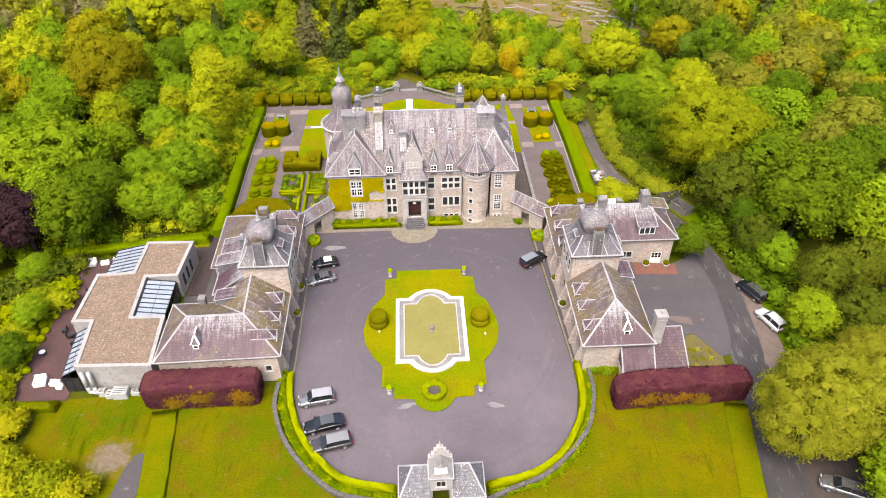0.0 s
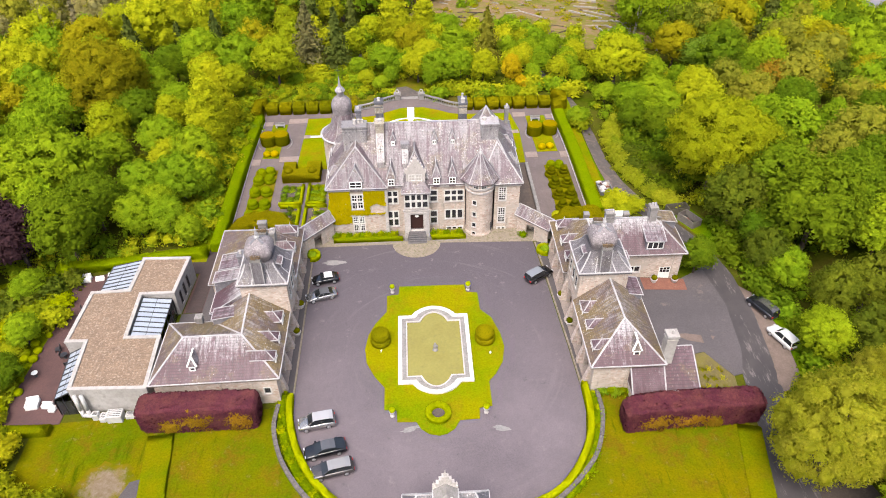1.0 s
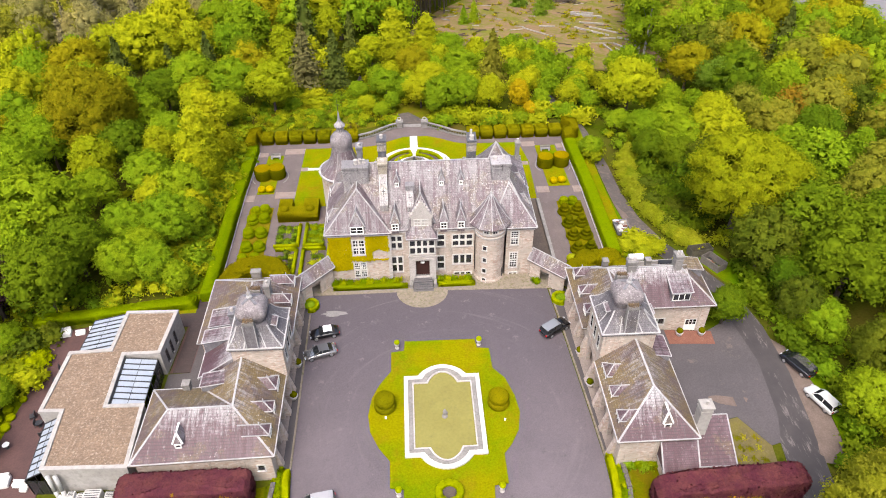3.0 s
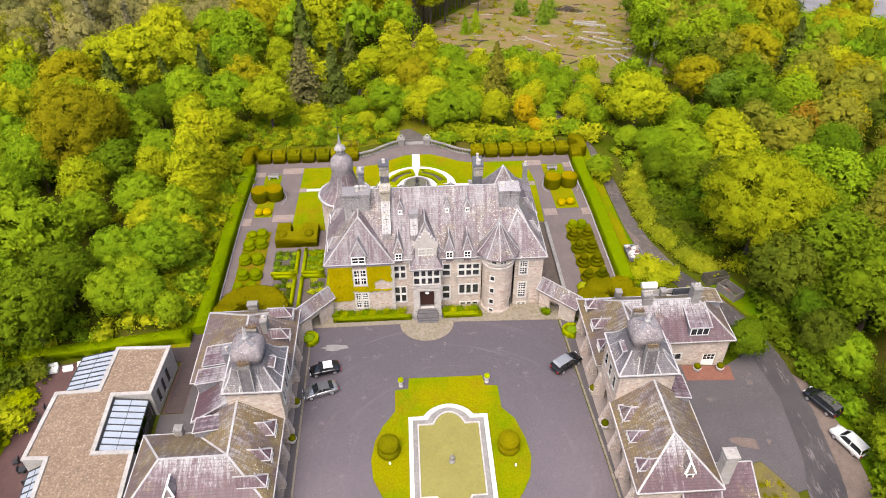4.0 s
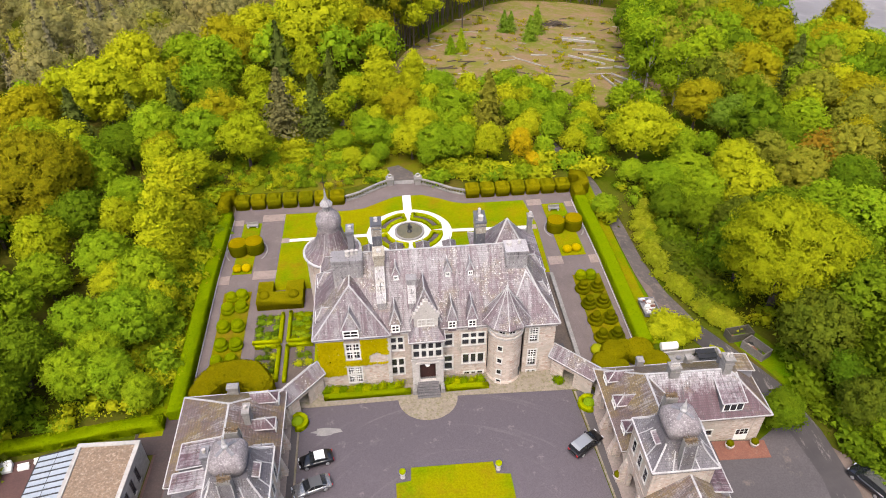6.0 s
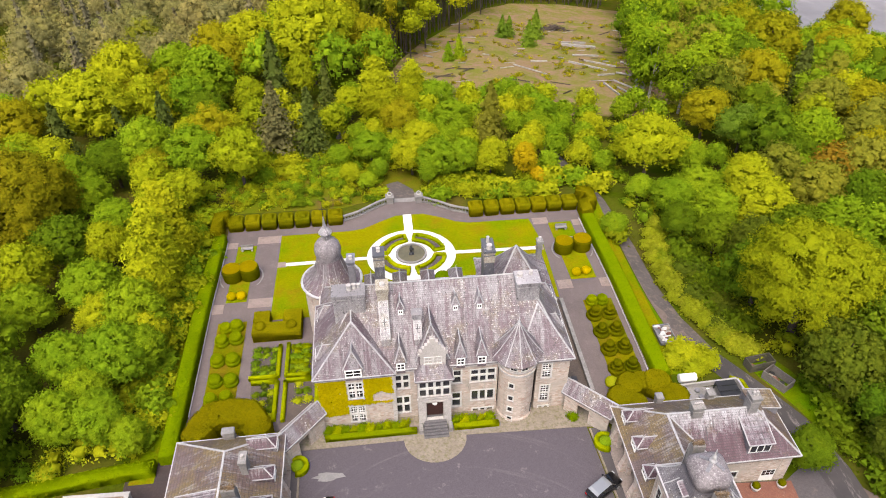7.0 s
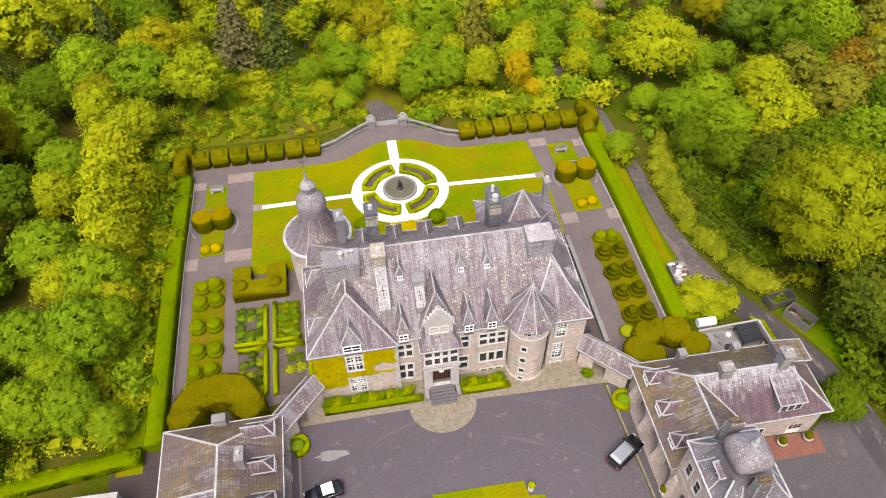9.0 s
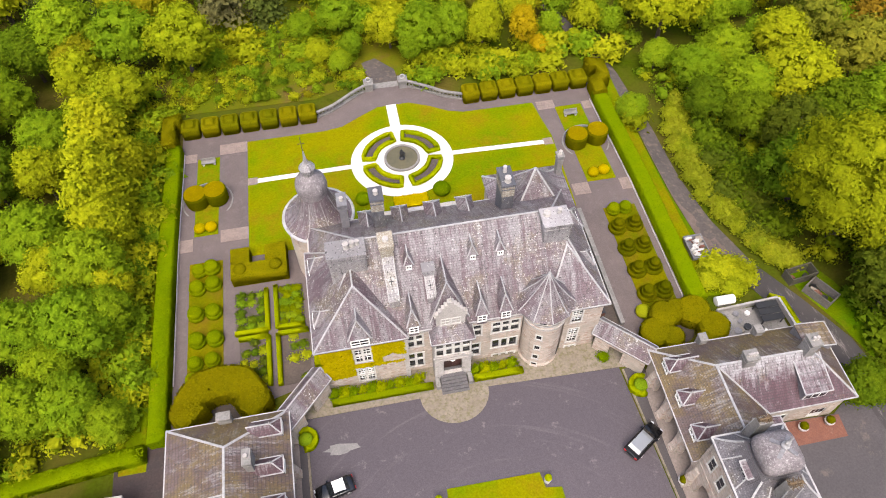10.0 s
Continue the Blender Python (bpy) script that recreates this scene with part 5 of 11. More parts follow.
def gable_dormer():
    """The stepped stone gable over the porch."""
    ob_bm = bmesh.new()
    cx, y0 = -0.65, 94.0
    for hw, za, zb in ((1.45, 9.0, 11.3), (1.65, 11.3, 11.6), (1.50, 11.6, 11.95), (1.22, 11.95, 12.45), (0.92, 12.45, 12.95), (0.62, 12.95, 13.45), (0.32, 13.45, 13.95)):
        box(ob_bm, cx - hw, cx + hw, y0, y0 + 0.5, za, zb)
    for s in (-1, 1):
        lathe(ob_bm, [(0.16, 0), (0.2, 0.12), (0.09, 0.3), (0.13, 0.45), (0.02, 0.7)], (cx + s * 1.55, y0 + 0.25, 11.6), 8)
    lathe(ob_bm, [(0.14, 0), (0.18, 0.12), (0.05, 0.4), (0.02, 0.8)], (cx, y0 + 0.25, 13.95), 8)
    g = part("stepped_gable", ob_bm, DRESSED, house, "pale stepped stone gable with finials")
    bm = bmesh.new()
    P = [(cx - 2.0, y0 + 0.5, 9.9), (cx + 2.0, y0 + 0.5, 9.9), (cx, y0 + 2.3, 14.0), (cx - 2.0, 98.0, 9.9), (cx + 2.0, 98.0, 9.9), (cx, 99.6, 14.0)]
    vs = [bm.verts.new(p) for p in P]
    for f in ((0, 1, 2), (0, 2, 5, 3), (1, 4, 5, 2), (3, 5, 4), (0, 3, 4, 1)):
        bm.faces.new([vs[i] for i in f])
    part("gable_roof", bm, SLATE, g)
    for a, b in ((0, 2), (1, 2), (2, 5)):
        part("ridge_flashing", bar(bmesh.new(), P[a], P[b], 0.12, 0.05), RIDGE, g)
    m = pose(cx, y0, 0)
    for u in (-0.95, 0.1):
        window(house, m, u, u + 0.8, 10.05, 11.0, 2, 2, surround=0.10, bar_w=0.06, name="gable_window")


gable_dormer()


DARKSTEP = surface("worn_grey_step", (0.095, 0.088, 0.092), (0.07, 0.066, 0.07), 1.2, (0.14, 0.13, 0.13), 6.0, rough=0.8)


def porch():
    """Projecting two-storey entrance bay with oriel, hood roof, door and steps."""
    cx = -0.65
    x0, x1, y0 = cx - 1.95, cx + 1.95, 92.9
    pm = frame_of((x0, y0), (x1, y0))
    ww = x1 - x0
    wall("porch_wall", (x0, y0), (x1, y0), -0.3, 8.55, [(0.95, ww - 0.95, 1.2, 4.35), (0.22, ww - 0.22, 5.75, 8.1)], house, DRESSED, 0.4, "pale dressed stone entrance bay")
    for p, q in (((x1, y0 + 0.41), (x1, 94.5)), ((x0, 94.5), (x0, y0 + 0.41))):
        wall("porch_wall", p, q, -0.3, 8.55, [], house, DRESSED, 0.35)
    window(house, pm, 0.22, ww - 0.22, 5.75, 8.1, 4, 2, surround=0.14, bar_w=0.30, name="oriel_window", label="white stone oriel window of eight lights")
    bm = bmesh.new()
    box(bm, x0 - 0.12, x1 + 0.12, y0 - 0.16, y0 - 0.002, 5.05, 5.35), box(bm, x0 + 0.5, x1 - 0.5, y0 - 0.2, y0 - 0.002, 4.6, 4.85)
    box(bm, x0 + 0.35, x0 + 0.8, y0 - 0.14, y0 - 0.002, 1.2, 4.6), box(bm, x1 - 0.8, x1 - 0.35, y0 - 0.14, y0 - 0.002, 1.2, 4.6)
    part("door_surround", bm, DRESSED, house, "carved stone door surround")
    bm = bmesh.new()
    box(bm, cx - 1.0, cx + 1.0, y0 + 0.75, y0 + 0.85, 1.2, 4.4)
    box(bm, cx - 0.9, cx - 0.08, y0 + 0.70, y0 + 0.75, 1.5, 3.4), box(bm, cx + 0.08, cx + 0.9, y0 + 0.70, y0 + 0.75, 1.5, 3.4)
    door = part("front_door", bm, DOORWOOD, house, "dark red-brown double front door")
    bm = bmesh.new()
    lathe(bm, [(0.05, 0), (0.3, 0.12), (0.3, 0.2), (0.05, 0.3)], (cx, y0 + 0.3, 3.7), 12)
    part("lantern", bm, WHITE, door, "white glass lantern over the door")
    e = 0.28
    roof("porch_roof", [((x0 - e, y0 - e, 8.6), (x1 + e, y0 - e, 8.6), (x1 - 0.7, y0 + 1.1, 10.0), (x0 + 0.7, y0 + 1.1, 10.0)),
                        ((x1 + e, y0 - e, 8.6), (x1 + e, 94.6, 8.6), (x1 - 0.7, 94.6, 10.0), (x1 - 0.7, y0 + 1.1, 10.0)),
                        ((x0 - e, 94.6, 8.6), (x0 - e, y0 - e, 8.6), (x0 + 0.7, y0 + 1.1, 10.0), (x0 + 0.7, 94.6, 10.0)),
                        ((x0 + 0.7, y0 + 1.1, 10.0), (x1 - 0.7, y0 + 1.1, 10.0), (x1 - 0.7, 94.6, 10.0), (x0 + 0.7, 94.6, 10.0)),
                        ((x1 + e, 94.6, 8.6), (x0 - e, 94.6, 8.6), (x0 + 0.7, 94.6, 10.0), (x1 - 0.7, 94.6, 10.0))],
         [(x0 - e, y0 - e, 8.6), (x1 + e, y0 - e, 8.6), (x1 + e, 94.6, 8.6), (x0 - e, 94.6, 8.6)], house, SLATE, label="lead and slate hood over the oriel")
    for i in range(6):
        bm = bmesh.new()
        box(bm, cx - 1.5 + 0.04 * i, cx + 1.5 - 0.04 * i, 91.05 + 0.3 * i, y0 + 0.8, -0.1 + 0.2 * i, 0.1 + 0.2 * i)
        part("step", bm, DARKSTEP, house, "dark grey stone entrance step")
    for s in (-1, 1):
        bm = bmesh.new()
        box(bm, cx + s * 1.78 - 0.24, cx + s * 1.78 + 0.24, 91.7, y0 - 0.01, -0.1, 0.75)
        part("step_wall", bm, GREYSTONE, house)


porch()


def turret():
    """Round stair tower with a faceted conical roof."""
    cx, cy, r = 9.25, 94.55, 2.1
    bm = bmesh.new()
    lathe(bm, [(r + 0.12, -0.3), (r + 0.12, 0.3), (r, 0.45), (r, 8.1), (r + 0.18, 8.15), (r + 0.18, 8.4), (r + 0.05, 8.45), (r + 0.05, 8.8), (r + 0.22, 8.85), (r + 0.22, 9.05), (r + 0.02, 9.1), (r + 0.02, 9.98)], (cx, cy, 0), 32)
    t = part("turret", bm, STONE, house, "round stone stair turret")
    bm = bmesh.new()
    lathe(bm, [(r + 0.2, 8.11), (r + 0.22, 8.42)], (cx, cy, 0), 32), lathe(bm, [(r + 0.24, 8.82), (r + 0.26, 9.08)], (cx, cy, 0), 32)
    part("string_course", bm, DRESSED, t, "pale moulded stone band")
    bm = bmesh.new()
    lathe(bm, [(3.10, 9.75), (3.14, 9.9), (2.3, 10.8), (1.1, 12.5), (0.12, 14.2)], (cx, cy + 0.6, 0), 10)
    part("turret_roof", bm, SLATE, t, "conical slate roof with lead hips")
    for i in range(10):
        bm = bmesh.new()
        a = 2 * math.pi * (i + 0.5) / 10
        line = [(cx + k * math.cos(a), cy + 0.6 + k * math.sin(a), z) for k, z in ((3.14, 9.9), (2.3, 10.8), (1.1, 12.5), (0.12, 14.2))]
        for p, q in zip(line, line[1:]):
            bar(bm, p, q, 0.10, 0.05)
        part("ridge_flashing", bm, RIDGE, t)
    part("finial", lathe(bmesh.new(), [(0.14, 0), (0.2, 0.2), (0.05, 0.5), (0.02, 0.9)], (cx, cy + 0.6, 14.2), 8), RIDGE, t)
    for ang, z0, z1, w in ((-116, 6.1, 6.8, 0.54), (-116, 3.9, 4.6, 0.54), (-116, 1.85, 2.55, 0.54), (-116, 0.2, 0.75, 0.54), (-112, 9.15, 9.85, 0.7), (-78, 9.15, 9.85, 0.7)):
        a = radians(ang)
        px, py = cx + (r + 0.03) * math.cos(a), cy + (r + 0.03) * math.sin(a)
        m = pose(px, py, 0, 0, 0, ang + 90)
        window(house, m, -w / 2, w / 2, z0, z1, 2 if w > 0.55 else 1, 2 if w > 0.55 else 1, surround=0.13, bar_w=0.06, name="turret_window", label="small white-framed turret window", deep=0.0)
    bm = bmesh.new()
    a = radians(-20)
    m = pose(cx + (r - 0.02) * math.cos(a), cy + (r - 0.02) * math.sin(a), 0, 0, 0, 70)
    box(bm, -0.5, 0.5, -0.06, 0.1, 0.0, 2.0, m)
    part("side_door", bm, DARKMETAL, t, "dark arched side door")


turret()


def onion_tower():
    """Round rear tower with a swept skirt roof and an onion dome."""
    cx, cy = -12.5, 111.2
    bm = bmesh.new()
    lathe(bm, [(3.7, -1.2), (3.7, 9.0)], (cx, cy, 0), 32)
    t = part("tower", bm, STONE, house, "round stone tower at the rear corner")
    bm = bmesh.new()
    lathe(bm, [(3.95, 8.6), (4.0, 8.85), (3.3, 9.25), (2.65, 9.9), (2.15, 10.8), (1.85, 11.7), (1.62, 12.6), (1.5, 12.9)], (cx, cy, 0), 32)
    part("skirt_roof", bm, SLATE, t, "swept slate skirt roof")
    bm = bmesh.new()
    lathe(bm, [(4.02, 8.72), (4.10, 8.9), (3.98, 8.98)], (cx, cy, 0), 32)
    part("gutter", bm, RIDGE, t)
    bm = bmesh.new()
    lathe(bm, [(1.48, 12.75), (1.56, 12.9), (1.52, 13.0), (1.66, 13.5), (1.72, 14.1), (1.58, 14.8), (1.20, 15.35), (0.80, 15.65), (0.66, 15.8)], (cx, cy, 0), 28)
    dome = part("onion_dome", bm, DOMELEAD, t, "grey slate onion dome", smooth_faces=True)
    bm = bmesh.new()
    lathe(bm, [(0.58, 15.78), (0.58, 16.6), (0.84, 16.65), (0.86, 16.8), (0.62, 17.15), (0.30, 17.5), (0.16, 18.1), (0.06, 19.2)], (cx, cy, 0), 16)
    part("lantern", bm, STACK, dome, "pale lead lantern with a spike")
    for i in range(8):
        a = math.pi * (i + 0.5) / 4
        bm = bmesh.new()
        line = [(cx + k * math.cos(a), cy + k * math.sin(a), z) for k, z in ((4.0, 8.88), (3.3, 9.28), (2.65, 9.93), (2.15, 10.83), (1.85, 11.73), (1.62, 12.63))]
        for p, q in zip(line, line[1:]):
            bar(bm, p, q, 0.09, 0.04)
        part("lead_roll", bm, STACK, t)
    bm = bmesh.new()
    lathe(bm, [(0.04, 19.1), (0.03, 21.2)], (cx, cy, 0), 6)
    box(bm, cx - 0.35, cx + 0.35, cy - 0.02, cy + 0.02, 20.2, 20.26)
    part("weather_vane", bm, DARKMETAL, t, "thin iron weather vane")


onion_tower()


# ---------- stable wings ----------
def arch_spandrels(bm, m, u0, u1, spring, top, thick, n=8):
    """Fills the two upper corners of an opening so that its head is an arch."""
    c, r = (u0 + u1) / 2, (u1 - u0) / 2
    for s in (-1, 1):
        pts = [(c + s * r, top), (c, top)] if s > 0 else [(c, top), (c + s * r, top)]
        arc = [(c + s * r * math.cos(math.pi / 2 * i / n), spring + (top - spring) * 0.96 * math.sin(math.pi / 2 * i / n)) for i in range(n + 1)]
        poly = [(c + s * r, top)] + arc + [(c, top)]
        a = [bm.verts.new(m @ Vector((u, 0.012, z))) for u, z in poly]
        b = [bm.verts.new(m @ Vector((u, thick - 0.012, z))) for u, z in poly]
        bm.faces.new(a), bm.faces.new(b[::-1])
        for i in range(len(poly)):
            j = (i + 1) % len(poly)
            bm.faces.new((a[i], b[i], b[j], a[j]))


def arcade(parent, p, q, ztop, arches, piers):
    """Court wall of a wing: round-headed openings with battered piers between them."""
    wall("arcade_wall", p, q, -0.4, ztop, [(u - w / 2, u + w / 2, 0.0, h) for u, w, h in arches], parent, STONE, 0.5, "rubble stone wall with round arches")
    m = frame_of(p, q)
    for u, w, h in arches:
        bm = bmesh.new()
        arch_spandrels(bm, m, u - w / 2, u + w / 2, h - w * 0.5, h, 0.5)
        part("arch", bm, STONE, parent)
        # added dark panel closes off the passage behind each arch
        bm = bmesh.new()
        box(bm, u - w / 2 - 0.3, u + w / 2 + 0.3, 1.6, 1.75, 0.0, h + 0.1, m)
        part("inner_door", bm, DOORWOOD, parent, "dark panel set back behind the arch")
    for u, out, h in piers:
        bm = bmesh.new()
        vs = [bm.verts.new(m @ Vector(v)) for v in ((u - 0.42, -out, -0.2), (u + 0.42, -out, -0.2), (u + 0.42, -0.002, -0.2), (u - 0.42, -0.002, -0.2), (u - 0.32, -0.18, h), (u + 0.32, -0.18, h), (u + 0.32, -0.002, h + 0.2), (u - 0.32, -0.002, h + 0.2))]
        for f in ((0, 3, 2, 1), (4, 5, 6, 7), (0, 1, 5, 4), (1, 2, 6, 5), (2, 3, 7, 6), (3, 0, 4, 7)):
            bm.faces.new([vs[i] for i in f])
        part("buttress", bm, STONE, parent, "battered stone buttress")


def shed_dormer(parent, x, y, z, w, h, depth, turn, cols=2, rise=0.55, roof_mat=None):
    """A wide dormer under a single slope, its window to the front. turn: degrees from facing -y."""
    m = pose(x, y, z, 0, 0, turn)
    bm = bmesh.new()
    P = [(-w / 2, 0, -0.8), (w / 2, 0, -0.8), (w / 2, depth, -0.8), (-w / 2, depth, -0.8), (-w / 2, 0, h), (w / 2, 0, h), (w / 2, depth, h + rise), (-w / 2, depth, h + rise)]
    vs = [bm.verts.new(m @ Vector(p)) for p in P]
    for f in ((0, 3, 2, 1), (4, 5, 6, 7), (0, 1, 5, 4), (1, 2, 6, 5), (2, 3, 7, 6), (3, 0, 4, 7)):
        bm.faces.new([vs[i] for i in f])
    ob = part("dormer", bm, LEAD, parent, "slate-hung shed dormer with a white window")
    bm = bmesh.new()
    e = 0.16
    sl = rise / depth
    P = [(-w / 2 - e, -e, h + 0.02 - sl * e), (w / 2 + e, -e, h + 0.02 - sl * e), (w / 2 + e, depth, h + rise + 0.02), (-w / 2 - e, depth, h + rise + 0.02)]
    lo = [bm.verts.new(m @ Vector(p)) for p in P]
    hi = [bm.verts.new(m @ (Vector(p) + Vector((0, 0, 0.1)))) for p in P]
    bm.faces.new(lo[::-1]), bm.faces.new(hi)
    for i in range(4):
        bm.faces.new((lo[i], lo[(i + 1) % 4], hi[(i + 1) % 4], hi[i]))
    part("dormer_roof", bm, roof_mat or SLATE, ob)
    up = Vector((0, 0, 0.1))
    for a, b in ((0, 1), (1, 2), (0, 3)):
        part("dormer_edging", bar(bmesh.new(), m @ (Vector(P[a]) + up), m @ (Vector(P[b]) + up), 0.12, 0.04), RIDGE, ob)
    bm = bmesh.new()
    s = 0.12
    box(bm, -w / 2 + 0.1, w / 2 - 0.1, -0.06, -0.002, 0.05, h - 0.08, m)
    part("dormer_window", bm, WHITE, ob, "white-painted dormer window")
    cw = (w - 0.2 - s) / cols
    for i in range(cols):
        bm = bmesh.new()
        a = -w / 2 + 0.1 + s + cw * i
        box(bm, a, a + cw - s, -0.075, -0.063, 0.18, h - 0.2, m)
        part("pane", bm, GLASS, ob)
    return ob


def pavilion(parent, x0, x1, y0, y1, cx, cy, court_x, turn):
    """Square tower over the wing: stone walls, swept skirt, rounded square dome, flanking stacks."""
    ze = 9.8
    for p, q in (((x0, y0), (x1, y0)), ((x1, y0 + 0.46), (x1, y1)), ((x1 - 0.46, y1), (x0, y1)), ((x0, y1 - 0.46), (x0, y0 + 0.46))):
        wall("tower_wall", p, q, 0.0 if abs(p[0] - q[0]) > 1 else 3.9, ze - 0.1, [], parent, STONE)
    bm = bmesh.new()
    e = 0.28
    a0, a1, b0, b1 = x0 - e, x1 + e, y0 - e, y1 + e
    k = 1.75
    lev = [(1.0, ze - 0.3), (1.0, ze), (0.55, ze + 0.75), (0.22, ze + 1.5), (0.0, ze + 2.3)]
    rings = []
    for t, z in lev:
        xa, xb = cx - k + (a0 - cx + k) * t, cx + k + (a1 - cx - k) * t
        ya, yb = cy - k + (b0 - cy + k) * t, cy + k + (b1 - cy - k) * t
        rings.append([(xa, ya, z), (xb, ya, z), (xb, yb, z), (xa, yb, z)])
    vr = [[bm.verts.new(p) for p in r] for r in rings]
    for a, b in zip(vr, vr[1:]):
        for i in range(4):
            bm.faces.new((a[i], a[(i + 1) % 4], b[(i + 1) % 4], b[i]))
    bm.faces.new(vr[0][::-1]), bm.faces.new(vr[-1])
    sk = part("tower_roof", bm, LEADSLATE, parent, "swept slate skirt roof of the stable tower")
    for i in range(4):
        bm = bmesh.new()
        for a, b in zip(rings[1:], rings[2:]):
            bar(bm, a[i], b[i], 0.17, 0.05)
        part("ridge_flashing", bm, RIDGE, sk, "pale lead hip")
        part("gutter", bar(bmesh.new(), rings[1][i], rings[1][(i + 1) % 4], 0.16, 0.1), GUTTER, sk, "pale gutter")
        for k in (0.3, 0.7):
            bm = bmesh.new()
            for a, b in zip(rings[1:], rings[2:4]):
                bar(bm, Vector(a[i]).lerp(Vector(a[(i + 1) % 4]), k), Vector(b[i]).lerp(Vector(b[(i + 1) % 4]), k), 0.12, 0.04)
            part("lead_roll", bm, RIDGE, sk, "pale lead roll on the skirt")
    bm = bmesh.new()
    lathe(bm, [(1.42, ze + 1.7), (1.52, ze + 2.6), (1.72, ze + 3.0), (1.80, ze + 3.45), (1.70, ze + 3.95), (1.45, ze + 4.35), (1.0, ze + 4.68), (0.50, ze + 4.9), (0.2, ze + 5.05)], (cx, cy, 0), 32, 5.0)
    dome = part("dome", bm, DOMELEAD, parent, "rounded square dome of pale weathered slate", smooth_faces=True)
    bm = bmesh.new()
    lathe(bm, [(0.30, ze + 5.0), (0.36, ze + 5.25), (0.20, ze + 5.5), (0.24, ze + 5.8), (0.10, ze + 6.1), (0.05, ze + 6.8)], (cx, cy, 0), 10)
    part("finial", bm, RIDGE, dome, "grey metal finial")
    for i in range(4):
        bm = bmesh.new()
        a = math.pi / 4 + i * math.pi / 2
        d = Vector((math.cos(a), math.sin(a), 0))
        bar(bm, Vector((cx, cy, ze + 5.03)) + d * 0.2, Vector((cx, cy, ze + 4.72)) + d * 1.15, 0.34, 0.06)
        part("dome_flashing", bm, LEAD, dome)
    for sy in (-1, 1):
        yb = cy + sy * 2.35
        bm = bmesh.new()
        box(bm, cx - 0.62, cx + 0.62, min(yb, yb + sy * 0.75), max(yb, yb + sy * 0.75), ze, ze + 3.9)
        st = part("chimney", bm, GREYSTONE, parent, "squat stack with a lead-clad ramp")
        bm = bmesh.new()
        y2 = y0 - 0.2 if sy < 0 else y1 + 0.2
        ya = yb + sy * 0.752
        P = [(cx - 0.66, ya, ze + 0.1), (cx + 0.66, ya, ze + 0.1), (cx + 0.66, y2, ze + 0.1), (cx - 0.66, y2, ze + 0.1), (cx - 0.66, ya, ze + 3.5), (cx + 0.66, ya, ze + 3.5)]
        vs = [bm.verts.new(p) for p in P]
        for f in ((0, 1, 5, 4), (4, 5, 2, 3), (0, 4, 3), (1, 2, 5), (0, 3, 2, 1)):
            bm.faces.new([vs[i] for i in f])
        part("ramp", bm, LEADSLATE, st, "grey slate-hung ramp")
        for sx in (-1, 1):
            part("ramp_edging", bar(bmesh.new(), (cx + sx * 0.66, ya, ze + 3.5), (cx + sx * 0.66, y2, ze + 0.12), 0.10, 0.05), RIDGE, st)
        for i in range(5):
            bm = bmesh.new()
            lathe(bm, [(0.14, 0), (0.12, 0.3)], (cx - 0.48 + 0.24 * i, yb + sy * 0.38, ze + 3.9), 8)
            part("chimney_pot", bm, NEST, st, "brown weathered pot")
        bm = bmesh.new()
        rc = random.Random(5 + sy)
        for i in range(40):
            a, q = rc.uniform(0, 6.28), Vector((cx + rc.uniform(-0.6, 0.6), yb + sy * (0.38 + rc.uniform(-0.34, 0.34)), ze + 3.93 + rc.uniform(0, 0.18)))
            bar(bm, q - Vector((0.22 * math.cos(a), 0.22 * math.sin(a), 0.03)), q + Vector((0.22 * math.cos(a), 0.22 * math.sin(a), 0.05)), 0.035, 0.03)
        part("twig_nest", bm, NEST, st, "brown twigs of a jackdaw nest on the stack")
    # windows to the court
    p, q = (((x1, y0 + 0.46), (x1, y1)) if court_x > cx else ((x0, y1 - 0.46), (x0, y0 + 0.46)))
    m = frame_of(p, q)
    n = Vector((*q, 0)) - Vector((*p, 0))
    for i in range(3):
        u = n.length * (i + 0.5) / 3 - 0.35
        window(parent, m, u, u + 0.7, 6.2, 8.0, 1, 2, surround=0.14, name="tower_window", label="white stone window of the tower", deep=0.0)
    dx = (x1 - 0.7) if court_x > cx else (x0 + 0.7)
    shed_dormer(parent, dx, cy - 0.4, ze + 0.25, 1.3, 1.2, 1.5, 90 if court_x > cx else -90, 2)


EW_ = 4.66
west = thing("stable_wing", (-23, 75, 0), "stone stable wing with mossy slate roofs and a domed tower", "building", "stable wings")
e, r = EW_, 7.4
A, B, C, D, V, E_ = (-33.3, 60.4, e), (-17.8, 60.7, e), (-17.8, 72.1, e), (-27.7, 72.1, e), (-27.7, 70.8, e), (-33.3, 70.8, e)
R0, R1, R2 = (-29.7, 65.6, r), (-22.6, 65.6, r + 0.1), (-22.5, 72.1, r + 0.9)
roof("south_roof", [(A, B, R1, R0), (B, C, R2, R1), (R1, R2, D, V), (R0, R1, V, E_), (A, R0, E_), (C, D, R2)], [A, B, C, D, V, E_], west, SLATE_MOSS, [(R0, R1), (R1, R2), (A, R0), (B, R1), (R0, E_), (R1, V)], label="hipped roof of purple slate and moss", cap_w=0.34, second=(SLATE_RED, [0]))
wall("south_wall", (-32.9, 60.85), (-18.25, 60.85), -0.9, e - 0.2, [(13.0, 13.7, 2.0, 2.9)], west, STONE)
window(west, frame_of((-32.9, 60.85), (-18.25, 60.85)), 13.0, 13.7, 2.0, 2.9, 1, 1)
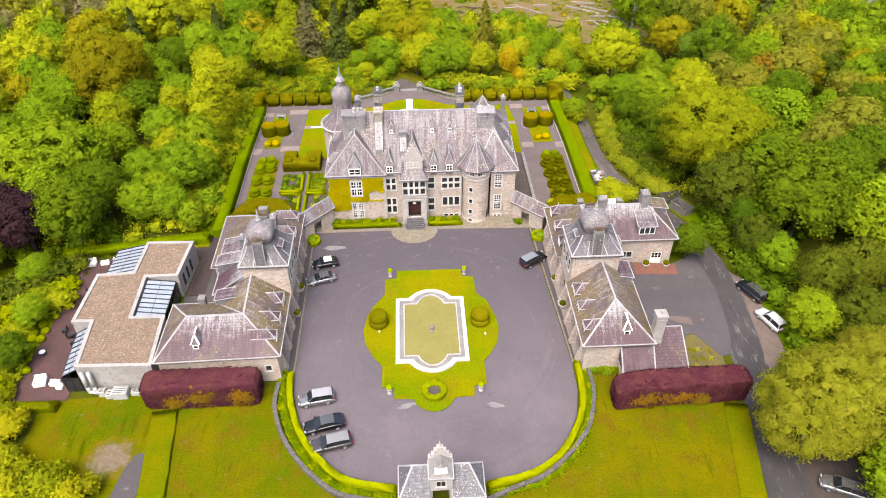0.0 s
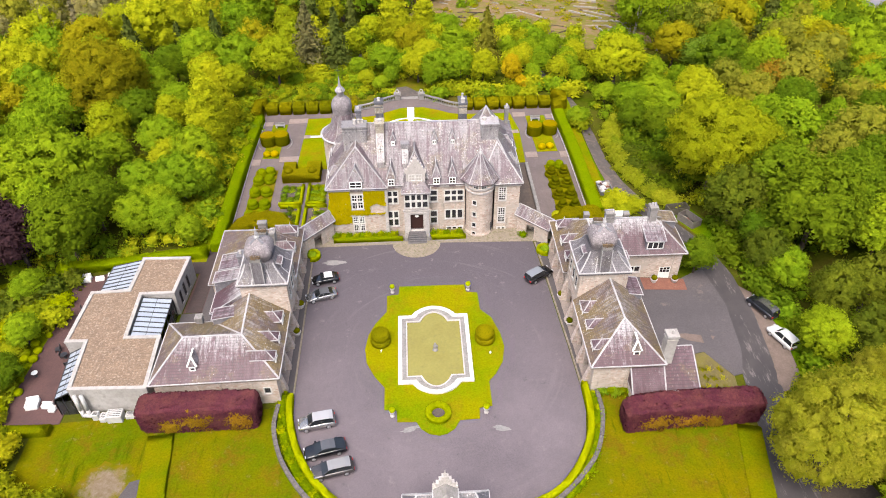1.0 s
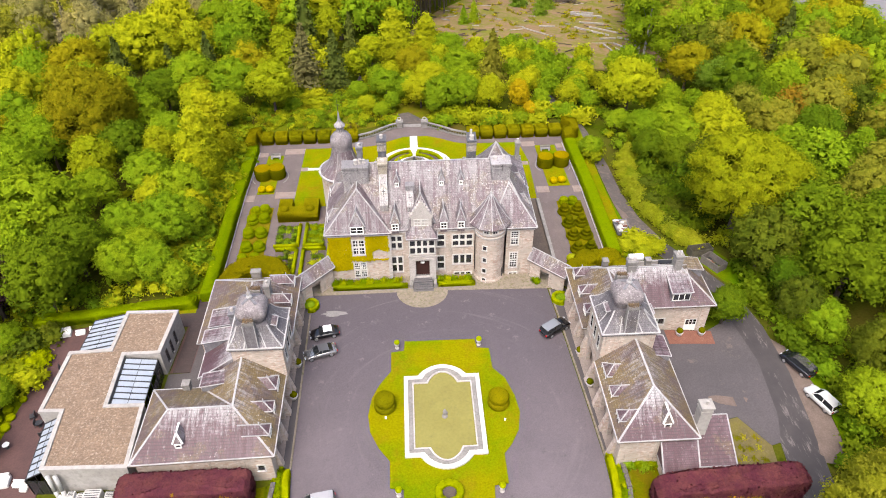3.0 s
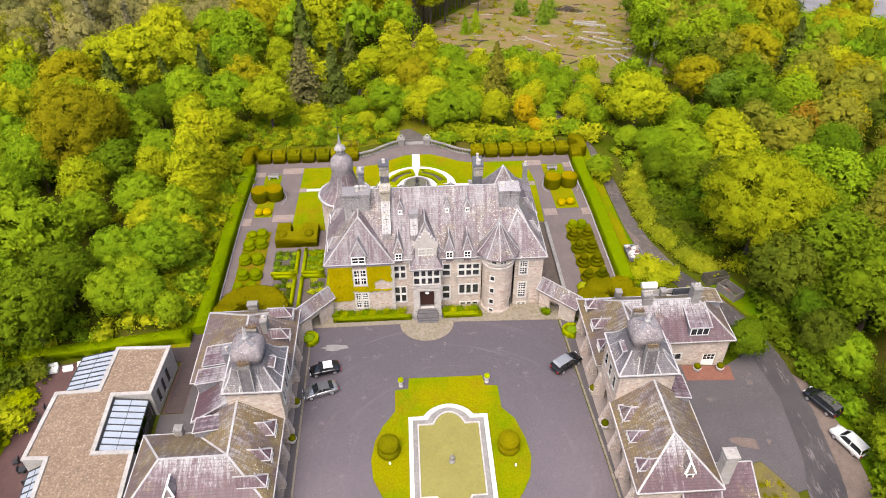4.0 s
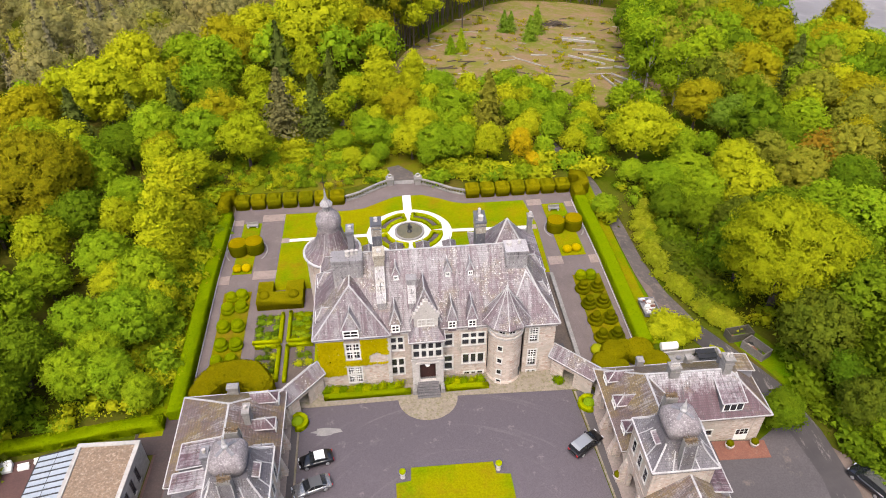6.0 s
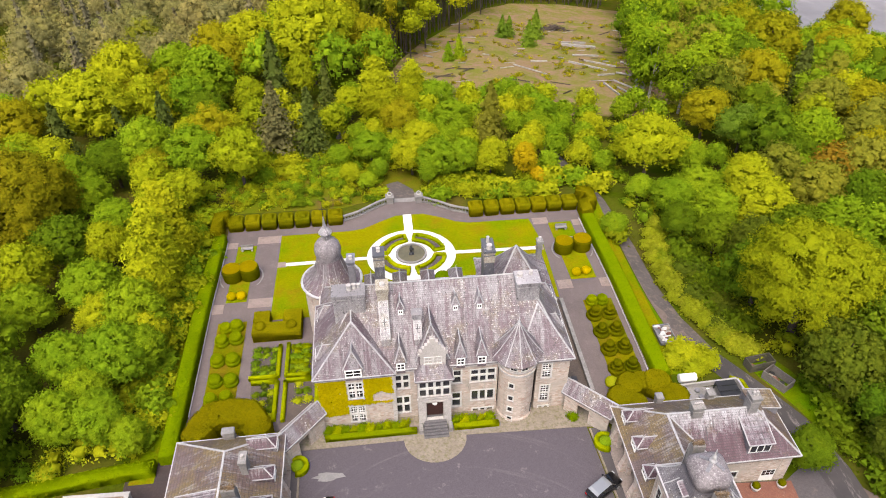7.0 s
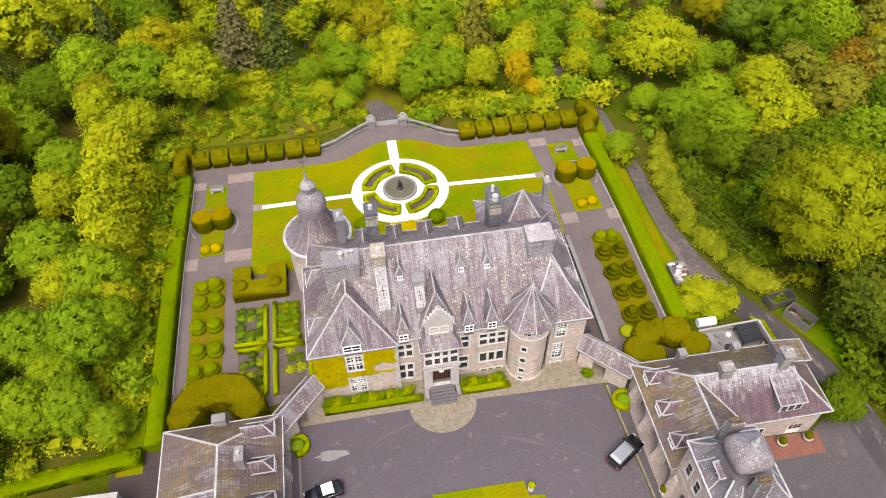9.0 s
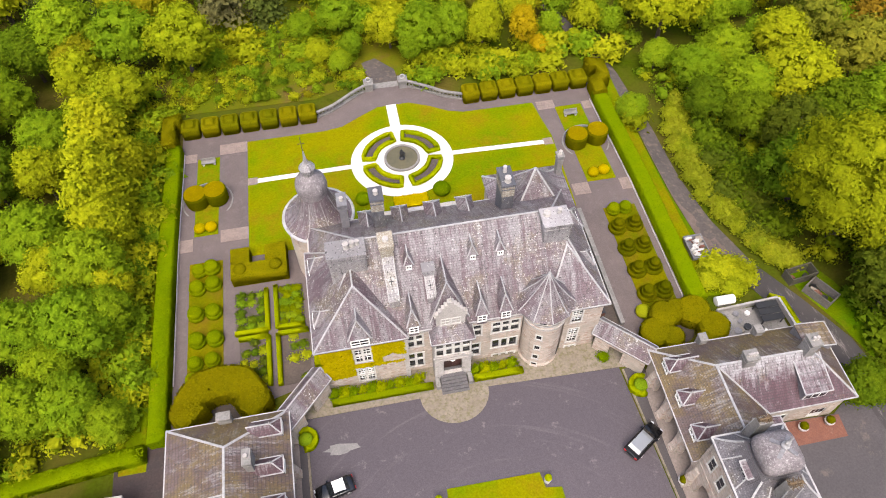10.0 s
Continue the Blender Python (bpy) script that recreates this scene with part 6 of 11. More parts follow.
arcade(west, (-18.25, 61.31), (-18.25, 90.2), e - 0.25, [(3.2, 1.9, 2.9), (6.9, 1.9, 2.9), (10.4, 1.9, 2.9), (14.2, 2.6, 3.6), (18.8, 1.9, 2.9), (22.2, 1.9, 2.9), (25.8, 1.9, 2.9)], [(1.4, 0.7, 2.8), (5.1, 0.7, 2.8), (8.7, 0.7, 2.8), (12.2, 0.9, 3.4), (16.3, 0.9, 3.4), (20.5, 0.7, 2.8), (24.0, 0.7, 2.8), (27.6, 0.7, 2.8)])
wall("north_wall", (-18.71, 90.2), (-29.4, 90.2), -0.4, 4.2, [], west, STONE)
wall("west_wall", (-29.4, 89.74), (-29.4, 78.6), -0.5, 4.2, [(2, 3, 1.2, 2.6), (6, 7, 1.2, 2.6)], west, STONE)
wall("west_wall", (-27.9, 78.6), (-27.9, 70.6), -0.5, 4.3, [(3, 4, 1.2, 2.6)], west, STONE)
wall("west_wall", (-32.9, 70.4), (-32.9, 61.31), -0.5, 4.3, [], west, STONE)
wall("west_wall", (-27.9, 70.45), (-32.4, 70.45), -0.5, 4.3, [], west, STONE)
pavilion(west, -23.6, -17.65, 72.1, 78.2, -20.9, 75.2, 0, 90)
n0 = 4.4
A, B, C, D = (-29.9, 78.3, n0), (-17.85, 78.3, n0), (-17.85, 90.55, n0), (-29.9, 90.5, n0)
R0, R1 = (-23.6, 78.3, 7.35), (-23.6, 86.6, 7.35)
roof("north_roof", [(B, C, R1, R0), (C, D, R1), (D, A, R0, R1), (A, B, R0)], [A, B, C, D], west, SLATE_MOSS, [(R0, R1), (C, R1), (D, R1)], label="hipped mossy slate roof of the north range", cap_w=0.34)
A, B, C, D = (-28.4, 72.2, 4.7), (-23.65, 72.2, 8.0), (-23.65, 78.7, 8.0), (-28.4, 78.7, 4.7)
roof("west_roof", [(A, B, C, D), (A, (-23.65, 72.2, 4.7), B), (D, C, (-23.65, 78.7, 4.7)), (B, (-23.65, 72.2, 4.7), (-23.65, 78.7, 4.7), C)], [A, (-23.65, 72.2, 4.7), (-23.65, 78.7, 4.7), D], west, SLATE_RED, [(A, B), (C, D)], label="single-pitch slate roof behind the tower", cap_w=0.26)
for dy, w in ((70.1, 2.2), (66.6, 1.5), (63.4, 1.5)):
    dormer(west, -18.45, dy, 5.0, w * 0.8, 0.85, 0.95, 3.0, 90, cols=2, label="gabled slate dormer facing the court", roof_mat=SLATE_RED, eaves=True)
for dy in (81.0, 84.6, 88.4):
    dormer(west, -18.5, dy, 5.0, 1.3, 0.8, 0.9, 2.8, 90, cols=2, label="gabled slate dormer facing the court", roof_mat=SLATE_RED, eaves=True)
shed_dormer(west, -28.0, 80.6, 4.9, 3.0, 1.5, 4.2, -90, 3, 0.7, SLATE_RED)
shed_dormer(west, -28.2, 77.2, 4.9, 2.0, 1.7, 3.6, -90, 2, 0.6, SLATE_RED)
shed_dormer(west, -27.2, 70.6, 4.9, 1.8, 1.2, 2.8, -90, 2, 0.5, SLATE_RED)
chimney(west, -24.9, -24.2, 78.0, 79.4, 6.0, 9.6, [(-24.55, 78.7, 0.2, 0.4)], LEAD, 0.08, label="lead-clad stack behind the tower")
chimney(west, -24.6, -23.4, 90.0, 90.7, 3.0, 6.0, [], GREYSTONE, 0.1, label="low stone stack on the north eaves")
chimney(west, -21.7, -21.0, 84.2, 85.6, 6.0, 8.4, [(-21.35, 84.9, 0.2, 0.4)], GREYSTONE, 0.08, label="stone stack on the north range")
chimney(west, -29.6, -28.8, 70.2, 71.0, 4.2, 6.0, [], GREYSTONE, 0.08, label="low stone stack above the courtyard")
dormer(west, -28.1, 61.9, 5.3, 0.75, 0.8, 1.2, 1.5, label="narrow pointed dormer with white barge boards", edge=WHITE, edge_w=0.2)

east = thing("stable_wing", (24, 75, 0), "stone stable wing with mossy slate roofs and a domed tower", "building", "stable wings")
e = 4.95
A, B, C, D = (19.7, 60.0, e), (28.95, 60.0, e), (28.95, 71.8, e), (19.7, 71.8, e)
R1, R2 = (24.5, 64.9, 8.3), (24.2, 71.8, 8.7)
roof("south_roof", [(A, B, R1), (B, C, R2, R1), (D, A, R1, R2), (C, D, R2)], [A, B, C, D], east, SLATE_MOSS, [(R1, R2), (A, R1), (B, R1)], label="hipped roof of purple slate and moss", cap_w=0.34, second=(SLATE_RED, [0]))
wall("south_wall", (20.2, 60.35), (28.6, 60.35), -0.9, e - 0.2, [(5.0, 6.0, 2.6, 3.1)], east, STONE)
window(east, frame_of((20.2, 60.35), (28.6, 60.35)), 5.0, 6.0, 2.6, 3.1, 2, 1)
arcade(east, (20.2, 89.6), (20.2, 60.81), e - 0.25, [(3.4, 1.9, 2.9), (7.0, 1.9, 2.9), (10.4, 1.9, 2.9), (14.6, 2.6, 3.6), (18.9, 1.9, 2.9), (22.4, 1.9, 2.9), (26.0, 1.9, 2.9)], [(1.6, 0.8, 2.8), (5.2, 0.8, 2.8), (8.7, 0.8, 2.8), (12.3, 1.0, 3.4), (16.8, 1.0, 3.4), (20.6, 0.8, 2.8), (24.2, 0.8, 2.8), (27.8, 0.8, 2.8)])
wall("east_wall", (28.6, 60.81), (28.6, 81.4), -1.0, e - 0.25, [(4, 5, 1.4, 2.8), (9, 10, 1.4, 2.8)], east, STONE)
wall("north_wall", (37.9, 89.6), (20.66, 89.6), -1.8, 4.1, [(4, 5, 1.4, 2.8), (9, 10, 1.4, 2.8)], east, STONE)
wall("yard_wall", (28.61, 81.5), (37.9, 81.5), -1.8, 4.1, [(1.7, 3.3, 0.9, 1.9), (6.3, 8.0, -0.75, 1.6)], east, STONE)
ym = frame_of((28.61, 81.5), (37.9, 81.5))
window(east, ym, 1.7, 3.3, 0.9, 1.9, 2, 1, label="low white arched window")
bm = bmesh.new()
box(bm, 6.3, 8.0, 0.05, 0.15, -0.75, 1.6, ym)
yd = part("yard_door", bm, WHITE, east, "white panelled door with glazing above")
for i in range(3):
    for j in range(2):
        bm = bmesh.new()
        box(bm, 6.45 + 0.5 * i, 6.87 + 0.5 * i, 0.03, 0.046, 0.55 + 0.48 * j, 0.97 + 0.48 * j, ym)
        part("pane", bm, GLASS, yd)
wall("end_wall", (37.9, 81.96), (37.9, 89.14), -2.0, 4.1, [(3, 4, 1.4, 2.8)], east, STONE)
pavilion(east, 20.25, 26.6, 71.8, 78.0, 23.3, 75.0, 0, -90)
n0 = 4.38
Wa, Wb, N1, N2, E1, Va, Vb = (19.65, 78.0, n0), (19.65, 90.0, n0), (19.65, 90.0, n0), (38.45, 89.8, n0), (38.45, 81.1, n0), (28.95, 81.1, n0), (28.95, 78.0, n0)
T0, T1, T2 = (24.2, 78.0, 7.9), (24.2, 85.6, 7.9), (34.1, 85.5, 7.9)
roof("north_roof", [(Wa, T0, T1, Wb), (Wb, T1, T2, N2), (N2, T2, E1), (E1, T2, T1, Va), (Va, T1, T0, Vb), (Vb, T0, Wa)], [Wa, Vb, Va, E1, N2, Wb], east, SLATE_MOSS, [(T0, T1), (T1, T2), (Wb, T1), (N2, T2), (E1, T2), (Va, T1)], label="mossy slate roof with a hipped cross range", cap_w=0.34, second=(SLATE_RED, [3]))
for dy, w in ((69.6, 2.4), (66.4, 1.5), (62.9, 1.6)):
    dormer(east, 20.35, dy, 5.0, w * 0.8, 0.85, 0.95, 3.0, -90, cols=2, label="gabled slate dormer facing the court", roof_mat=SLATE_RED, eaves=True)
for dy in (80.2, 83.8, 87.4):
    dormer(east, 20.3, dy, 5.0, 1.3, 0.8, 0.9, 2.8, -90, cols=2, label="gabled slate dormer facing the court", roof_mat=SLATE_RED, eaves=True)
shed_dormer(east, 28.6, 72.6, 4.9, 3.2, 1.3, 3.4, 90, 3, 0.6, SLATE_RED)
shed_dormer(east, 28.7, 79.2, 5.0, 1.6, 1.1, 2.8, 90, 2, 0.5, SLATE_RED)
shed_dormer(east, 33.6, 81.7, 5.0, 2.6, 1.4, 3.6, 0, 3, 0.9, SLATE_RED)
shed_dormer(east, 37.9, 87.6, 4.9, 2.4, 1.2, 3.4, 90, 2, 0.5, SLATE_MOSS)
dormer(east, 25.4, 61.2, 5.5, 0.8, 0.8, 1.3, 1.5, label="narrow pointed dormer with white barge boards", edge=WHITE, edge_w=0.2)
chimney(east, 26.8, 28.0, 85.0, 86.0, 6.0, 9.2, [(27.0 + 0.26 * i, 85.45, 0.12, 0.4) for i in range(4)], GREYSTONE, 0.1, label="broad stack with clay pots on the ridge")
chimney(east, 33.2, 34.2, 85.0, 86.2, 6.0, 9.9, [(33.5, 85.6, 0.15, 0.5), (33.9, 85.6, 0.15, 0.5)], GREYSTONE, 0.1, label="stone stack with two clay pots")
chimney(east, 24.9, 25.6, 89.4, 90.2, 3.0, 5.8, [], GREYSTONE, 0.08, label="low stone stack on the north eaves")
chimney(east, 31.0, 31.7, 89.2, 90.0, 3.0, 5.8, [], GREYSTONE, 0.08, label="low stone stack on the north eaves")
chimney(east, 29.0, 30.3, 61.6, 62.8, -1.2, 8.1, [(29.65, 62.2, 0.16, 0.5)], RENDERED, 0.1, label="tall pale rendered chimney at the wing's corner")
A, B, C, D = (29.0, 58.4, 1.9), (33.2, 58.3, 1.9), (33.4, 63.7, 4.1), (29.0, 63.7, 4.1)
roof("lean_to_roof", [(A, B, C, D), (B, (33.4, 63.7, 1.9), C), (D, (29.0, 63.7, 1.9), A), (C, (33.4, 63.7, 1.9), (29.0, 63.7, 1.9), D)], [A, B, (33.4, 63.7, 1.9), (29.0, 63.7, 1.9)], east, SLATE_RED, [(B, C), (C, D)], label="streaked slate lean-to roof", cap_w=0.22)
for p, q in (((29.1, 58.7), (33.0, 58.6)), ((33.0, 58.9), (33.1, 63.5)), ((33.1, 63.5), (29.1, 63.5))):
    wall("lean_to_wall", p, q, -2.0, 1.8, [], east, STONE, 0.3)
A, B, C, D = (24.7, 57.7, 1.9), (28.8, 57.7, 1.9), (28.8, 60.34, 4.4), (24.7, 60.34, 4.4)
roof("lean_to_roof", [(A, B, C, D), (B, (28.8, 60.34, 1.9), C), (D, (24.7, 60.34, 1.9), A), (C, (28.8, 60.34, 1.9), (24.7, 60.34, 1.9), D)], [A, B, (28.8, 60.34, 1.9), (24.7, 60.34, 1.9)], east, SLATE_RED, [(A, D), (B, C)], label="small slate lean-to roof", cap_w=0.26)
bm = bmesh.new()
box(bm, 24.9, 28.6, 58.0, 60.33, -0.5, 1.6)
part("lean_to_wall", bm, STONE, east)


# ---------- covered links between house and wings ----------
def link_passage(x0, y0, x1, y1, label):
    """Gabled slate roof over a stone wall with an arch, from the house to a wing."""
    t = thing("covered_passage", ((x0 + x1) / 2, (y0 + y1) / 2, 0), label, "passage", "covered passages")
    d = Vector((x1 - x0, y1 - y0, 0))
    n = d.length
    m = Matrix.Translation((x0, y0, 0)) @ Matrix.Rotation(math.atan2(d.y, d.x), 4, "Z")
    P = lambda u, v, z: tuple(m @ Vector((u, v, z)))
    a, b, c, e4 = P(-0.4, -1.25, 3.3), P(n + 0.3, -1.25, 3.3), P(n + 0.3, 1.25, 3.3), P(-0.4, 1.25, 3.3)
    q0, q1 = P(-0.4, 0, 4.75), P(n + 0.3, 0, 4.75)
    roof("passage_roof", [(a, b, q1, q0), (c, e4, q0, q1), (b, c, q1), (e4, a, q0)], [a, b, c, e4], t, SLATE, [(q0, q1), (a, q0), (b, q1)], label="pale slate gabled roof", cap_w=0.2)
    for v in (-1.0, 0.75):
        pa, pb = P(0, v, 0), P(n, v, 0)
        wall("passage_wall", pa[:2], pb[:2], -0.3, 3.1, [(n * 0.3, n * 0.3 + 1.6, 0.0, 2.3)], t, STONE, 0.25)
    return t


link_passage(-18.6, 89.9, -14.6, 94.2, "slate-roofed covered passage from the house to the wing")
link_passage(16.0, 94.2, 20.2, 90.0, "slate-roofed covered passage from the house to the wing")


# ---------- flat-roofed annex ----------
annex = thing("modern_annex", (-39.5, 72, -0.7), "modern flat-roofed annex with gravel roof and skylights", "building")
MAIN = [(-40.7, 85.2), (-40.9, 78.4), (-45.9, 78.2), (-46.2, 68.8), (-43.7, 68.7), (-43.1, 60.9), (-33.7, 60.6), (-34.2, 69.3), (-38.5, 69.4), (-38.8, 77.3), (-34.4, 77.3), (-33.9, 85.0)]
bm = bmesh.new()
prism(bm, MAIN, -1.2, 3.9)
part("wall", bm, RENDERED, annex, "pale rendered wall")
bm = bmesh.new()
cx = sum(p[0] for p in MAIN) / len(MAIN)


def inset(poly, k):
    out = []
    n = len(poly)
    area = sum(poly[i][0] * poly[(i + 1) % n][1] - poly[(i + 1) % n][0] * poly[i][1] for i in range(n))
    s = 1 if area > 0 else -1
    for i in range(n):
        a, b, c = Vector(poly[i - 1]), Vector(poly[i]), Vector(poly[(i + 1) % n])
        d1, d2 = (b - a).normalized(), (c - b).normalized()
        n1, n2 = Vector((-d1.y, d1.x)) * s, Vector((-d2.y, d2.x)) * s
        h = (n1 + n2)
        h = h / max(0.2, (1 + n1.dot(n2)))
        out.append(tuple(b + h * k))
    return out


inner = inset(MAIN, 0.42)
prism(bm, inset(MAIN, 0.40), 3.88, 3.98)
part("gravel_roof", bm, ROOFGRAVEL, annex, "brown pea-gravel flat roof")
bm = bmesh.new()
outer = inset(MAIN, -0.06)
for i in range(len(MAIN)):
    j = (i + 1) % len(MAIN)
    quad = [outer[i], outer[j], inner[j], inner[i]]
    lo = [bm.verts.new((x, y, 3.86)) for x, y in quad]
    hi = [bm.verts.new((x, y, 4.14)) for x, y in quad]
    bm.faces.new(lo[::-1]), bm.faces.new(hi), bm.faces.new((lo[0], lo[1], hi[1], hi[0])), bm.faces.new((lo[2], lo[3], hi[3], hi[2]))
bmesh.ops.remove_doubles(bm, verts=bm.verts, dist=0.001)
part("coping", bm, RENDERED, annex, "pale metal coping round the roof")
SKYGLASS = plain("skylight_glass", (0.235, 0.262, 0.305), 0.22, 0.0, 0.1)


def glazed_roof(parent, p00, p10, p11, p01, n, label):
    """A sloping glass roof: n panes between dark bars, from edge p00-p10 to edge p01-p11."""
    a, b, c, d = [Vector(p) for p in (p00, p10, p11, p01)]
    g = part("skylight", bar(bmesh.new(), a + Vector((0, 0, 0.03)), d + Vector((0, 0, 0.03)), 0.08, 0.06), DARKMETAL, parent, label)
    for i in range(n + 1):
        k = i / n
        part("glazing_bar", bar(bmesh.new(), a.lerp(d, k) + Vector((0, 0, 0.05)), b.lerp(c, k) + Vector((0, 0, 0.05)), 0.10, 0.08), DARKMETAL, g)
    for p, q in ((b, c), (a.lerp(b, 0.5), d.lerp(c, 0.5))):
        part("glazing_rail", bar(bmesh.new(), p + Vector((0, 0, 0.03)), q + Vector((0, 0, 0.03)), 0.05, 0.03), DARKMETAL, g)
    for i in range(n):
        bm = bmesh.new()
        k0, k1 = (i + 0.02) / n, (i + 0.98) / n
        P = [a.lerp(d, k0), b.lerp(c, k0), b.lerp(c, k1), a.lerp(d, k1)]
        lo = [bm.verts.new(p + Vector((0, 0, -0.02))) for p in P]
        hi = [bm.verts.new(p + Vector((0, 0, 0.02))) for p in P]
        bm.faces.new(lo[::-1]), bm.faces.new(hi)
        for j in range(4):
            bm.faces.new((lo[j], lo[(j + 1) % 4], hi[(j + 1) % 4], hi[j]))
        part("glass_pane", bm, SKYGLASS, g)
    return g


glazed_roof(annex, (-45.5, 78.4, 2.9), (-41.0, 78.6, 3.7), (-40.9, 85.0, 3.7), (-45.2, 84.8, 2.9), 8, "sloping glass roof with dark bars")
glazed_roof(annex, (-38.3, 69.7, 3.7), (-34.6, 69.6, 3.2), (-34.8, 77.0, 3.2), (-38.6, 77.0, 3.7), 8, "sloping glass roof with dark bars")
glazed_roof(annex, (-45.2, 60.9, 2.3), (-43.25, 61.0, 3.3), (-43.9, 68.5, 3.3), (-45.9, 68.4, 2.3), 8, "narrow glass canopy with dark bars")
for pa, pb in (((-45.3, 85.0), (-45.6, 78.4)), ((-45.9, 68.4), (-45.2, 60.9)), ((-34.6, 69.6), (-34.8, 77.0)), ((-40.9, 85.1), (-45.3, 85.0)), ((-45.2, 60.9), (-43.2, 60.8))):
    a, b = Vector(pa), Vector(pb)
    n = max(2, int((b - a).length / 1.5))
    bm = bmesh.new()
    for i in range(n + 1):
        p = a.lerp(b, i / n)
        box(bm, p.x - 0.05, p.x + 0.05, p.y - 0.05, p.y + 0.05, -1.0, 2.2 if pa[0] < -40 else 3.1)
    g = part("glazed_wall", bm, DARKMETAL, annex, "dark metal framed glass wall")
    for i in range(n):
        bm = bmesh.new()
        bar(bm, (*a.lerp(b, (i + 0.06) / n), 0.2), (*a.lerp(b, (i + 0.94) / n), 0.2), 0.03, 1.9)
        part("pane", bm, GLASS, g)
for yy in (78.3, 79.9, 81.5):
    window(annex, frame_of((-34.4, 77.3), (-33.9, 85.0)), yy - 77.0, yy - 76.5, 0.9, 3.0, 1, 1, surround=0.06, name="slot_window", label="narrow dark slot window", deep=0.0, face=DARKMETAL)


def ducts():
    t = thing("ventilation_unit", (-38.5, 59.6, -0.6), "white ventilation boxes with two pipes up the wall", "ventilation")
    for x0, x1, y0, y1, z1 in ((-38.95, -37.1, 58.9, 60.2, 1.1), (-39.9, -39.15, 59.1, 60.2, 0.55), (-36.85, -35.5, 59.35, 60.2, 0.6), (-40.9, -40.1, 59.5, 60.3, 0.8), (-35.2, -34.5, 59.6, 60.3, 0.4)):
        bm = bmesh.new()
        box(bm, x0, x1, y0, y1, -0.8, z1)
        bmesh.ops.bevel(bm, geom=bm.edges[:], offset=0.06, segments=1, affect="EDGES")
        part("unit_box", bm, UNITGREY, t)
        for k in range(4):
            bm = bmesh.new()
            yk = y0 + (y1 - y0) * (k + 0.6) / 4.6
            box(bm, x0 + 0.14, x1 - 0.14, yk, yk + 0.09, z1 - 0.02, z1 + 0.015)
            part("vent_slot", bm, DARKMETAL, t, "dark ventilation slot")
    for x in (-42.3, -41.5):
        bm = bmesh.new()
        line = [(x, 60.4, 3.4), (x, 60.3, 0.9), (x + 0.25, 60.0, 0.3), (x + 1.6, 59.9, 0.2)]
        for p, q in zip(line, line[1:]):
            d = (Vector(q) - Vector(p))
            c = bmesh.ops.create_cone(bm, segments=10, radius1=0.24, radius2=0.24, depth=d.length + 0.2, cap_ends=True)
            mm = Matrix.Translation((Vector(p) + Vector(q)) / 2) @ d.to_track_quat("Z", "Y").to_matrix().to_4x4()
            bmesh.ops.transform(bm, matrix=mm, verts=c["verts"])
        part("duct", bm, UNITGREY, t, "white round duct", smooth_faces=True)


ducts()
sheet("terrace", [(-52.9, 59.6), (-45.0, 59.4), (-45.0, 60.8), (-46.3, 68.6), (-46.3, 85.2), (-47.0, 87.4), (-52.5, 86.6), (-51.5, 80), (-52.0, 73)], 0.10, DECK, "red-brown decked terrace beside the annex", "terrace")
sheet("terrace", [(-33.8, 77.4), (-31.6, 77.4), (-31.2, 91.2), (-36.5, 91.2), (-36.4, 86), (-33.4, 85.9)], 0.10, DARKDECK, "dark red-brown paved passage behind the wing", "terrace")
sheet("back_yard", [(-34.2, 69.6), (-33.5, 70.9), (-28.0, 70.9), (-28.0, 78.6), (-29.5, 79), (-29.5, 91.2), (-31.1, 91.2), (-31.5, 77.3), (-34.3, 77.2)], 0.09, ROADTAR, "dark tarmac yard behind the stable wing", "yard")


def lounge(x, y, w, d, h, turn, label):
    t = thing("garden_sofa", (x, y, ground_z(x, y) + 0.1), label, "sofa", "terrace furniture")
    for nm, (x0, x1, y0, y1, z0, z1) in {"seat": (-w / 2, w / 2, -d / 2, d / 2, 0.02, h * 0.55), "backrest": (-w / 2, w / 2, d / 2 - 0.28, d / 2 - 0.01, h * 0.56, h), "armrest": (-w / 2, -w / 2 + 0.25, -d / 2, d / 2 - 0.3, h * 0.56, h * 0.8)}.items():
        bm = bmesh.new()
        box(bm, x0, x1, y0, y1, z0, z1)
        bmesh.ops.bevel(bm, geom=bm.edges[:], offset=0.05, segments=2, affect="EDGES")
        part(nm, bm, WHITE, t, local=True)
    t.rotation_euler = (0, 0, radians(turn))
    return t


lounge(-49.4, 62.6, 1.48, 1.56, 0.95, 8, "white covered garden sofa on the deck")
lounge(-47.4, 62.2, 1.33, 0.78, 0.7, -5, "low white garden sofa on the deck")
lounge(-46.6, 61.6, 0.78, 0.78, 0.6, -5, "low white garden sofa on the deck")
lounge(-50.6, 86.0, 1.40, 1.25, 0.95, 10, "white covered garden sofa on the deck")
lounge(-48.6, 86.0, 1.25, 0.70, 0.6, 10, "low white garden sofa on the deck")
lounge(-47.2, 86.6, 0.70, 0.70, 0.6, 10, "low white garden sofa on the deck")


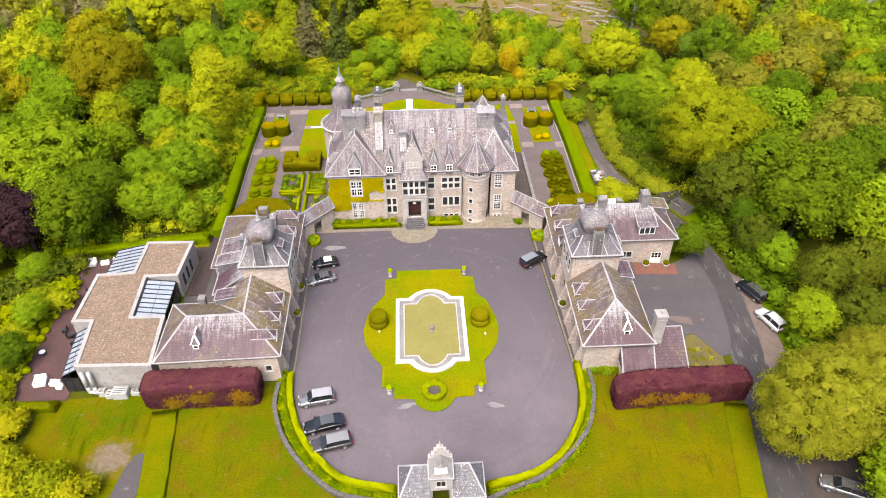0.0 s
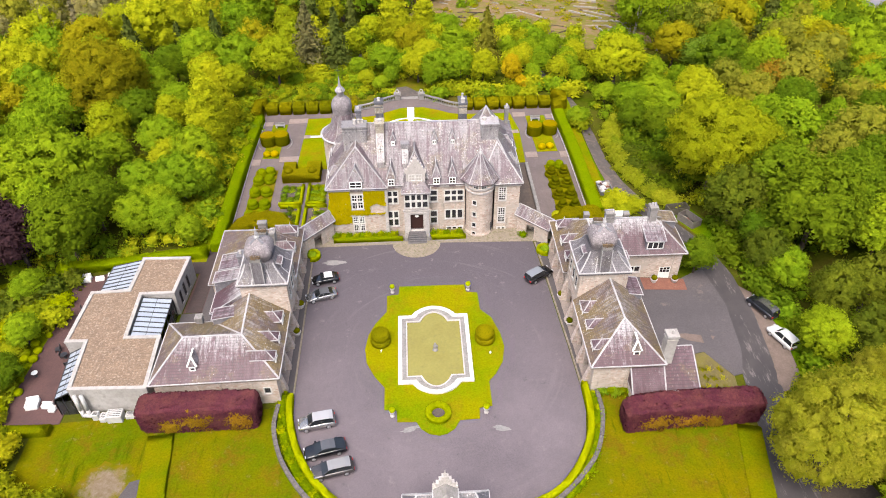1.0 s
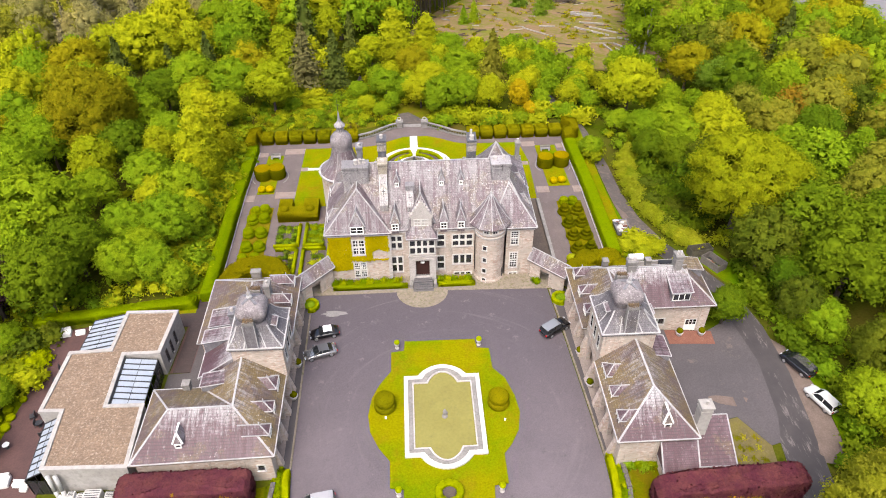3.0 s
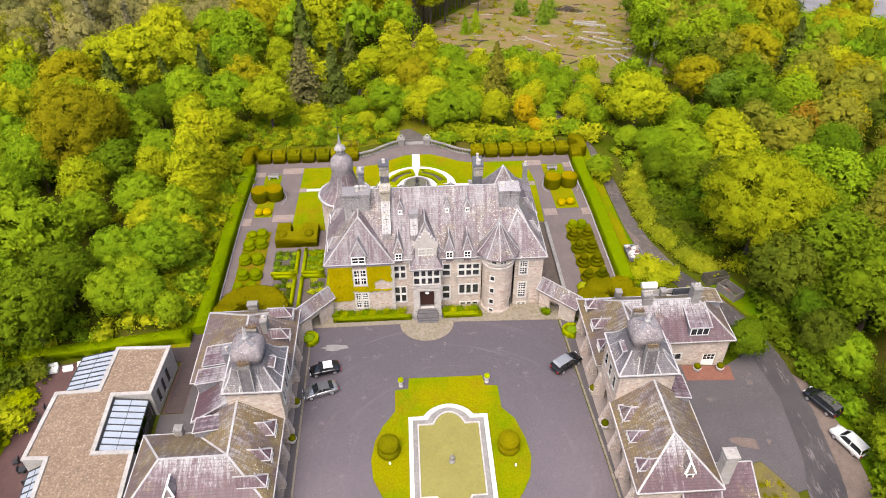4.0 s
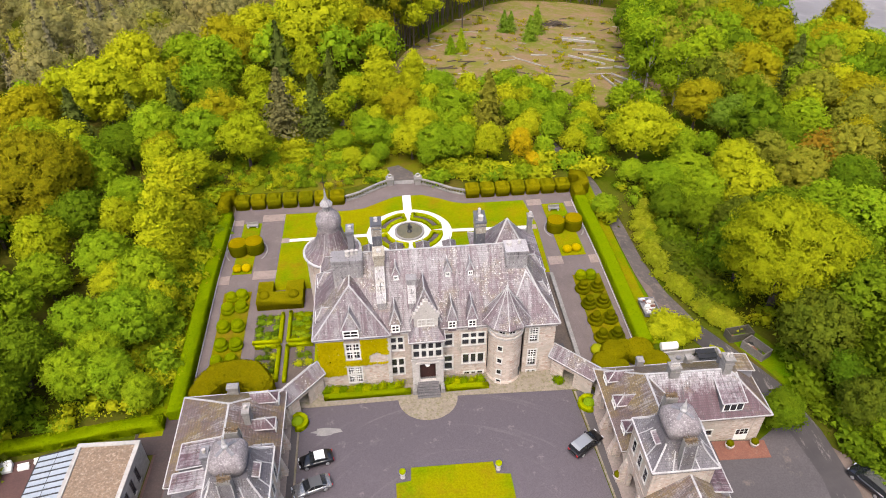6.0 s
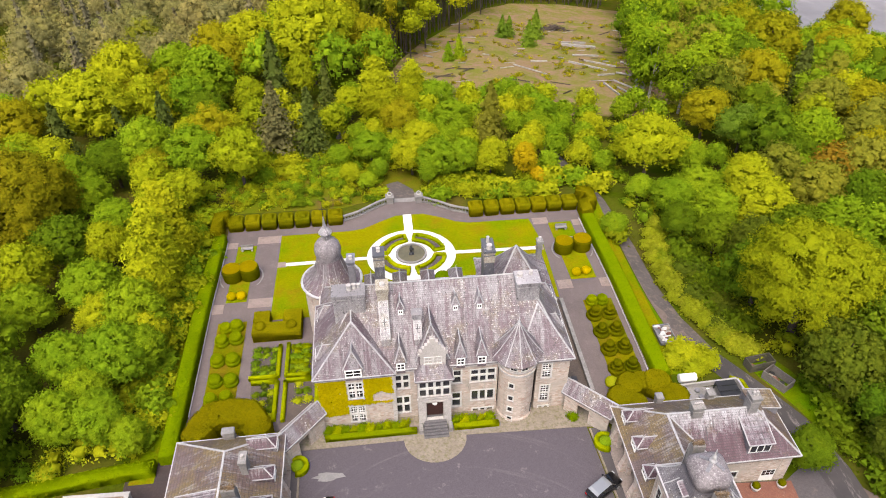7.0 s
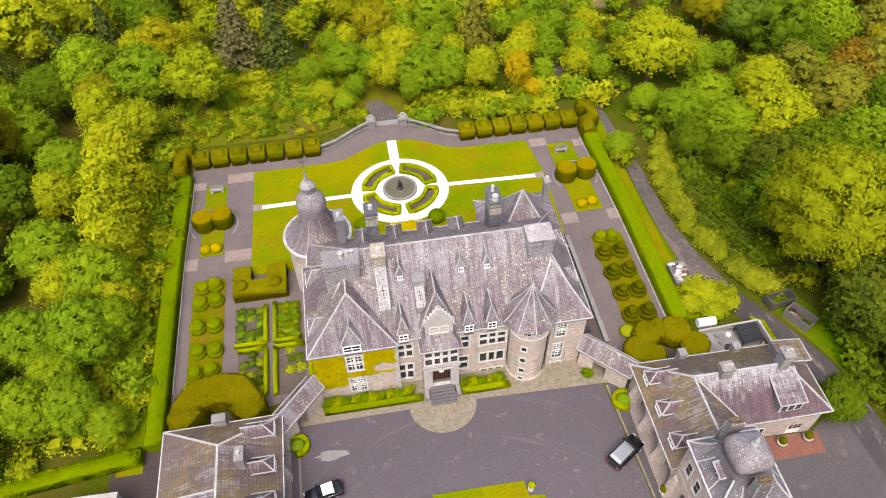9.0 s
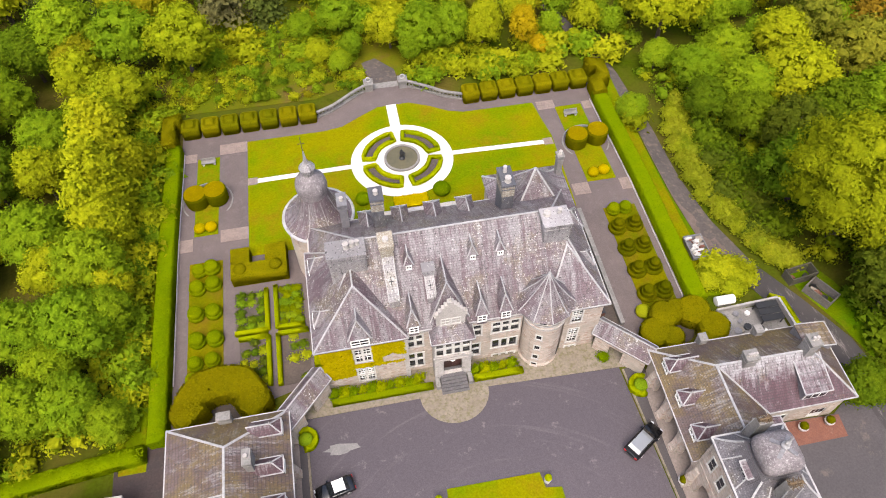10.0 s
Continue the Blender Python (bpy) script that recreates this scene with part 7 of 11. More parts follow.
def dark_chair(x, y, turn):
    t = thing("terrace_chair", (x, y, ground_z(x, y) + 0.1), "dark woven terrace chair on the deck", "chair", "terrace chairs")
    t.rotation_euler = (0, 0, radians(turn))
    for nm, b in {"seat": (-0.35, 0.35, -0.35, 0.35, 0.3, 0.42), "backrest": (-0.35, 0.35, 0.28, 0.36, 0.43, 0.95)}.items():
        bm = bmesh.new()
        box(bm, *b)
        part(nm, bm, DARKMETAL, t, local=True)
    for sx in (-1, 1):
        for sy in (-1, 1):
            bm = bmesh.new()
            box(bm, sx * 0.3 - 0.03, sx * 0.3 + 0.03, sy * 0.3 - 0.03, sy * 0.3 + 0.03, 0, 0.3)
            part("leg", bm, DARKMETAL, t, local=True)
    return t


for x, y, a in ((-47.6, 80.5, 20), (-48.8, 79.6, 110), (-47.4, 78.2, 200), (-48.9, 77.6, -80), (-47.2, 71.6, 15), (-48.5, 70.6, 100), (-47.3, 69.0, 190), (-49.6, 71.8, -70)):
    dark_chair(x, y, a)


def terrace_table(x, y, r):
    t = thing("terrace_table", (x, y, ground_z(x, y) + 0.1), "round terrace table on the deck", "table", "terrace tables")
    bm = bmesh.new()
    lathe(bm, [(r, 0.70), (r, 0.75)], (0, 0, 0), 20)
    part("tabletop", bm, WHITE if r < 0.42 else DARKMETAL, t, local=True)
    bm = bmesh.new()
    lathe(bm, [(0.25, 0), (0.05, 0.06), (0.05, 0.70)], (0, 0, 0), 10)
    part("pedestal", bm, DARKMETAL, t, local=True)


terrace_table(-50.9, 67.4, 0.4)
terrace_table(-48.1, 79.0, 0.45)
terrace_table(-48.2, 70.4, 0.45)


# ---------- gatehouse ----------
def gatehouse():
    t = thing("gatehouse", (1.25, 43.2, 0), "small stone gatehouse with slate roofs closing the court", "gatehouse")
    for x0, x1 in ((-3.0, 0.04), (2.46, 5.6)):
        bm = bmesh.new()
        box(bm, x0, x1, 41.2, 44.8, -0.4, 3.7)
        part("lodge", bm, STONE, t, "rubble stone gate lodge")
        left = x0 < 0
        A, B, C, D = (x0 - 0.25, 40.9, 3.75), (x1, 40.9, 3.75), (x1, 45.1, 3.75), (x0 - 0.25, 45.1, 3.75)
        if not left:
            A, B, C, D = (x0, 40.9, 3.75), (x1 + 0.25, 40.9, 3.75), (x1 + 0.25, 45.1, 3.75), (x0, 45.1, 3.75)
        ra = (x0 + 1.3, 44.0, 5.3) if left else (x0, 44.0, 5.3)
        rb = (x1, 44.0, 5.3) if left else (x1 - 1.3, 44.0, 5.3)
        caps = [(ra, rb), (A, ra), (D, ra)] if left else [(ra, rb), (B, rb), (C, rb)]
        roof("lodge_roof", [(A, B, rb, ra), (B, C, rb), (C, D, ra, rb), (D, A, ra)], [A, B, C, D], t, LODGESLATE, caps, label="blue-grey slate lodge roof", cap_w=0.26)
    wall("gate_wall", (0.05, 42.0), (2.45, 42.0), -0.3, 6.0, [(0.3, 2.1, -0.2, 3.6)], t, DRESSED, 2.6, "pale stone gate tower")
    bm = bmesh.new()
    for hw, za, zb in ((1.3, 6.0, 6.4), (0.95, 6.4, 7.0), (0.65, 7.0, 7.6), (0.35, 7.6, 8.1)):
        box(bm, 1.25 - hw, 1.25 + hw, 44.1, 44.58, za, zb)
    lathe(bm, [(0.16, 0), (0.22, 0.15), (0.06, 0.5), (0.03, 0.9)], (1.25, 44.34, 8.1), 8)
    for s in (-1, 1):
        lathe(bm, [(0.14, 0), (0.18, 0.12), (0.05, 0.4), (0.03, 0.6)], (1.25 + s * 1.12, 44.34, 6.4), 8)
    part("pediment", bm, DRESSED, t, "stepped stone pediment with finials")
    bm = bmesh.new()
    bar(bm, (0.6, 42.35, 6.62), (1.9, 42.35, 6.62), 0.75, 0.05)
    part("roof_panel", bm, WHITE, t, "white weathered panel on the gate roof")
    A, B, C, D = (-0.05, 41.8, 6.02), (2.55, 41.8, 6.02), (2.55, 44.09, 6.02), (-0.05, 44.09, 6.02)
    ra, rb = (1.25, 43.0, 7.0), (1.25, 44.09, 7.0)
    roof("gate_roof", [(A, B, ra), (B, C, rb, ra), (C, D, rb), (D, A, ra, rb)], [A, B, C, D], t, GREYSTONE, [], label="stone-slabbed gate roof")
    window(t, frame_of((0.05, 42.0), (2.45, 42.0)), 0.75, 1.65, 4.4, 5.3, 2, 1, surround=0.12, deep=0.0)
    bm = bmesh.new()
    box(bm, -2.8, 0.0, 39.2, 40.8, -0.4, 2.6), box(bm, 2.5, 5.4, 39.2, 40.8, -0.4, 2.6)
    part("forewall", bm, GREYSTONE, t, "low stone forework of the gate")


gatehouse()


# ---------- garden: hedges, topiary, pools ----------
def offset_line(line, d):
    """The line moved d to its left."""
    pts = [Vector(p) for p in line]
    out = []
    for i, p in enumerate(pts):
        t = (pts[min(i + 1, len(pts) - 1)] - pts[max(i - 1, 0)]).normalized()
        out.append((p.x - t.y * d, p.y + t.x * d))
    return out


def smooth_line(line, n=5):
    """Points of a curve through the given ones."""
    P = [Vector(p) for p in line]
    P = [2 * P[0] - P[1]] + P + [2 * P[-1] - P[-2]]
    out = []
    for i in range(1, len(P) - 2):
        for k in range(n):
            t = k / n
            a, b, c, d = P[i - 1], P[i], P[i + 1], P[i + 2]
            out.append(tuple(0.5 * ((2 * b) + (c - a) * t + (2 * a - 5 * b + 4 * c - d) * t * t + (3 * b - a - 3 * c + d) * t ** 3)))
    return out + [tuple(P[-2])]


def hedge_solid(line, width, height, sink=0.1, closed=False):
    """A solid of square section with softened upper edges along a line on the ground."""
    bm = bmesh.new()
    h = width / 2
    sec = [(-h, -sink), (h, -sink), (h, height * 0.88), (h * 0.84, height), (-h * 0.84, height), (-h, height * 0.88)]
    pts = [Vector(p) for p in line]
    n = len(pts)
    rings = []
    for i, p in enumerate(pts):
        a = pts[(i - 1) % n] if closed else pts[max(i - 1, 0)]
        b = pts[(i + 1) % n] if closed else pts[min(i + 1, n - 1)]
        t = (b - a).normalized()
        z = ground_z(p.x, p.y)
        rings.append([bm.verts.new((p.x + t.y * u, p.y - t.x * u, z + v)) for u, v in sec])
    for i in range(n if closed else n - 1):
        a, b = rings[i], rings[(i + 1) % n]
        for k in range(6):
            bm.faces.new((a[k], a[(k + 1) % 6], b[(k + 1) % 6], b[k]))
    if not closed:
        bm.faces.new(rings[0]), bm.faces.new(rings[-1][::-1])
    return bm


SEED = [100]


def hedge(line, width, height, material, label, category="hedge", leaf=0.24, density=44.0, name="hedge", group="", closed=False, step=1.2):
    pts = [Vector(p) for p in line]
    fine = []
    for a, b in zip(pts, pts[1:] + (pts[:1] if closed else [])):
        n = max(1, int((b - a).length / step))
        fine += [tuple(a.lerp(b, i / n)) for i in range(n)]
    if not closed:
        fine.append(tuple(pts[-1]))
    SEED[0] += 1
    ob = clipped(hedge_solid(fine, width, height, closed=closed), name, material, None, leaf * 0.8, density * 1.0, SEED[0], 0.05)
    return tagged(ob, label, category, group)


def topiary(profile, x, y, material, label, name="topiary", group="", n=18, leaf=0.20, density=60.0, category="topiary", z=None):
    SEED[0] += 1
    bm = lathe(bmesh.new(), profile, (0, 0, 0), n)
    ob = clipped(bm, name, material, None, leaf * 0.65, density * 1.7, SEED[0], 0.03)
    ob.location = (x, y, ground_z(x, y) if z is None else z)
    return tagged(ob, label, category, group)


def loose_shrubs(name, label, group, mats, places, category="shrub", seed=7, leaves=620, leaf=0.15, spread=0.22):
    """Unclipped bushes: a few leafy heaps each, three shapes shared between them. places: x, y, width, height."""
    rng = np.random.default_rng(seed)
    shapes = []
    for i in range(3):
        lobes = [(rng.normal(0, spread), rng.normal(0, spread), rng.uniform(0.30, 0.50 + spread), rng.uniform(0.18, 0.30), 0.9) for _ in range(9)] + [(0, 0, 0.35, 0.40, 0.9)]
        v, f, n = lobed_crown(lobes, leaves, leaf, rng)
        shapes.append((v, f, n))
    made = {}
    for i, (x, y, w, h) in enumerate(places):
        mat = mats[i % len(mats)]
        key = (i % 3, mat.name)
        if key not in made:
            made[key] = quads_mesh(name, *shapes[i % 3])
            made[key].materials.append(mat)
        ob = new(name, made[key])
        ob.matrix_world = Matrix.Translation((x, y, ground_z(x, y) - 0.1)) @ Matrix.Rotation(i * 2.1, 4, "Z") @ Matrix.Diagonal((w, w, h, 1))
        tagged(ob, label, category, group)


def again(ob, x, y, s=1.0, turn=0.0, z=None):
    """Another of the same, sharing its mesh."""
    o = new(ob.name.split(".")[0], ob.data)
    for k in ("label", "category", "group"):
        if k in ob:
            o[k] = ob[k]
    o.location, o.scale, o.rotation_euler = (x, y, ground_z(x, y) if z is None else z), (s, s, s), (0, 0, turn)
    return o


def ball_profile(r, h, foot=0.0, n=8):
    return [(max(0.03, r * math.sin(math.pi * (0.12 + 0.88 * i / n))), foot + h * (1 - math.cos(math.pi * (0.12 + 0.88 * i / n))) / 2 - 0.05) for i in range(n + 1)]


# forecourt
for inner, outer in ((ARC_IN_L, ARC_OUT_L), (ARC_IN_R, ARC_OUT_R)):
    left = inner[0][0] < 0
    a, b = smooth_line(inner), smooth_line(outer)
    s = -1 if left else 1
    hl = offset_line(a, 0.45 * s)
    hedge(hl, 0.75, 0.85, BOX, "bright yellow-green clipped hedge curving round the court", leaf=0.18, density=60)
    if True:
        end = [(a[0][0] + (-1.3 if left else 1.3), a[0][1] + 0.2), (hl[0][0] + (-0.4 if left else 0.4), a[0][1] + 0.2)]
        hedge(end, 0.5, 0.8, BOX, "short return of the bright clipped hedge", leaf=0.18, density=60)
    mid = [((p[0] + q[0]) / 2 * 1.0, (p[1] + q[1]) / 2) for p, q in zip(offset_line(a, 1.35 * s), offset_line(a, 1.35 * s))]
    hedge(mid, 1.0, 0.22, HEDGE, "low green ground cover behind the hedge", "planting", 0.26, 40, "planting")
    spots = []
    for p, q in zip(mid, mid[1:]):
        n = max(1, int((Vector(q) - Vector(p)).length / 0.95))
        for i in range(n):
            c = Vector(p).lerp(Vector(q), (i + 0.5) / n)
            spots.append((c.x + 0.18 * math.sin(7.0 * c.y), c.y + 0.15 * math.sin(9.0 * c.x), 0.95 + 0.2 * math.sin(5.0 * c.x + c.y), 0.62 + 0.12 * math.cos(4.0 * c.y)))
    loose_shrubs("bedding_shrub", "small leafy shrub behind the clipped court hedge", "bedding shrubs", (HEDGE, BOX, HEDGE), spots, "shrub", 70 + int(left), 240, 0.17)
    wall = thing("court_wall", (*b[len(b) // 2], 0.0), "low weathered stone wall round the forecourt", "wall", kind="structure")
    wl = offset_line(b, 0.0)
    for i, (p, q) in enumerate(zip(wl, wl[1:])):
        n = max(1, round((Vector(q) - Vector(p)).length / 0.9))
        for k in range(n):
            c, d = Vector(p).lerp(Vector(q), k / n), Vector(p).lerp(Vector(q), (k + 0.95) / n)
            part("stone", bar(bmesh.new(), (*c, 0.24 + 0.015 * math.sin(i * 3 + k * 5)), (*d, 0.24 + 0.015 * math.sin(i * 3 + k * 5)), 0.5, 0.32), COURTWALL, wall)

ISLAND = [(-3.6, 81.1), (5.9, 81.0), (6.1, 79.4), (7.7, 79.2), (7.8, 75.7), (9.2, 74.0), (10.1, 71.0), (10.4, 68.5), (9.9, 65.9), (8.8, 63.9), (7.8, 62.7), (7.8, 58.8), (6.2, 58.6), (6.1, 57.0), (3.7, 56.9), (3.0, 55.7), (2.0, 55.0), (1.1, 54.8), (-0.1, 55.1), (-1.0, 55.8), (-1.6, 56.9), (-3.9, 57.0), (-4.0, 58.7), (-5.5, 58.9), (-5.5, 62.4), (-6.8, 64.2), (-7.9, 66.6), (-8.2, 69.0), (-7.8, 71.6), (-6.9, 73.7), (-5.4, 75.9), (-5.4, 79.2), (-3.7, 79.4)]
sheet("island_lawn", ISLAND, 0.16, LAWN, "shaped green lawn island in the forecourt", "lawn")


def pool_outline(k, n=10):
    """Outline of the long basin with bowed ends, k metres inside its outer edge."""
    x0, x1, y0, y1, b0, b1, bow = -3.75 + k, 5.9 - k, 62.65 + k, 74.7 - k, -1.95 + k, 4.25 - k, 1.75
    top = [(b1 + (b0 - b1) * i / n, y1 + bow * math.sin(math.pi * i / n) ** 0.7) for i in range(n + 1)]
    low = [(b0 + (b1 - b0) * i / n, y0 - bow * math.sin(math.pi * i / n) ** 0.7) for i in range(n + 1)]
    return [(x0, y0)] + low + [(x1, y0), (x1, y1)] + top + [(x0, y1)]


def band(bm, outer, inner, z0, z1):
    n = len(outer)
    vo, vi = [[bm.verts.new((x, y, z)) for x, y in outer] for z in (z0, z1)], [[bm.verts.new((x, y, z)) for x, y in inner] for z in (z0, z1)]
    for i in range(n):
        j = (i + 1) % n
        bm.faces.new((vo[0][i], vo[0][j], vo[1][j], vo[1][i])), bm.faces.new((vi[0][j], vi[0][i], vi[1][i], vi[1][j]))
        bm.faces.new((vo[1][i], vo[1][j], vi[1][j], vi[1][i])), bm.faces.new((vo[0][j], vo[0][i], vi[0][i], vi[0][j]))
    return bm


pool = thing("ornamental_pool", (1.1, 68.6, 0.1), "long ornamental pool with pale stone coping and greenish water", "pool")
part("outer_coping", band(bmesh.new(), pool_outline(0), pool_outline(0.5), 0.0, 0.46), PALESTONE, pool, "white stone outer coping")
part("coping", band(bmesh.new(), pool_outline(0.52), pool_outline(1.05), 0.0, 0.36), GREYSTONE, pool, "grey weathered inner coping")
part("inner_lip", band(bmesh.new(), pool_outline(1.06), pool_outline(1.22), 0.0, 0.40), DRESSED, pool, "pale inner lip")
part("water", prism(bmesh.new(), pool_outline(1.2), 0.05, 0.24), POND, pool, "still yellow-green water")


def figure(name, x, y, z, h, material, label, foot=0.35):
    """A small statue as one plain turned and lobed shape."""
    bm = bmesh.new()
    lathe(bm, [(foot, 0), (foot * 0.8, 0.18 * h), (foot * 0.35, 0.3 * h), (foot * 0.55, 0.5 * h), (foot * 0.62, 0.66 * h), (foot * 0.3, 0.8 * h), (foot * 0.36, 0.9 * h), (foot * 0.1, h)], (x, y, z), 12)
    lathe(bm, [(0.1, 0), (0.28 * foot, 0.12 * h), (0.03, 0.25 * h)], (x + foot * 0.6, y, z + 0.45 * h), 8)
    return tagged(part(name, bm, material), label, "statue")


figure("pool_statue", 1.15, 68.3, 0.1, 1.5, GREYSTONE, "small weathered stone fountain statue in the pool", 0.42)
t1 = topiary([(1.25, -0.1), (1.35, 0.5), (1.25, 1.0), (1.05, 1.08), (1.2, 1.2), (1.25, 1.7), (1.0, 2.1), (0.5, 2.3), (0.05, 2.35)], -6.1, 70.2, YEW, "round tiered topiary bush on the forecourt lawn", group="forecourt topiary")
again(t1, 7.9, 69.9)
hedge([(1.1 + 1.2 * math.cos(2 * math.pi * i / 20), 57.9 + 1.2 * math.sin(2 * math.pi * i / 20)) for i in range(20)], 0.75, 0.65, BOX, "round clipped hedge ring around a flower bed", closed=True, step=5, leaf=0.17, density=65)
sheet("flower_bed", ring_poly(1.1, 57.9, 0.85, 20), 0.22, SOIL, "bare round flower bed", "bed", kind="")


def urn(x, y, z0):
    t = thing("stone_urn", (x, y, z0), "pale stone urn planted with a small box ball", "urn", "forecourt urns")
    bm = bmesh.new()
    lathe(bm, [(0.28, 0), (0.28, 0.12), (0.14, 0.2), (0.12, 0.4), (0.3, 0.6), (0.34, 0.85), (0.38, 0.9), (0.3, 0.92)], (0, 0, 0), 14)
    part("vase", bm, DRESSED, t, local=True)
    SEED[0] += 1
    b = clipped(lathe(bmesh.new(), ball_profile(0.38, 0.7, 0.85), (0, 0, 0), 12), "plant", BOX, None, 0.1, 60, SEED[0], 0.03)
    b.parent = t
    return t


u0 = urn(-4.5, 58.0, 0.05)
for x, y in ((6.95, 57.9), (-4.6, 80.0), (6.4, 80.0)):
    copy_thing(u0, Matrix.Translation((x, y, 0.05)))
for x, y in ((-6.0, 68.4), (8.4, 67.3)):
    bm = bmesh.new()
    lathe(bm, [(0.08, 0), (0.08, 0.15), (0.14, 0.22), (0.12, 0.34), (0.04, 0.38)], (x, y, 0.15), 10)
    tagged(part("garden_light", bm, WHITE), "small white garden light on the lawn", "lamp", "garden lights")


def planter(x, y, z0):
    t = thing("stone_planter", (x, y, z0), "round stone planter with a small bush beside the wing", "planter", "wing planters")
    bm = bmesh.new()
    lathe(bm, [(0.32, 0), (0.36, 0.1), (0.5, 0.55), (0.55, 0.6), (0.45, 0.62)], (0, 0, 0), 14)
    part("pot", bm, DRESSED, t, local=True)
    SEED[0] += 1
    b = clipped(lathe(bmesh.new(), ball_profile(0.45, 0.8, 0.5), (0, 0, 0), 12), "plant", YEWDARK, None, 0.12, 50, SEED[0], 0.06)
    b.parent = t
    return t


p0 = planter(-17.5, 77.6, 0.13)
for x, y in ((-17.5, 72.2), (19.55, 77.4), (19.75, 72.0)):
    copy_thing(p0, Matrix.Translation((x, y, 0.13)))
for cx, cy, a0, a1 in ((-17.0, 88.7, -100, 130), (19.0, 88.0, 50, 285)):
    hedge(ring_poly(cx, cy, 1.05, 14, a0, a1), 0.5, 0.75, BOX, "curved clipped hedge in the court's corner", leaf=0.17, density=65, step=3)
    topiary(ball_profile(0.75, 1.1), cx, cy, MIDGREEN, "leafy shrub inside the curved hedge", "shrub", category="shrub", leaf=0.25)
for x0, x1 in ((-13.9, -2.95), (1.55, 7.0)):
    hedge([(x0, 92.2), (x1, 92.2)], 0.7, 0.65, BOXBALL, "low clipped hedge along the house front", leaf=0.17, density=65)
    n = int((x1 - x0) / 1.0)
    loose_shrubs("shrub", "round green shrub under the windows", "front shrubs", (HEDGE, BOX), [(x0 + 0.5 + 1.0 * i, 93.15 + 0.08 * math.sin(i * 2.1), 1.0 + 0.15 * math.sin(i * 1.7), 0.95 + 0.15 * math.cos(i * 2.7)) for i in range(n)], seed=21)
loose_shrubs("shrub", "dark green shrub by the passage", "", (HEDGE,), [(16.2, 92.2, 1.2, 1.0)])


def creeper():
    """Yellow-green climber over the pavilion's front, leaving the windows free."""
    rng = np.random.default_rng(77)
    n = 9000
    x, z = rng.uniform(-14.0, -5.45, n), rng.uniform(1.6, 8.55, n)
    k = np.array([noise.noise((a * 0.5, 3.0, b * 0.5)) for a, b in zip(x, z)])
    low = np.where(x < -10.9, 2.3 + 0.5 * k, np.where(x < -8.7, 3.9 + 0.6 * k, 3.9 + 0.9 * k))
    keep = (z > low) & ~((x > -10.85) & (x < -8.75) & (z > 4.75)) & ~((x > -10.9) & (x < -8.7) & (z < 3.7)) & ~((x > -7.9) & (k + 0.12 * (z - 5) < -0.20))
    x, z = x[keep], z[keep]
    p = np.stack([x, 94.06 - rng.uniform(0.0, 0.16, len(x)), z], axis=1)
    nv, nf, nn = leaf_quads(p, np.tile((0.0, -1.0, 0.35), (len(p), 1)), 0.26, rng, 0.4)
    tagged(link_mesh("wall_creeper", quads_mesh("wall_creeper", nv, nf, nn), IVY), "yellow-green climbing creeper on the stone front", "creeper")


creeper()
hedge([(-14.9, 96.5), (-14.9, 108.0)], 0.7, 1.6, BOX, "climbing plant and hedge along the side wall", leaf=0.26)

# formal garden
hedge([(-31.9, 90.8), (-31.9, 134.0)], 1.9, 1.7, HEDGE, "long flat-topped garden hedge", leaf=0.24)
hedge([(29.0, 96.6), (29.0, 133.6)], 1.9, 1.7, HEDGE, "long flat-topped garden hedge", leaf=0.24)
bm = bmesh.new()
for x0, x1 in ((-30.85, -30.75), (27.75, 27.85)):
    for i in range(40):
        y = 97.5 + i * 0.9
        box(bm, x0, x1, y, y + 0.86, ground_z(x0, y) - 0.1, ground_z(x0, y) + 0.22)
tagged(part("edging", bm, DRESSED), "pale stone edging along the garden hedges", "edging", kind="structure")
cube = None
for xs, yy in (([-29.8 + 2.75 * i for i in range(7)], 137.6), ([10.6 + 2.72 * i for i in range(7)], 137.2)):
    for x in xs:
        if cube is None:
            SEED[0] += 1
            bm = lathe(bmesh.new(), [(1.2, -0.1), (1.24, 1.75), (1.12, 1.98), (0.66, 2.0), (0.6, 2.2), (0.33, 2.42), (0.04, 2.46)], (0, 0, 0), 32, 9.0)
            cube = tagged(clipped(bm, "topiary_block", YEW, None, 0.13, 90, SEED[0], 0.03), "square clipped yew block with a domed top", "topiary", "yew blocks")
            cube.location = (x, yy, ground_z(x, yy) - 0.1)
        else:
            again(cube, x, yy, 1.0, 0, ground_z(x, yy) - 0.1)
hedge([(-32.6, 133.6), (-32.6, 138.6), (-30.9, 138.9)], 1.9, 2.4, YEW, "tall angular yew hedge at the garden corner", step=2)
hedge([(29.0, 132.6), (29.0, 135.5), (30.6, 136.2), (30.8, 138.8), (28.6, 139.4)], 1.9, 2.4, YEW, "tall angular yew hedge at the garden corner", step=2)
cyl = topiary([(1.3, -0.1), (1.45, 0.4), (1.5, 1.9), (1.42, 2.15), (0.9, 2.2), (0.05, 2.22)], -28.6, 123.7, YEWDARK, "drum-shaped clipped yew with a flat top", group="yew drums", density=60)
drums = [cyl]
for x, y in ((-26.1, 124.0), (22.9, 124.6), (25.9, 124.9)):
    drums.append(again(cyl, x, y, 1.0))
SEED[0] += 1
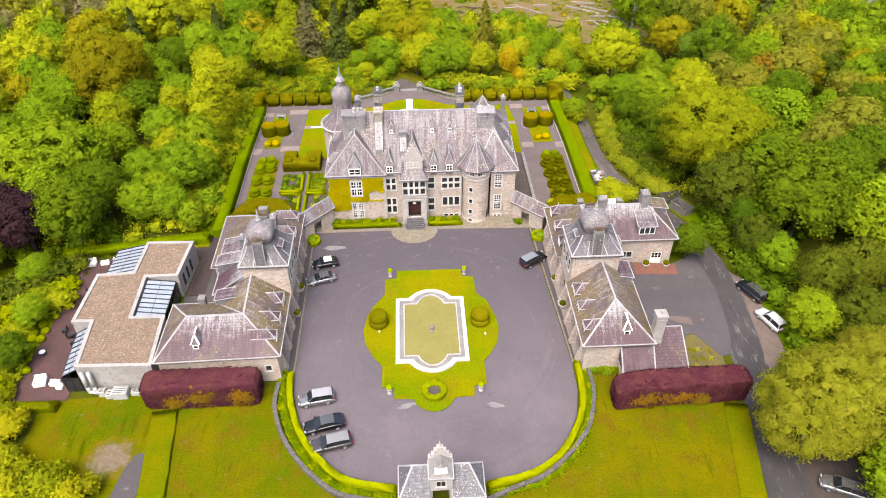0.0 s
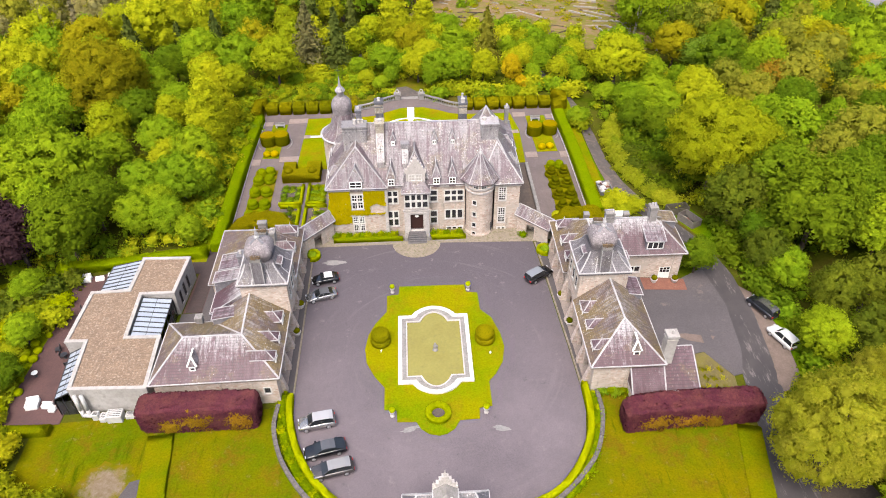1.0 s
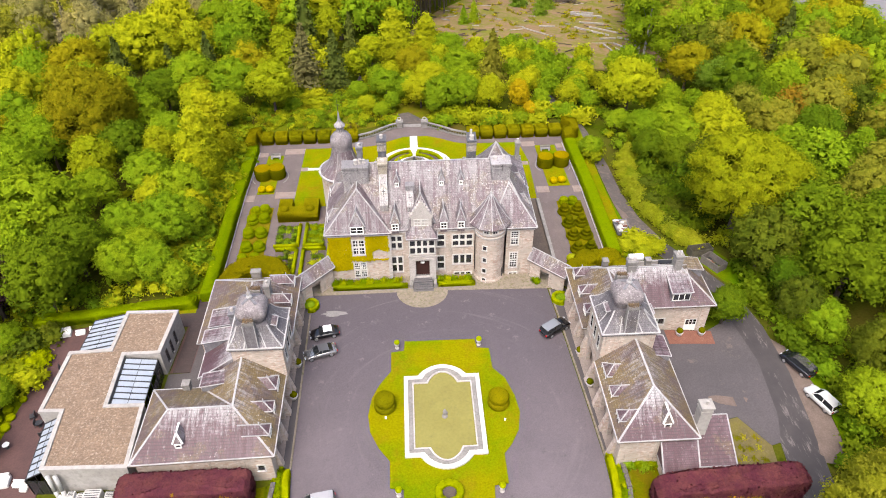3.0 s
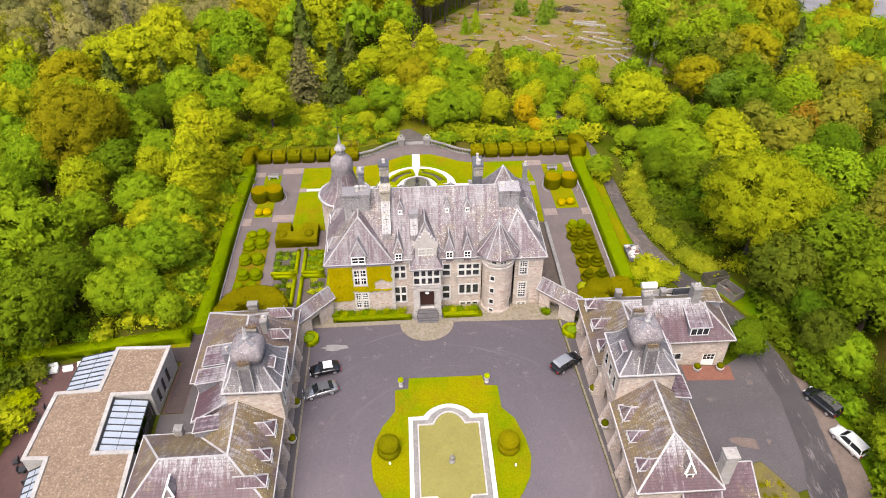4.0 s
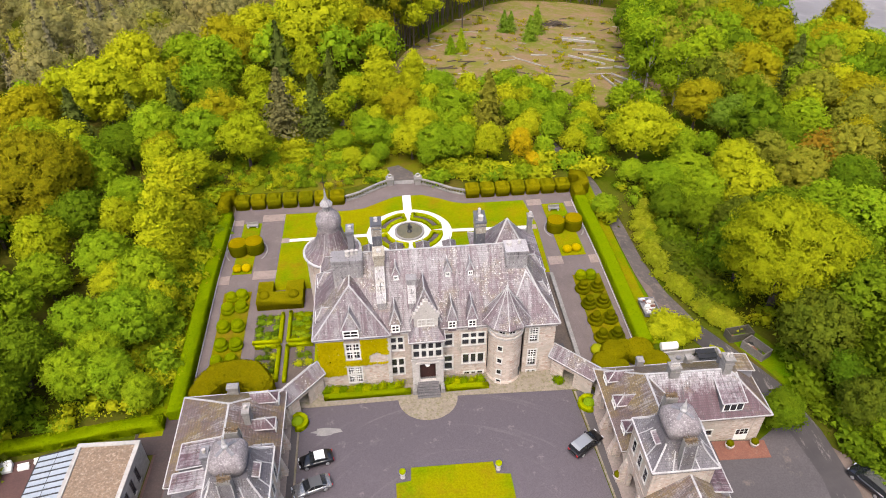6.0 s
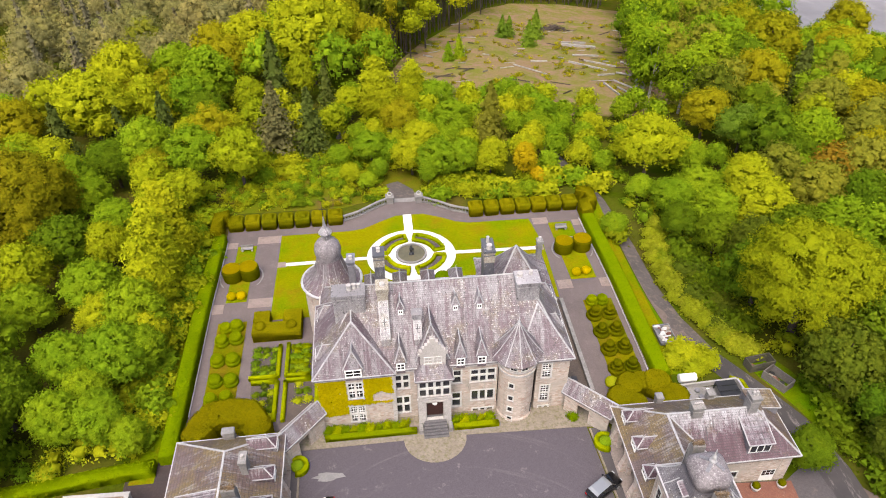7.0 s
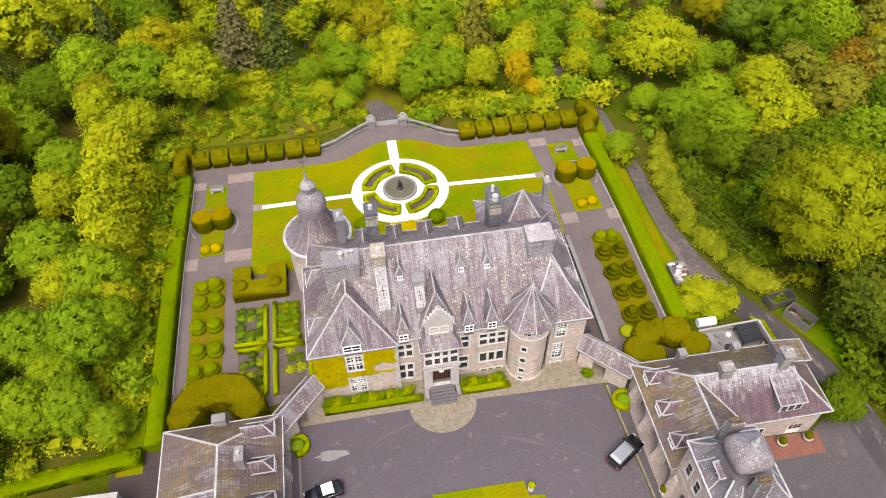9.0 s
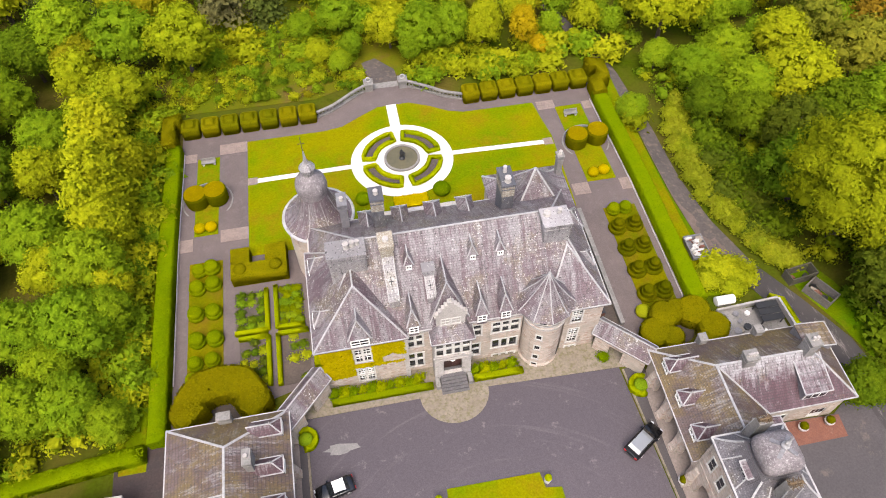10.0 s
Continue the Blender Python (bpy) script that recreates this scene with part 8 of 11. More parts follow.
# drum tops in a golden colour, paler than the dark green sides
top = clipped(lathe(bmesh.new(), [(1.36, 2.16), (1.34, 2.24), (0.8, 2.30), (0.05, 2.33)], (0, 0, 0), 20), "golden_top", YEWTOP, None, 0.13, 110, SEED[0], 0.03)
top["label"] = "golden-coloured clipped top of the yew drum"
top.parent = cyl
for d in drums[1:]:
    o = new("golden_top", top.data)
    o["label"] = "golden-coloured clipped top of the yew drum"
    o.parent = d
for cx, cy in ((-27.4, 123.8), (24.4, 124.7)):
    bm = band(bmesh.new(), ring_poly(cx, cy, 3.3, 28), ring_poly(cx, cy, 3.1, 28), ground_z(cx, cy) - 0.2, ground_z(cx, cy) + 0.2)
    tagged(part("edging", bm, GREYSTONE), "round stone edging about the clipped yews", "edging", kind="structure")
gb = topiary(ball_profile(0.72, 1.15), -28.2, 118.9, GOLD, "golden yellow clipped ball", "golden_bush", "golden bushes", category="shrub")
for x, y in ((-26.8, 118.9), (23.4, 118.4), (24.9, 118.6)):
    again(gb, x, y)
bb = topiary([(0.95, -0.1), (1.1, 0.4), (1.05, 0.8), (0.8, 0.9), (0.95, 1.05), (0.85, 1.45), (0.45, 1.7), (0.05, 1.75)], -28.3, 109.6, BOXBALL, "bright green clipped box ball in two tiers", "box_ball", "box balls", density=60)
for i, (x, y) in enumerate(((-28.1, 112.1), (-26.6, 112.3), (-26.4, 109.9), (-28.4, 106.0), (-26.4, 106.0), (-28.2, 102.5), (-26.2, 102.4), (-28.4, 99.6), (-26.5, 99.8), (-28.6, 97.6))):
    again(bb, x, y, 0.8 if i in (0, 7, 8, 9) else 0.9, i)
bb.scale = (0.9, 0.9, 0.9)
for x, y in ((23.9, 111.7), (25.4, 111.7)):
    again(bb, x, y, 0.8)
tc = topiary([(1.05, -0.1), (1.25, 0.35), (1.15, 0.7), (0.75, 0.8), (0.85, 1.0), (0.8, 1.25), (0.5, 1.35), (0.62, 1.5), (0.6, 1.85), (0.3, 2.1), (0.04, 2.15)], 23.5, 108.9, YEWDARK, "three-tiered dark clipped topiary", "tiered_topiary", "tiered topiary", density=60)
for i, (x, y) in enumerate(((25.7, 109.0), (23.6, 105.6), (25.7, 105.7), (23.7, 102.3), (25.8, 102.4), (23.7, 98.9), (25.8, 99.0))):
    again(tc, x, y, 0.93, i)
tc.scale = (0.93, 0.93, 0.95)
SEED[0] += 1
bm = bmesh.new()
for b in ((-24.1, -17.5, 109.3, 111.4, 0, 1.75), (-24.1, -21.9, 111.41, 113.7, 0, 1.75), (-20.0, -17.5, 111.41, 113.7, 0, 1.75)):
    box(bm, *b)
for x in (-23.0, -18.8):
    lathe(bm, ball_profile(0.75, 1.0, 1.5), (x, 110.5, 0), 14)
tagged(clipped(bm, "yew_enclosure", YEW, None, 0.14, 80, 9, 0.05), "square clipped yew enclosure with two balls on top", "hedge")
for bx, (x0, x1, y0, y1, sides) in enumerate(((-24.0, -20.3, 102.6, 108.2, "se"), (-19.2, -16.1, 102.6, 108.4, "sw"), (-23.6, -20.3, 95.6, 101.8, "ne"), (-19.2, -15.8, 95.4, 101.8, "nw"))):
    sheet("planting_bed", [(x0, y0), (x1, y0), (x1, y1), (x0, y1)], 0.12, SOIL, "soil bed of the kitchen garden", "bed", kind="")
    for sd in sides:
        ln = {"s": [(x0, y0), (x1, y0)], "n": [(x0, y1), (x1, y1)], "e": [(x1, y0), (x1, y1)], "w": [(x0, y0), (x0, y1)]}[sd]
        hedge(ln, 0.5, 0.6, BOX, "low box edging of a planting bed", leaf=0.16, density=65)
    rr = random.Random(bx)
    spots = []
    nx, ny = ((3, 5), (4, 6), (3, 5), (3, 5))[bx]
    for i in range(nx):
        for j in range(ny):
            if rr.random() >= (0.08, 0.10, 0.30, 0.70)[bx]:
                spots.append((x0 + 0.65 + (x1 - x0 - 1.3) * i / (nx - 1) + rr.uniform(-0.15, 0.15), y0 + 0.65 + (y1 - y0 - 1.3) * j / (ny - 1) + rr.uniform(-0.2, 0.2), rr.uniform(0.95, 1.35), rr.uniform(0.55, 0.95)))
    loose_shrubs("bed_plant", "leafy green plant in the bed", "bed plants", ((GREENLEAF, MIDGREEN), (BOXBALL, MIDGREEN), (GREENLEAF, DARKGREEN, LIME), (LIME, GREENLEAF))[bx], spots, "plant", 40 + bx, 420, 0.13, 0.04)


def yew_arbour(cx, cy, r, a0, a1, label):
    """A wide clipped yew horseshoe round a dark hollow, with swelling ends."""
    line = [(cx + r * math.cos(radians(a0 + (a1 - a0) * i / 22)), cy + 0.74 * r * math.sin(radians(a0 + (a1 - a0) * i / 22))) for i in range(23)]
    bm = hedge_solid(line, 3.4, 2.7)
    for v in bm.verts:
        k = noise.noise((v.co.x * 0.4, v.co.y * 0.4, 0.3))
        v.co.z += 0.5 * k if v.co.z > 1 else 0
        v.co.x += 0.55 * noise.noise((v.co.x * 0.5, v.co.y * 0.5, 5.0))
    SEED[0] += 1
    tagged(clipped(bm, "yew_arbour", YEW, None, 0.20, 70, SEED[0], 0.2), label, "hedge")


yew_arbour(-25.2, 93.7, 3.3, -42, 222, "wide rounded yew arbour with a dark hollow")
# deep shade inside both arbours painted as dark ground sheets
sheet("hollow", [(-25.2 + 2.4 * math.cos(i * math.pi / 10), 92.9 + 2.0 * math.sin(i * math.pi / 10)) for i in range(20)], 0.12, EARTH_AND_SHADE, "dark sheet painted as shade in the yew arbour's hollow", "earth")
sheet("hollow", [(25.8 + 1.5 * math.cos(i * math.pi / 10), 93.4 + 1.3 * math.sin(i * math.pi / 10)) for i in range(20)], 0.12, EARTH_AND_SHADE, "dark sheet painted as shade in the yew arbour's hollow", "earth")


def yew_clover(lobes, label):
    """Swelling clipped yews grown together round a dark hollow."""
    bm = bmesh.new()
    for x, y, r, h in lobes:
        z = ground_z(x, y)
        one = lathe(bmesh.new(), [(0.9 * r, z - 0.1), (r, z + 0.4 * h), (1.02 * r, z + 0.78 * h), (0.86 * r, z + 0.96 * h), (0.4 * r, z + h), (0.05, z + 1.01 * h)], (x, y, 0), 22)
        for v in one.verts:
            v.co.x += 0.16 * noise.noise((v.co.x * 0.9, v.co.y * 0.9, 5.0))
            v.co.z += 0.14 * noise.noise((v.co.x * 0.7, v.co.y * 0.7, 1.0))
        me = bpy.data.meshes.new("lobe")
        one.to_mesh(me)
        one.free()
        bm.from_mesh(me)
        bpy.data.meshes.remove(me)
    SEED[0] += 1
    tagged(clipped(bm, "yew_arbour", YEW, None, 0.18, 80, SEED[0], 0.12), label, "hedge")


yew_clover([(27.5, 95.1, 1.75, 2.5), (24.0, 95.2, 1.6, 2.4), (22.4, 93.3, 1.65, 2.3), (29.0, 92.8, 1.7, 2.4), (25.7, 95.6, 1.3, 2.2), (24.0, 92.3, 1.3, 2.2), (28.2, 91.4, 1.3, 2.2)], "swelling golden-green yew arbour round a dark hollow")
bright = topiary(ball_profile(0.9, 1.2), 22.4, 96.6, LIME, "bright green shrub beside the yew", "shrub", category="shrub", leaf=0.25)


def parterre():
    z = ground_z(RX, RY)
    for q in range(4):
        a0, a1 = q * 90 + 9, q * 90 + 81
        arc = lambda r: [(RX + r * math.cos(radians(a0 + (a1 - a0) * i / 14)), RY + r * math.sin(radians(a0 + (a1 - a0) * i / 14))) for i in range(15)]
        outer, inner = arc(5.35), arc(3.75)
        hedge(outer + inner[::-1], 0.55, 0.62, BOX, "curved box hedge of the round parterre", closed=True, step=2.0, leaf=0.16, density=65, group="parterre hedges")
        sheet("planting_bed", arc(5.1) + arc(4.0)[::-1], 0.16, SOIL, "soil bed inside the parterre hedge", "bed", kind="", res=8)
    t = thing("round_fountain", (RX, RY, z), "round stone fountain basin with brown water and dark figure", "fountain")
    part("basin_rim", band(bmesh.new(), ring_poly(RX, RY, 2.45, 40), ring_poly(RX, RY, 2.15, 40), z, z + 0.55), GREYSTONE, t, "grey stone basin rim")
    part("water", prism(bmesh.new(), ring_poly(RX, RY, 2.2, 36), z + 0.1, z + 0.38), POOLDARK, t, "still brownish water")
    figure("fountain_statue", RX, RY, z + 0.2, 1.9, DARKMETAL, "dark bronze fountain statue in the round basin", 0.5)


parterre()
topiary(ball_profile(1.15, 1.7), 3.0, 119.3, HEDGE, "large clipped round bush by the rear terrace", "shrub", category="shrub")
topiary(ball_profile(1.0, 1.6), -7.3, 119.6, HEDGE, "large clipped round bush by the rear terrace", "shrub", category="shrub")
sheet("rear_terrace", [(-9.0, 109.6), (6.6, 109.6), (6.6, 117.2), (-6.6, 117.2)], 0.30, DRESSED, "pale stone rear terrace", "terrace")
SEED[0] += 1
tagged(clipped(box(bmesh.new(), -3.4, 1.0, 117.4, 119.2, ground_z(-1, 118) - 0.1, ground_z(-1, 118) + 0.55), "flower_bed", GOLD, None, 0.2, 40, 3, 0.12), "bed of yellow flowers at the terrace", "flowers")


def bench(x, y, turn):
    t = thing("stone_bench", (x, y, ground_z(x, y) + 0.1), "pale stone garden bench", "bench", "garden benches")
    t.rotation_euler = (0, 0, radians(turn))
    for nm, b in {"seat": (-0.95, 0.95, -0.28, 0.28, 0.42, 0.55), "backrest": (-0.95, 0.95, 0.29, 0.38, 0.42, 0.95)}.items():
        bm = bmesh.new()
        box(bm, *b)
        part(nm, bm, GREYSTONE, t, local=True)
    for sx in (-0.75, 0.75):
        bm = bmesh.new()
        box(bm, sx - 0.12, sx + 0.12, -0.24, 0.24, 0, 0.42)
        part("leg", bm, DRESSED, t, local=True)


bench(-27.4, 131.0, 0)
bench(24.0, 130.6, 0)
figure("lead_urn", -15.6, 116.2, ground_z(-15.6, 116.2), 1.1, GREYSTONE, "grey stone garden ornament on the lawn", 0.4)


def balustrade():
    """Curved stone balustrade closing the garden, with two pedestals and ring finials at the steps."""
    def run(line):
        t = thing("balustrade", (*line[len(line) // 2], ground_z(*line[len(line) // 2])), "curved weathered stone balustrade at the garden's end", "balustrade", "balustrades")
        for nm2, za, w in (("plinth_stone", 0.1, 0.45), ("handrail_stone", 1.0, 0.42)):
            for p, q in zip(line, line[1:]):
                part(nm2, bar(bmesh.new(), (*p, ground_z(*p) + za), (*q, ground_z(*q) + za), w, 0.16), GREYSTONE, t)
        L = [Vector(p) for p in line]
        tot = sum((b - a).length for a, b in zip(L, L[1:]))
        n = int(tot / 0.55)
        mesh = None
        for i in range(n):
            d = (i + 0.5) / n * tot
            for a, b in zip(L, L[1:]):
                if d <= (b - a).length:
                    p = a.lerp(b, d / (b - a).length)
                    break
                d -= (b - a).length
            if mesh is None:
                bm = lathe(bmesh.new(), [(0.1, 0.2), (0.06, 0.32), (0.13, 0.5), (0.06, 0.78), (0.1, 0.95)], (0, 0, 0), 8)
                mesh = bpy.data.meshes.new("baluster")
                bm.to_mesh(mesh)
                bm.free()
                mesh.materials.append(GREYSTONE)
            o = new("baluster", mesh)
            o.parent = t
            o.location = Vector((p.x, p.y, ground_z(p.x, p.y))) - Vector(t.location)
    run(smooth_line([(-12.0, 137.5), (-9.6, 138.5), (-7.0, 140.3), (-4.6, 141.9)], 4))
    run(smooth_line([(1.9, 141.6), (4.4, 140.0), (7.0, 138.2), (9.7, 137.1)], 4))
    for x, y in ((-3.9, 142.2), (1.2, 141.9)):
        z = ground_z(x, y)
        t = thing("gate_pedestal", (x, y, z), "stone pedestal with a ring finial beside the garden steps", "pedestal", "garden pedestals")
        bm = bmesh.new()
        box(bm, x - 0.6, x + 0.6, y - 0.6, y + 0.6, z - 0.2, z + 1.3), box(bm, x - 0.72, x + 0.72, y - 0.72, y + 0.72, z + 1.301, z + 1.5)
        part("plinth", bm, GREYSTONE, t)
        bm = bmesh.new()
        rings = []
        for i in range(20):
            a = 2 * math.pi * i / 20
            rings.append([])
            for k in range(8):
                c = 2 * math.pi * k / 8
                r = 0.36 + 0.08 * math.cos(c)
                rings[-1].append(bm.verts.new((x + r * math.cos(a), y + 0.10 * math.sin(c), z + 1.92 + r * math.sin(a))))
        for a, b in zip(rings, rings[1:] + rings[:1]):
            for k in range(8):
                bm.faces.new((a[k], a[(k + 1) % 8], b[(k + 1) % 8], b[k]))
        bmesh.ops.recalc_face_normals(bm, faces=bm.faces)
        part("ring_finial", bm, DRESSED, t, "pale stone ring")
    t = thing("garden_steps", (-1.2, 143.3, ground_z(-1.2, 143.3)), "wide stone steps between the pedestals", "steps", "garden steps")
    for i in range(4):
        bm = bmesh.new()
        z = ground_z(-1.2, 142.8)
        box(bm, -3.25, 0.55, 141.8 + 0.36 * i, 143.3, z - 0.6, z + 0.14 - 0.16 * i + 0.002 * i)
        part("step", bm, GREYSTONE, t)


balustrade()

# beech hedges, lawn hedges, side hedges
SEED[0] += 1
BANK = lawn_material("low_lawn_hedge", (0.074, 0.100, 0.001), (0.112, 0.104, 0.001), (0.104, 0.088, 0.004))


def beech_hedge(x0, x1, y0, y1, h, seed, skew=0.0):
    bm = lathe(bmesh.new(), [(1.0, 0.0), (1.03, 0.4), (1.03, 0.84), (0.98, 0.95), (0.86, 1.0), (0.05, 1.02)], (0, 0, 0), 56, 11.0)
    for v in bm.verts:
        x, y = (x0 + x1) / 2 + v.co.x * (x1 - x0) / 2, (y0 + y1) / 2 + v.co.y * (y1 - y0) / 2
        k = noise.noise((x * 0.6, y * 0.6, v.co.z * 2))
        y += skew * (x - x0)
        v.co = (x, y + 0.15 * k, ground_z(x, y) - 0.2 + v.co.z * (h + 0.2) * (1 + 0.05 * k))
    ob = clipped(bm, "beech_hedge", PURPLE, None, 0.26, 90, seed, 0.22)
    tagged(ob, "tall dark purple copper beech hedge", "hedge", "beech hedges")
    return ob


west_beech = beech_hedge(-34.2, -20.6, 57.2, 60.0, 3.9, 41)
east_beech = beech_hedge(23.2, 40.0, 54.0, 56.6, 3.7, 42, 0.085)
hedge([(-30.4, 44.0), (-31.9, 56.6)], 3.0, 0.42, BANK, "broad low clipped hedge dividing the lawn", leaf=0.13, density=70)
hedge([(-28.6, 25.0), (-30.4, 43.9)], 3.0, 0.42, BANK, "broad low clipped hedge dividing the lawn", leaf=0.13, density=70)
hedge([(35.4, 41.0), (38.4, 54.6)], 2.8, 0.42, BANK, "broad low clipped hedge dividing the lawn", leaf=0.13, density=70)
hedge([(33.0, 25.0), (35.4, 40.9)], 2.8, 0.42, BANK, "broad low clipped hedge dividing the lawn", leaf=0.13, density=70)
hedge([(-55.5, 88.3), (-45, 89.2), (-33.2, 90.2)], 1.7, 1.3, HEDGE, "clipped hedge north of the annex terrace", leaf=0.26)
hedge([(-52.6, 58.6), (-45.6, 58.3)], 1.3, 0.9, BANK, "low hedge below the terrace", leaf=0.2)


HEDGEROW = leaf_material("hedgerow_leaves", (0.130, 0.190, 0.008), (0.165, 0.210, 0.010), (0.215, 0.240, 0.024), lift=1.2)
road_edge = smooth_line([(40.6, 131), (38.6, 125), (38.1, 118), (38.9, 111), (41.4, 104), (43.2, 101.0)], 6)
loose_shrubs("hedgerow_bush", "loose yellow-green hedgerow bush along the service road", "hedgerow bushes", (HEDGEROW,), [(x + 0.5 * math.sin(i * 2.3), y, 2.6 + 0.3 * math.sin(i * 1.7), 2.1 + 0.25 * math.cos(i * 2.9)) for i, (x, y) in enumerate(road_edge)], seed=9, leaves=1300, leaf=0.10)
loose_shrubs("shrub", "bright yellow-green shrub by the road", "road shrubs", (LIME,), [(31.7, 99.7, 3.0, 1.9), (33.7, 100.8, 3.4, 2.2), (35.5, 99.5, 3.2, 2.0), (34.2, 98.2, 2.8, 1.8), (32.7, 101.6, 2.6, 1.7), (36.6, 101.0, 2.4, 1.6)], leaves=1300, leaf=0.10)
rr = random.Random(4)
loose_shrubs("shrub", "yellow-green shrub on the slope below the terrace", "slope shrubs", (LIME, OAK, BOX), [(x + rr.uniform(-0.5, 0.5), y + rr.uniform(-0.5, 0.5), rr.uniform(2.2, 3.6), rr.uniform(1.3, 2.4)) for x, y in ((-53.6, 63.5), (-54.4, 66.2), (-56.2, 67.4), (-55.2, 76.6), (-56.5, 72.0), (-53.8, 61.2), (-55.9, 63.4), (-53.4, 79.0), (-52.6, 80.6), (-52.4, 77.4), (-56.4, 79.6), (-58.2, 75.8), (-57.0, 77.6), (-55.0, 80.8), (-54.6, 77.0), (-58.5, 70.0), (-58.2, 65.0), (-58.0, 60.5), (-60.5, 73.0), (-61.0, 68.0), (-61.0, 62.0), (-62.0, 78.0))], seed=12)

rr = random.Random(19)
loose_shrubs("shrub", "low deep green scrub between the hedgerow and the trees", "roadside scrub", (GREENLEAF, DARKGREEN, GREENLEAF), [(rr.uniform(40.5, 46.0), rr.uniform(104.5, 126.0), rr.uniform(2.2, 3.6), rr.uniform(1.6, 3.2)) for i in range(42)], seed=18)


def brambles():
    """Rough brambles and tall weeds over the meadow, past counting, joined by colour."""
    rng = np.random.default_rng(20)
    for mat, n in ((MIDGREEN, 90), (LIME, 60), (GREENLEAF, 50), (OCHRE, 30)):
        V, Fc, N, T, base = [], [], [], [], 0
        for _ in range(n):
            x, y, h = rng.uniform(-33.0, -4.5), rng.uniform(142.0, 168.0), rng.uniform(0.6, 1.5)
            w = rng.uniform(0.6, 1.2)
            lobes = [(rng.normal(0, 0.4 * w), rng.normal(0, 0.4 * w), h * rng.uniform(0.3, 0.6), w * rng.uniform(0.4, 0.6), 0.8) for _ in range(4)]
            v, f, nn = lobed_crown(lobes, 380, 0.17, rng, 1, 0.66, 5)
            V.append(v + (x, y, ground_z(x, y))), Fc.append(f + base), N.append(nn), T.append(np.full(len(v), rng.random()))
            base += len(v)
        me = quads_mesh("brambles", np.concatenate(V), np.concatenate(Fc), np.concatenate(N), np.concatenate(T))
        tagged(link_mesh("brambles", me, mat), "low rough brambles in the meadow behind the garden", "brambles", kind="stuff")


brambles()
rr = random.Random(8)
loose_shrubs("shrub", "leafy green bush at the wood's foot by the hedge", "wood edge bushes", (MIDGREEN, LIME, MIDGREEN), [(rr.uniform(-36.6, -34.6), y, rr.uniform(2.4, 3.6), rr.uniform(2.0, 3.6)) for y in np.arange(95.0, 142.0, 2.0)], seed=15)
loose_shrubs("shrub", "leafy green bush behind the garden balustrade", "meadow bushes", (LIME, MIDGREEN, OAK), [(rr.uniform(4.5, 27.0), rr.uniform(141.0, 147.5), rr.uniform(2.2, 4.0), rr.uniform(1.6, 3.4)) for i in range(22)] + [(rr.uniform(-33.0, -7.0), rr.uniform(150.0, 166.0), rr.uniform(1.8, 3.6), rr.uniform(1.0, 2.6)) for i in range(16)] + [(32.6, 128.2, 3.8, 3.2), (33.4, 143.5, 4.0, 3.2), (30.4, 145.5, 3.6, 3.0)], seed=16)
loose_shrubs("shrub", "leafy green bush at the wood's edge by the road", "road edge bushes", (GREENLEAF, MIDGREEN, GREENLEAF), [(x + rr.uniform(-0.6, 0.6), y, rr.uniform(2.6, 3.8), rr.uniform(1.8, 3.2)) for x, y in ((48.6, 94.0), (48.4, 91.0), (48.6, 88.0), (48.8, 85.0), (49.4, 82.0), (49.8, 79.0), (50.8, 76.0), (51.4, 73.0), (52.0, 70.0), (51.8, 67.0), (50.8, 64.0), (50.0, 61.0), (49.2, 58.5))], seed=17)

def beech_patch(parent, x, y, z, half, tall, seed):
    """Plants of green beech showing in the face of the copper hedge."""
    rng = np.random.default_rng(seed)
    lobes = []
    for k in range(120):
        u, w = rng.normal(0, 0.62), rng.normal(0, 0.5)
        lobes.append((x + half * u, y - 0.02 + rng.uniform(0.0, 0.10), ground_z(x, y) + z + tall * w, rng.uniform(0.16, 0.32), 0.9))
    link_mesh("green_beech", quads_mesh("green_beech", *lobed_crown(lobes, 2600, 0.15, rng)), BEECHGREEN, parent, "yellow-green beech leaves in the hedge face")


BEECHGREEN = leaf_material("green_beech_leaves", (0.140, 0.112, 0.008), (0.180, 0.105, 0.014), (0.170, 0.135, 0.010))
for x, z, half, tall, seed in ((-27.6, 2.0, 1.5, 1.2, 61), (-22.6, 1.7, 1.1, 1.3, 62), (-30.6, 1.1, 0.6, 0.6, 63)):
    beech_patch(west_beech, x, 57.12, z, half, tall, seed)
for x, z, half, tall, seed in ((26.4, 1.5, 1.5, 0.9, 64), (30.4, 1.3, 1.5, 0.9, 65), (33.6, 0.9, 0.8, 0.6, 66)):
    beech_patch(east_beech, x, 53.92 + 0.085 * (x - 23.2), z, half, tall, seed)
SPRAY = leaf_material("leaves_bright_shrub", (0.175, 0.225, 0.006), (0.225, 0.250, 0.007), (0.250, 0.270, 0.008), lift=1.2)
